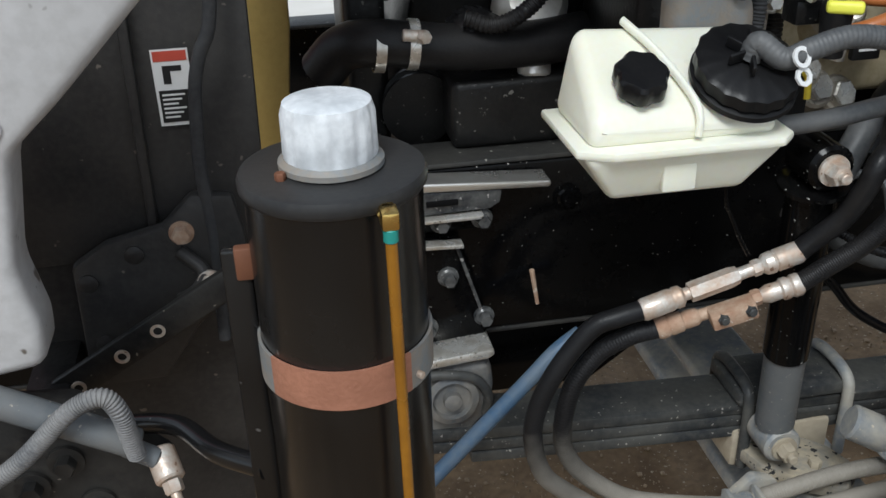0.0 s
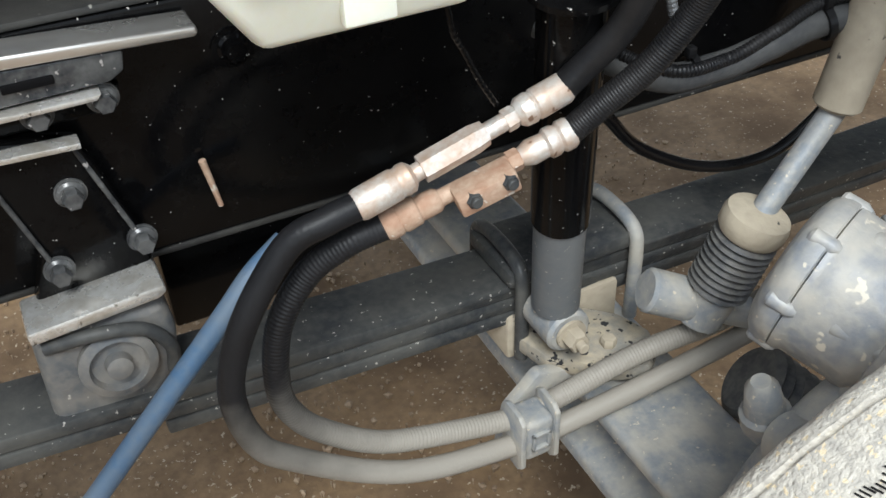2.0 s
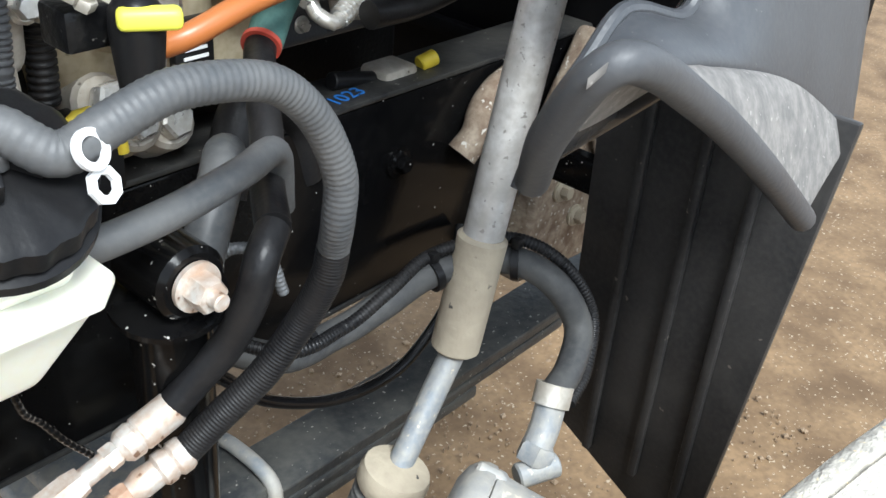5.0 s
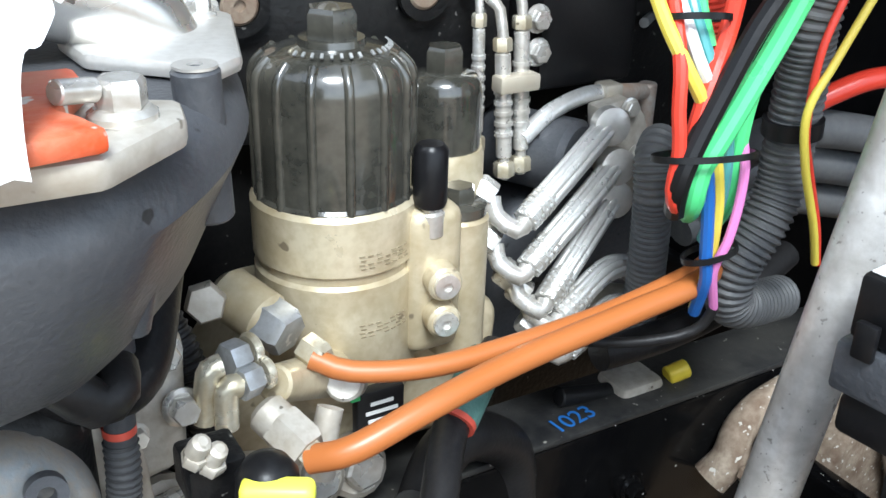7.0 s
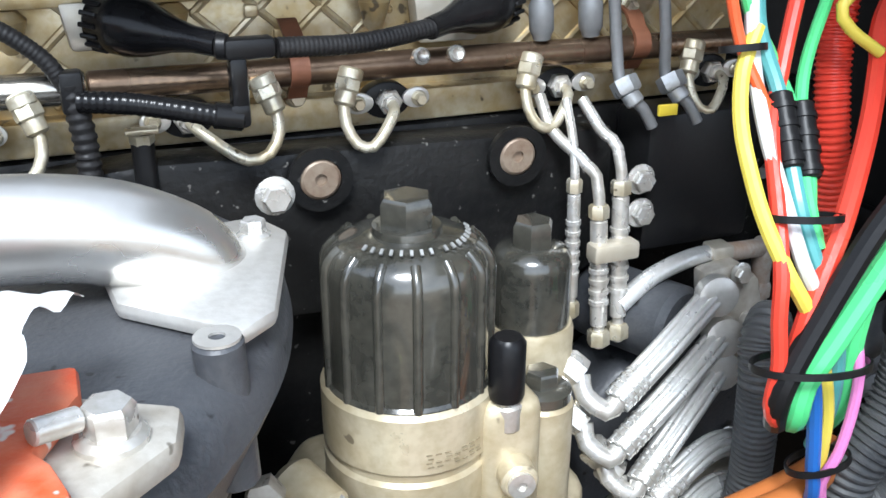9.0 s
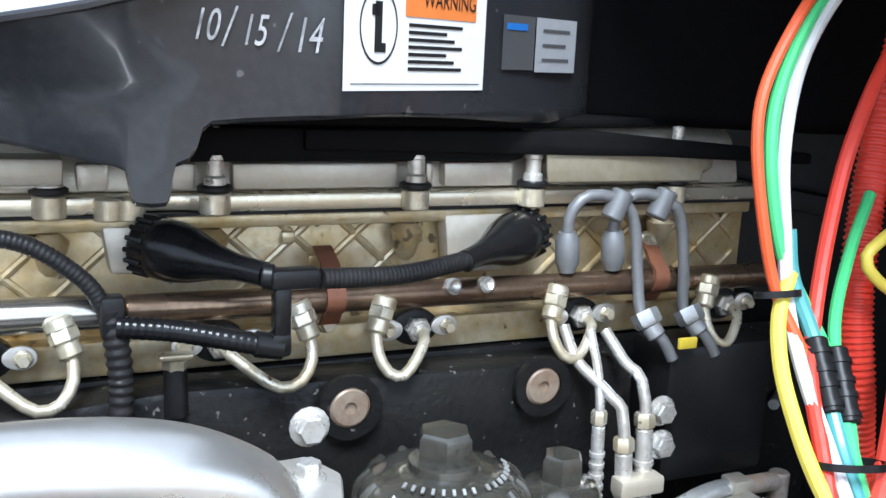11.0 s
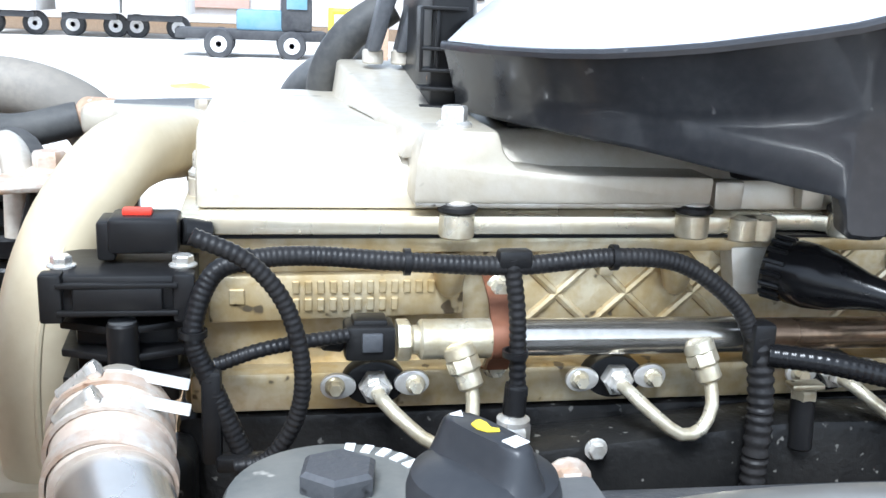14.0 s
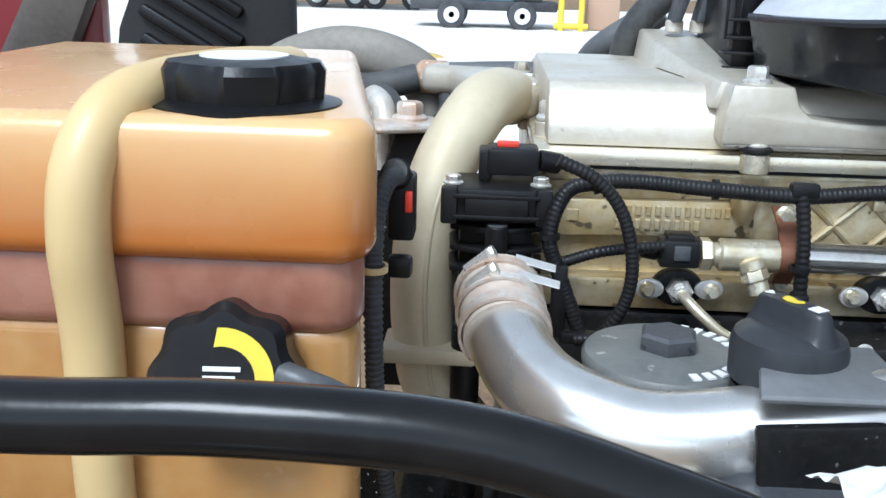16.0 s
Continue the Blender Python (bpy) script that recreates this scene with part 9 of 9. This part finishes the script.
cm = thing("cross_member", "black frame crossmember tubes under the engine", "cross member", (0.8, 0.2, 0.85), kind="")
g = Geo()
tube(g, [(0.66, -0.17, 0.93), (0.72, 0.1, 0.90), (0.72, 0.5, 0.90), (0.66, 0.71, 0.93)], 0.04, 16)
part("tube", g, M["black_gloss"], cm)
g = Geo()
slab(g, [(-0.05, 0.62), (0.14, 0.62), (0.30, 0.74), (0.30, 0.80), (-0.05, 0.80)], -0.10, 0.64, "y", 0.006)
part("gusset", g, M["black_gloss"], cm)
g = Geo()
slab(g, [(0.10, 0.80), (0.55, 0.80), (0.55, 0.86), (0.10, 0.86)], 0.0, 0.42, "y", 0.02)
part("sump", g, M["black_cast"], cm)

# ---- lower middle of the bay ----
gh = thing("sleeved_hose", "black hose in a torn green fabric sleeve", "hose", (0.53, -0.26, 1.1))
g = Geo()
tube(g, [(0.575, -0.235, 1.25), (0.55, -0.25, 1.24), (0.507, -0.277, 1.223), (0.472, -0.32, 1.205), (0.44, -0.365, 1.18), (0.419, -0.39, 1.158), (0.385, -0.438, 1.152)], 0.0145, 16)
part("hose", g, M["rubber"], gh)
g = Geo()
tube(g, [(0.556, -0.248, 1.252), (0.54, -0.257, 1.244), (0.524, -0.267, 1.232), (0.512, -0.274, 1.222)], 0.0175, 18)
part("sleeve", g, M["sleeve"], gh)
g = Geo()
ring(g, axis_at((0.51, -0.275, 1.225), (-0.7, -0.5, -0.4)), 0.0145, 0.0185, 0.005, 22)
part("torn_lining", g, M["label_red"], gh, "red torn sleeve lining")
yt = thing("dipstick_handle", "fluorescent yellow dipstick pull handle", "dipstick", (0.31, -0.33, 1.2))
g = Geo()
box(g, (0, 0, 0), (0.042, 0.016, 0.015), pose(0.318, -0.40, 1.317, 0, 0, -30), bevel=0.005, seg=3)
part("handle", g, M["hi_yellow"], yt)
g = Geo()
lathe(g, axis_at((0.318, -0.384, 1.315), (0, 0, 1)), [(0.014, -0.06), (0.019, -0.01), (0.018, 0.004), (0.013, 0.012), (0.006, 0.015), (0.0, 0.0155)], 28)
box(g, (0.318, -0.392, 1.316), (0.012, 0.02, 0.012), bevel=0.004)
part("tube_top", g, M["black_plastic"], yt)
yb = thing("yellow_clip", "yellow plastic wiring clip on a black connector", "clip", (0.35, -0.25, 1.12))
g = Geo()
tube(g, [(0.316, -0.28, 1.16), (0.317, -0.28, 1.196), (0.322, -0.28, 1.206), (0.345, -0.28, 1.204), (0.356, -0.28, 1.194), (0.359, -0.28, 1.165)], 0.0055)
part("clip", g, M["label_yellow"], yb)
g = Geo()
box(g, (0.338, -0.262, 1.165), (0.046, 0.04, 0.07), bevel=0.006)
part("connector", g, M["black_plastic"], yb)
oc = thing("oil_cooler", "grey cast oil cooler with bolted lugs", "oil cooler", (0.2, -0.2, 1.3))
g = Geo()
slab(g, [(0.10, 1.13), (0.20, 1.13), (0.24, 1.20), (0.24, 1.37), (0.10, 1.39)], -0.34, -0.08, "y", 0.035, 4)
part("body", g, M["black_cast"], oc)
g = Geo()
slab(g, [(0.12, 1.16), (0.215, 1.16), (0.236, 1.21), (0.236, 1.32), (0.20, 1.365), (0.12, 1.35)], -0.362, -0.30, "y", 0.028, 5)
part("end_cover", g, M["band_grey"], oc, "round-edged grey end cover")
g = Geo()
slab(g, [(0.235, 1.22), (0.31, 1.235), (0.315, 1.34), (0.27, 1.365), (0.23, 1.35)], -0.25, -0.15, "y", 0.015, 3)
part("lug_plate", g, M["alu_dull"], oc)
for p in ((0.295, -0.255, 1.335), (0.262, -0.255, 1.275), (0.305, -0.255, 1.29)):
    g = Geo()
    bolt(g, p, (0, -1, 0.2), 0.018, 0.014)
    part("bolt", g, M["steel"], oc)
g = Geo()
ring(g, axis_at((0.205, -0.362, 1.335), (0, -1, 0.2)), 0.005, 0.011, 0.008)
part("boss", g, M["grey_cast"], oc)
conduit("corrugated_conduit", "black corrugated conduit beside the oil cooler", [(0.30, -0.20, 1.36), (0.315, -0.22, 1.32), (0.325, -0.23, 1.27), (0.325, -0.23, 1.2)], 0.012, "rubber", 0.006)
conduit("corrugated_conduit", "dark grey corrugated conduit in front of the cooler", [(0.252, -0.322, 1.324), (0.251, -0.324, 1.30), (0.248, -0.325, 1.27), (0.245, -0.325, 1.20)], 0.0100, "cond_grey", 0.005)
conduit("bypass_hose", "black bent rubber hose under the intake", [(0.20, -0.30, 1.40), (0.22, -0.32, 1.37), (0.25, -0.32, 1.355), (0.275, -0.30, 1.36), (0.30, -0.25, 1.39)], 0.016, "rubber", category="hose", n=16)
hb = thing("large_bolt", "dull hexagon bolt under the filter", "bolt", (0.335, -0.23, 1.345))
g = Geo()
hexa(g, (0.346, -0.185, 1.328), (-0.25, -1, 0.35), 0.027, 0.022, spin=12)
part("head", g, M["alu_dull"], hb)
for c, r0 in (((0.36, -0.26, 1.20), 0.028), ((0.42, -0.20, 1.15), 0.03), ((0.30, -0.20, 1.16), 0.03), ((0.47, -0.18, 1.13), 0.03)):
    ob = thing("small_fitting", "grimy cast fitting among the hoses", "fitting", c)
    g = Geo()
    rod(g, Vector(c) + Vector((0, 0.05, -0.03)), Vector(c), r0)
    part("body", g, M["alu_dull"], ob)
    g = Geo()
    hexa(g, c, (0.2, -0.9, 0.3), r0 * 1.2, 0.016)
    part("hex", g, M["steel"], ob)
conduit("lower_hose", "grey fabric-wrapped hose with clamp under the filters", [(0.52, -0.20, 1.08), (0.46, -0.28, 1.13), (0.43, -0.31, 1.12), (0.38, -0.34, 1.06)], 0.02, "grey_rubber", category="hose", n=16)
conduit("lower_hose", "fat black rubber hose over the frame rail", [(0.50, -0.22, 1.05), (0.54, -0.20, 1.12), (0.58, -0.19, 1.13), (0.64, -0.17, 1.08), (0.66, -0.16, 1.0)], 0.024, "rubber", category="hose", n=16)
conduit("transverse_hose", "black hose lying above the frame rail", [(0.70, -0.22, 1.20), (0.78, -0.22, 1.20), (0.86, -0.22, 1.215), (0.96, -0.2, 1.24)], 0.016, "rubber", category="hose", n=16)
vs = thing("speed_sensor", "grimy sensor block with yellow collar", "sensor", (0.83, -0.13, 1.09))
g = Geo()
box(g, (0.83, -0.13, 1.065), (0.06, 0.05, 0.05), bevel=0.008)
part("block", g, M["alu_dull"], vs)
g = Geo()
rod(g, (0.87, -0.145, 1.083), (0.895, -0.15, 1.09), 0.011)
part("collar", g, M["label_yellow"], vs)
g = Geo()
rod(g, (0.80, -0.13, 1.075), (0.73, -0.13, 1.09), 0.011)
part("plug", g, M["black_plastic"], vs)
bs = thing("rail_bracket", "corroded cast bracket on the frame rail", "bracket", (0.9, -0.22, 1.0))
g = Geo()
tube(g, [(0.905, -0.20, 0.965), (0.925, -0.205, 0.99), (0.94, -0.20, 1.02), (0.965, -0.20, 1.045), (1.01, -0.20, 1.06)], 0.022, 14, r_end=0.016)
part("casting", g, M["rust_cast"], bs)
for p in ((0.925, -0.228, 0.985), (0.945, -0.228, 1.02), (0.965, -0.228, 1.05)):
    g = Geo()
    hexa(g, p, (0.1, -1, 0.2), 0.018, 0.012)
    part("bolt", g, M["rust_cast"], bs)
hb2 = thing("spring_hanger", "mud-caked brown spring hanger behind the steering shaft", "bracket", (1.15, -0.2, 0.88))
g = Geo()
slab(g, [(1.02, 0.72), (1.21, 0.70), (1.21, 1.06), (1.16, 1.10), (1.11, 1.02), (1.05, 0.92)], -0.24, -0.19, "y", 0.014, 3)
part("casting", g, M["rust_cast"], hb2)
for p in ((1.10, -0.241, 0.86), (1.17, -0.241, 0.97), (1.15, -0.241, 0.80)):
    g = Geo()
    ring(g, axis_at(p, (0, -1, 0)), 0.005, 0.018, 0.004)
    bolt(g, Vector(p) + Vector((0, -0.003, 0)), (0, -1, 0.1), 0.020, 0.016)
    part("bolt", g, M["mud"], hb2)
conduit("ground_cable", "grey cable hanging beside the spring hanger", [(1.15, -0.26, 1.12), (1.14, -0.262, 1.05), (1.15, -0.262, 0.97), (1.18, -0.26, 0.90), (1.20, -0.255, 0.82)], 0.010, "shock_grey", category="cable")
mk = thing("rail_marking", "blue chalk number on the frame rail", "marking", (0.74, -0.15, 1.08))
cu = bpy.data.curves.new("digits", "FONT")
cu.body, cu.size, cu.extrude = "1023", 0.03, 0.0004
tx = new("digits_source", cu)
dg = bpy.context.evaluated_depsgraph_get()
me = bpy.data.meshes.new_from_object(tx.evaluated_get(dg))
bpy.data.objects.remove(tx)
me.materials.append(M["blue_ink"])
ob = new("digits", me)
ob.parent = mk
ob.matrix_parent_inverse = Matrix.Translation(-mk.location)
ob.matrix_basis = pose(0.70, -0.172, 1.0802, 0, 0, 8)

# small things low beside the filters
tb = thing("terminal_block", "black terminal block with two pale studs", "connector", (0.292, -0.360, 1.323))
g = Geo()
box(g, (0.297, -0.345, 1.303), (0.036, 0.036, 0.03), bevel=0.004)
part("body", g, M["black_cast"], tb)
for p in ((0.284, -0.372, 1.341), (0.293, -0.372, 1.333)):
    g = Geo()
    lathe(g, axis_at(p, (0.2, -0.5, 0.8)), [(0.006, -0.012), (0.0065, 0), (0.0055, 0.006), (0.003, 0.008)], 12)
    hexa(g, Vector(p) + Vector((-0.002, 0.006, -0.012)), (0.2, -0.5, 0.8), 0.014, 0.008)
    part("stud", g, M["alu_dull"], tb)
ab = thing("alternator_bracket", "oily cast aluminium bracket with hexagon bolts", "bracket", (0.271, -0.335, 1.368))
g = Geo()
slab(g, [(0.195, 1.20), (0.262, 1.20), (0.272, 1.235), (0.268, 1.30), (0.245, 1.335), (0.21, 1.33), (0.19, 1.28)], -0.312, -0.285, "y", 0.008, 3)
part("casting", g, M["alu_dull"], ab)
for p in ((0.262, -0.313, 1.318), (0.215, -0.313, 1.315), (0.255, -0.313, 1.255)):
    g = Geo()
    bolt(g, p, (0.1, -1, 0.2), 0.011, 0.010)
    part("bolt", g, M["alu_dull"], ab)
conduit("bent_hose", "black bent rubber hose below the intake", [(0.207, -0.360, 1.412), (0.220, -0.370, 1.400), (0.235, -0.370, 1.384), (0.246, -0.365, 1.386), (0.249, -0.350, 1.391)], 0.013, category="hose", n=16)
pl = thing("wiring_plug", "black plug with a red band on a ribbed conduit", "connector", (0.242, -0.375, 1.366))
g = Geo()
rod(g, (0.252, -0.322, 1.322), (0.255, -0.322, 1.362), 0.0095, 0.0085)
part("plug", g, M["cond_grey"], pl)
g = Geo()
ring(g, axis_at((0.2522, -0.322, 1.330), (0, 0, 1)), 0.0094, 0.0099, 0.005)
part("band", g, M["label_red"], pl)
conduit("sensor_hose", "grey moulded pipe stub below the orange hose", [(0.407, -0.270, 1.266), (0.400, -0.275, 1.247), (0.397, -0.275, 1.213)], 0.010, "alu_dull", category="pipe")

# ---- labels on the duct ----
dw = thing("duct_warning_label", "white warning label with orange header on the black duct", "label", (0.45, -0.11, 1.77))
LU = Vector((0.134, 0.073, 0)).normalized()
LN = Vector((LU.y, -LU.x, 0))


def on_duct(name, u0, z0, u1, z1, material, lift, parent=None):
    """A patch on the flat flank of the duct; u along it, z up."""
    p = Vector((0.3885, -0.1418, 0)) + LN * (0.0006 + lift)
    a, b = p + LU * u0, p + LU * u1
    g = Geo().add([(a.x, a.y, z0), (b.x, b.y, z0), (b.x, b.y, z1), (a.x, a.y, z1)], [(0, 1, 2, 3)])
    return part(name, g, M[material], parent or dw)


def lettering(text, size, material, name, parent, put):
    """Raised lettering whose points are laid onto a surface by put(u, v)."""
    cu = bpy.data.curves.new(name, "FONT")
    cu.body, cu.size = text, size
    src = new(name + "_source", cu)
    me = bpy.data.meshes.new_from_object(src.evaluated_get(bpy.context.evaluated_depsgraph_get()))
    bpy.data.objects.remove(src)
    for v in me.vertices:
        v.co = put(v.co.x, v.co.y)
    me.materials.append(M[material])
    ob = new(name, me)
    ob.parent = parent
    ob.matrix_parent_inverse = Matrix.Translation(-parent.location)
    return tagged(ob)


on_duct("sheet", 0, 1.7555, 0.1505, 1.842, "white", 0)
on_duct("header", 0.058, 1.804, 0.1375, 1.8295, "label_orange", 0.0006)
lettering("WARNING", 0.0155, "ink", "warning_word", dw, lambda u, v: Vector((0.3885, -0.1418, 0)) + LN * 0.0018 + LU * (0.076 + u * 0.80) + Vector((0, 0, 1.811 + v)))
on_duct("top_print", 0.065, 1.8335, 0.128, 1.837, "ink", 0.0006)
g, m2 = Geo(), 32
oval = [(0.032 + r0 * math.cos(2 * math.pi * i / m2), 1.7965 + 1.32 * r0 * math.sin(2 * math.pi * i / m2)) for r0 in (0.0185, 0.0172) for i in range(m2)]
p0 = Vector((0.3885, -0.1418, 0)) + LN * 0.0012
g.add([p0 + LU * u + Vector((0, 0, z)) for u, z in oval], [(i, (i + 1) % m2, m2 + (i + 1) % m2, m2 + i) for i in range(m2)])
part("pictogram_ring", g, M["ink"], dw)
for u0, z0, u1, z1 in ((0.028, 1.780, 0.035, 1.812), (0.025, 1.803, 0.032, 1.810), (0.033, 1.780, 0.039, 1.786)):
    on_duct("pictogram_bar", u0, z0, u1, z1, "ink", 0.0006)
for k in range(7):
    on_duct("text_line", 0.062, 1.7975 - k * 0.0048, 0.122 - 0.009 * ((k * 2) % 3), 1.7998 - k * 0.0048, "ink", 0.0006)
on_duct("foot_line", 0.006, 1.7595, 0.145, 1.7602, "ink", 0.0006)
pl = thing("duct_part_label", "small dark blue and grey parts label on the duct", "label", (0.5, -0.05, 1.78))
on_duct("dark_patch", 0.174, 1.771, 0.2185, 1.812, "far_dark", 0, pl)
on_duct("pale_patch", 0.2205, 1.7695, 0.283, 1.812, "label_grey", 0, pl)
on_duct("blue_print", 0.178, 1.801, 0.207, 1.806, "blue_ink", 0.0006, pl)
for k in range(3):
    on_duct("text_line", 0.230, 1.801 - k * 0.0115, 0.272 - 0.006 * (k % 2), 1.8035 - k * 0.0115, "far_dark", 0.0006, pl)
ch = thing("chalk_date", "worn white paint pen date written on the duct", "marking", (0.33, -0.14, 1.79))
for text, u, v, size in (("10", 0.296, 1.783, 0.026), ("/", 0.3135, 1.780, 0.033), ("15", 0.324, 1.781, 0.026), ("/", 0.346, 1.778, 0.033), ("14", 0.355, 1.778, 0.030)):
    lettering(text, size, "chalk", "written_figure", ch, lambda a, b, u=u, v=v: duct_face(u + a * 0.60, v + b, 1.735, 0.0012) + Vector((b * 0.18, 0, 0)))

# ---- open hood ----
hd = thing("open_hood", "maroon truck hood tilted forward with black louvred liner", "hood", (-0.9, 0.8, 1.2))
g = Geo()
slab(g, [(-1.9, 0.9), (-0.86, 1.0), (-0.80, 1.45), (-0.80, 1.9), (-1.0, 2.4), (-1.9, 2.6)], 0.85, 0.89, "y", 0.015)
part("shell", g, M["maroon"], hd)
g = Geo()
slab(g, [(-1.02, 1.40), (-0.96, 1.45), (-0.935, 1.63), (-0.845, 1.65), (-0.80, 1.75), (-0.74, 1.95), (-0.85, 1.95), (-0.91, 1.75), (-0.99, 1.60)], 0.80, 0.845, "y", 0.01)
part("seal_edge", g, M["seal_brown"], hd)
g = Geo()
slab(g, [(-0.80, 1.40), (-0.462, 1.40), (-0.468, 1.66), (-0.470, 2.1), (-0.735, 2.1), (-0.735, 1.76), (-0.76, 1.70)], 0.80, 0.83, "y", 0.012)
lv = part("liner", g, M["liner"], hd)
g = Geo()
tube(g, [(-0.85, 0.87, 1.3), (-0.84, 0.80, 1.1), (-0.83, 0.73, 1.0), (-0.82, 0.71, 0.95)], 0.025)
part("hinge_arm", g, M["black_gloss"], hd)
for k in range(9):
    g = Geo()
    mm = Matrix.Translation((-0.635, 0.795, 1.55 + 0.045 * k)) @ Matrix.Rotation(radians(30), 4, "Y")
    box(g, (0, 0, 0), (0.19, 0.022, 0.020), mm, bevel=0.006)
    part("louvre", g, M["black_plastic"], lv)

# ---- far yard ----
def wheel_at(parent, x, y, z, r, w):
    g = Geo()
    m = axis_at((x, y - w / 2, z), (0, 1, 0))
    lathe(g, m, [(r * 0.6, 0), (r * 0.9, 0.01), (r, w * 0.2), (r, w * 0.8), (r * 0.9, w)], 28)
    t = part("wheel", g, M["far_dark"], parent)
    g = Geo()
    lathe(g, axis_at((x, y - w / 2 - 0.02, z), (0, 1, 0)), [(r * 0.55, 0), (r * 0.5, 0.03), (r * 0.2, 0.0)], 24)
    part("rim", g, M["far_white"], t)


yt2 = thing("yard_truck", "far flatbed yard truck with pale wheels and blue body", "truck", (-0.5, 30, 0))
WX = (-1.35, 0.75)
for x in WX:
    wheel_at(yt2, x, 29.0, 0.45, 0.43, 0.35)
    wheel_at(yt2, x, 31.0, 0.45, 0.43, 0.35)
g = Geo()
box(g, (-0.4, 30, 0.72), (4.4, 1.8, 0.28), bevel=0.05)
part("chassis", g, M["far_dark"], yt2)
g = Geo()
box(g, (-0.1, 30, 1.15), (1.5, 1.6, 0.6), bevel=0.08)
part("body", g, M["far_blue"], yt2)
g = Geo()
box(g, (0.9, 30, 1.5), (0.9, 1.8, 1.3), bevel=0.1)
part("cab", g, M["far_dark"], yt2)
g = Geo()
box(g, (0.9, 29.06, 1.75), (0.6, 0.04, 0.5), bevel=0.02)
part("side_window", g, M["far_blue"], yt2)
yl = thing("yellow_lift", "far yellow lifting frame beside the truck", "lift", (2.1, 29, 0))
for a, b in (((1.9, 29, 0.04), (1.9, 29, 1.6)), ((2.5, 29, 0.04), (2.5, 29, 1.6)), ((1.9, 29, 1.5), (2.5, 29, 1.5)), ((1.7, 29, 0.2), (2.7, 29, 0.2))):
    g = Geo()
    rod(g, a, b, 0.09)
    part("beam", g, M["label_yellow"], yl)
g = Geo()
box(g, (3.2, 30, 0.8), (1.0, 1.0, 1.5), bevel=0.1)
single("rusty_container", g, M["rust"], "far rusty skip in the yard", "container")
for x in (-13.0, -9.6, -6.6, -4.2):
    tr = thing("far_trailer", "far white trailer with dark underside", "trailer", (x, 42, 0), "trailers at the end of the yard")
    g = Geo()
    box(g, (x, 42, 2.3), (2.3, 6, 2.6), bevel=0.05)
    part("box", g, M["far_white"], tr)
    g = Geo()
    box(g, (x, 39.5, 0.85), (2.0, 0.6, 0.22), bevel=0.03)
    part("bumper", g, M["far_dark"], tr)
    for s in (-0.8, 0.8):
        wheel_at(tr, x + s, 40.5, 0.5, 0.48, 0.3)
bd = thing("far_building", "long pale building with reddish wall beyond the yard", "building", (0, 70, 0))
g = Geo()
box(g, (-10, 72, 3.5), (60, 8, 7), bevel=0.1)
part("wall", g, M["far_white"], bd)
g = Geo()
box(g, (-9, 67.8, 2.6), (16, 0.3, 3.2), bevel=0.05)
part("red_wall", g, M["far_brick"], bd)
for x in range(-34, 16, 6):
    g = Geo()
    box(g, (x, 67.9, 3.0), (2.2, 0.2, 1.6), bevel=0.03)
    part("window", g, M["far_dark"], bd)
rb2 = random.Random(4)
for k in range(14):
    g = Geo()
    x, y = rb2.uniform(-3, 4), rb2.uniform(13, 24)
    s = rb2.uniform(0.25, 0.9)
    bm = bmesh.new()
    bmesh.ops.create_icosphere(bm, subdivisions=2, radius=1)
    for v in bm.verts:
        v.co = v.co * (1 + 0.35 * noise.noise(v.co * 1.3 + Vector((k, 0, 0))))
        v.co = Vector((x + v.co.x * s, y + v.co.y * s * 0.6, 0.05 + max(0, v.co.z) * s * 0.25))
    from_bm(g, bm)
    single("soil_mound", g, M["yard"] if k % 3 else M["tan_plate"], "low heap of pale rubble in the yard", "rubble", "rubble heaps in the yard")
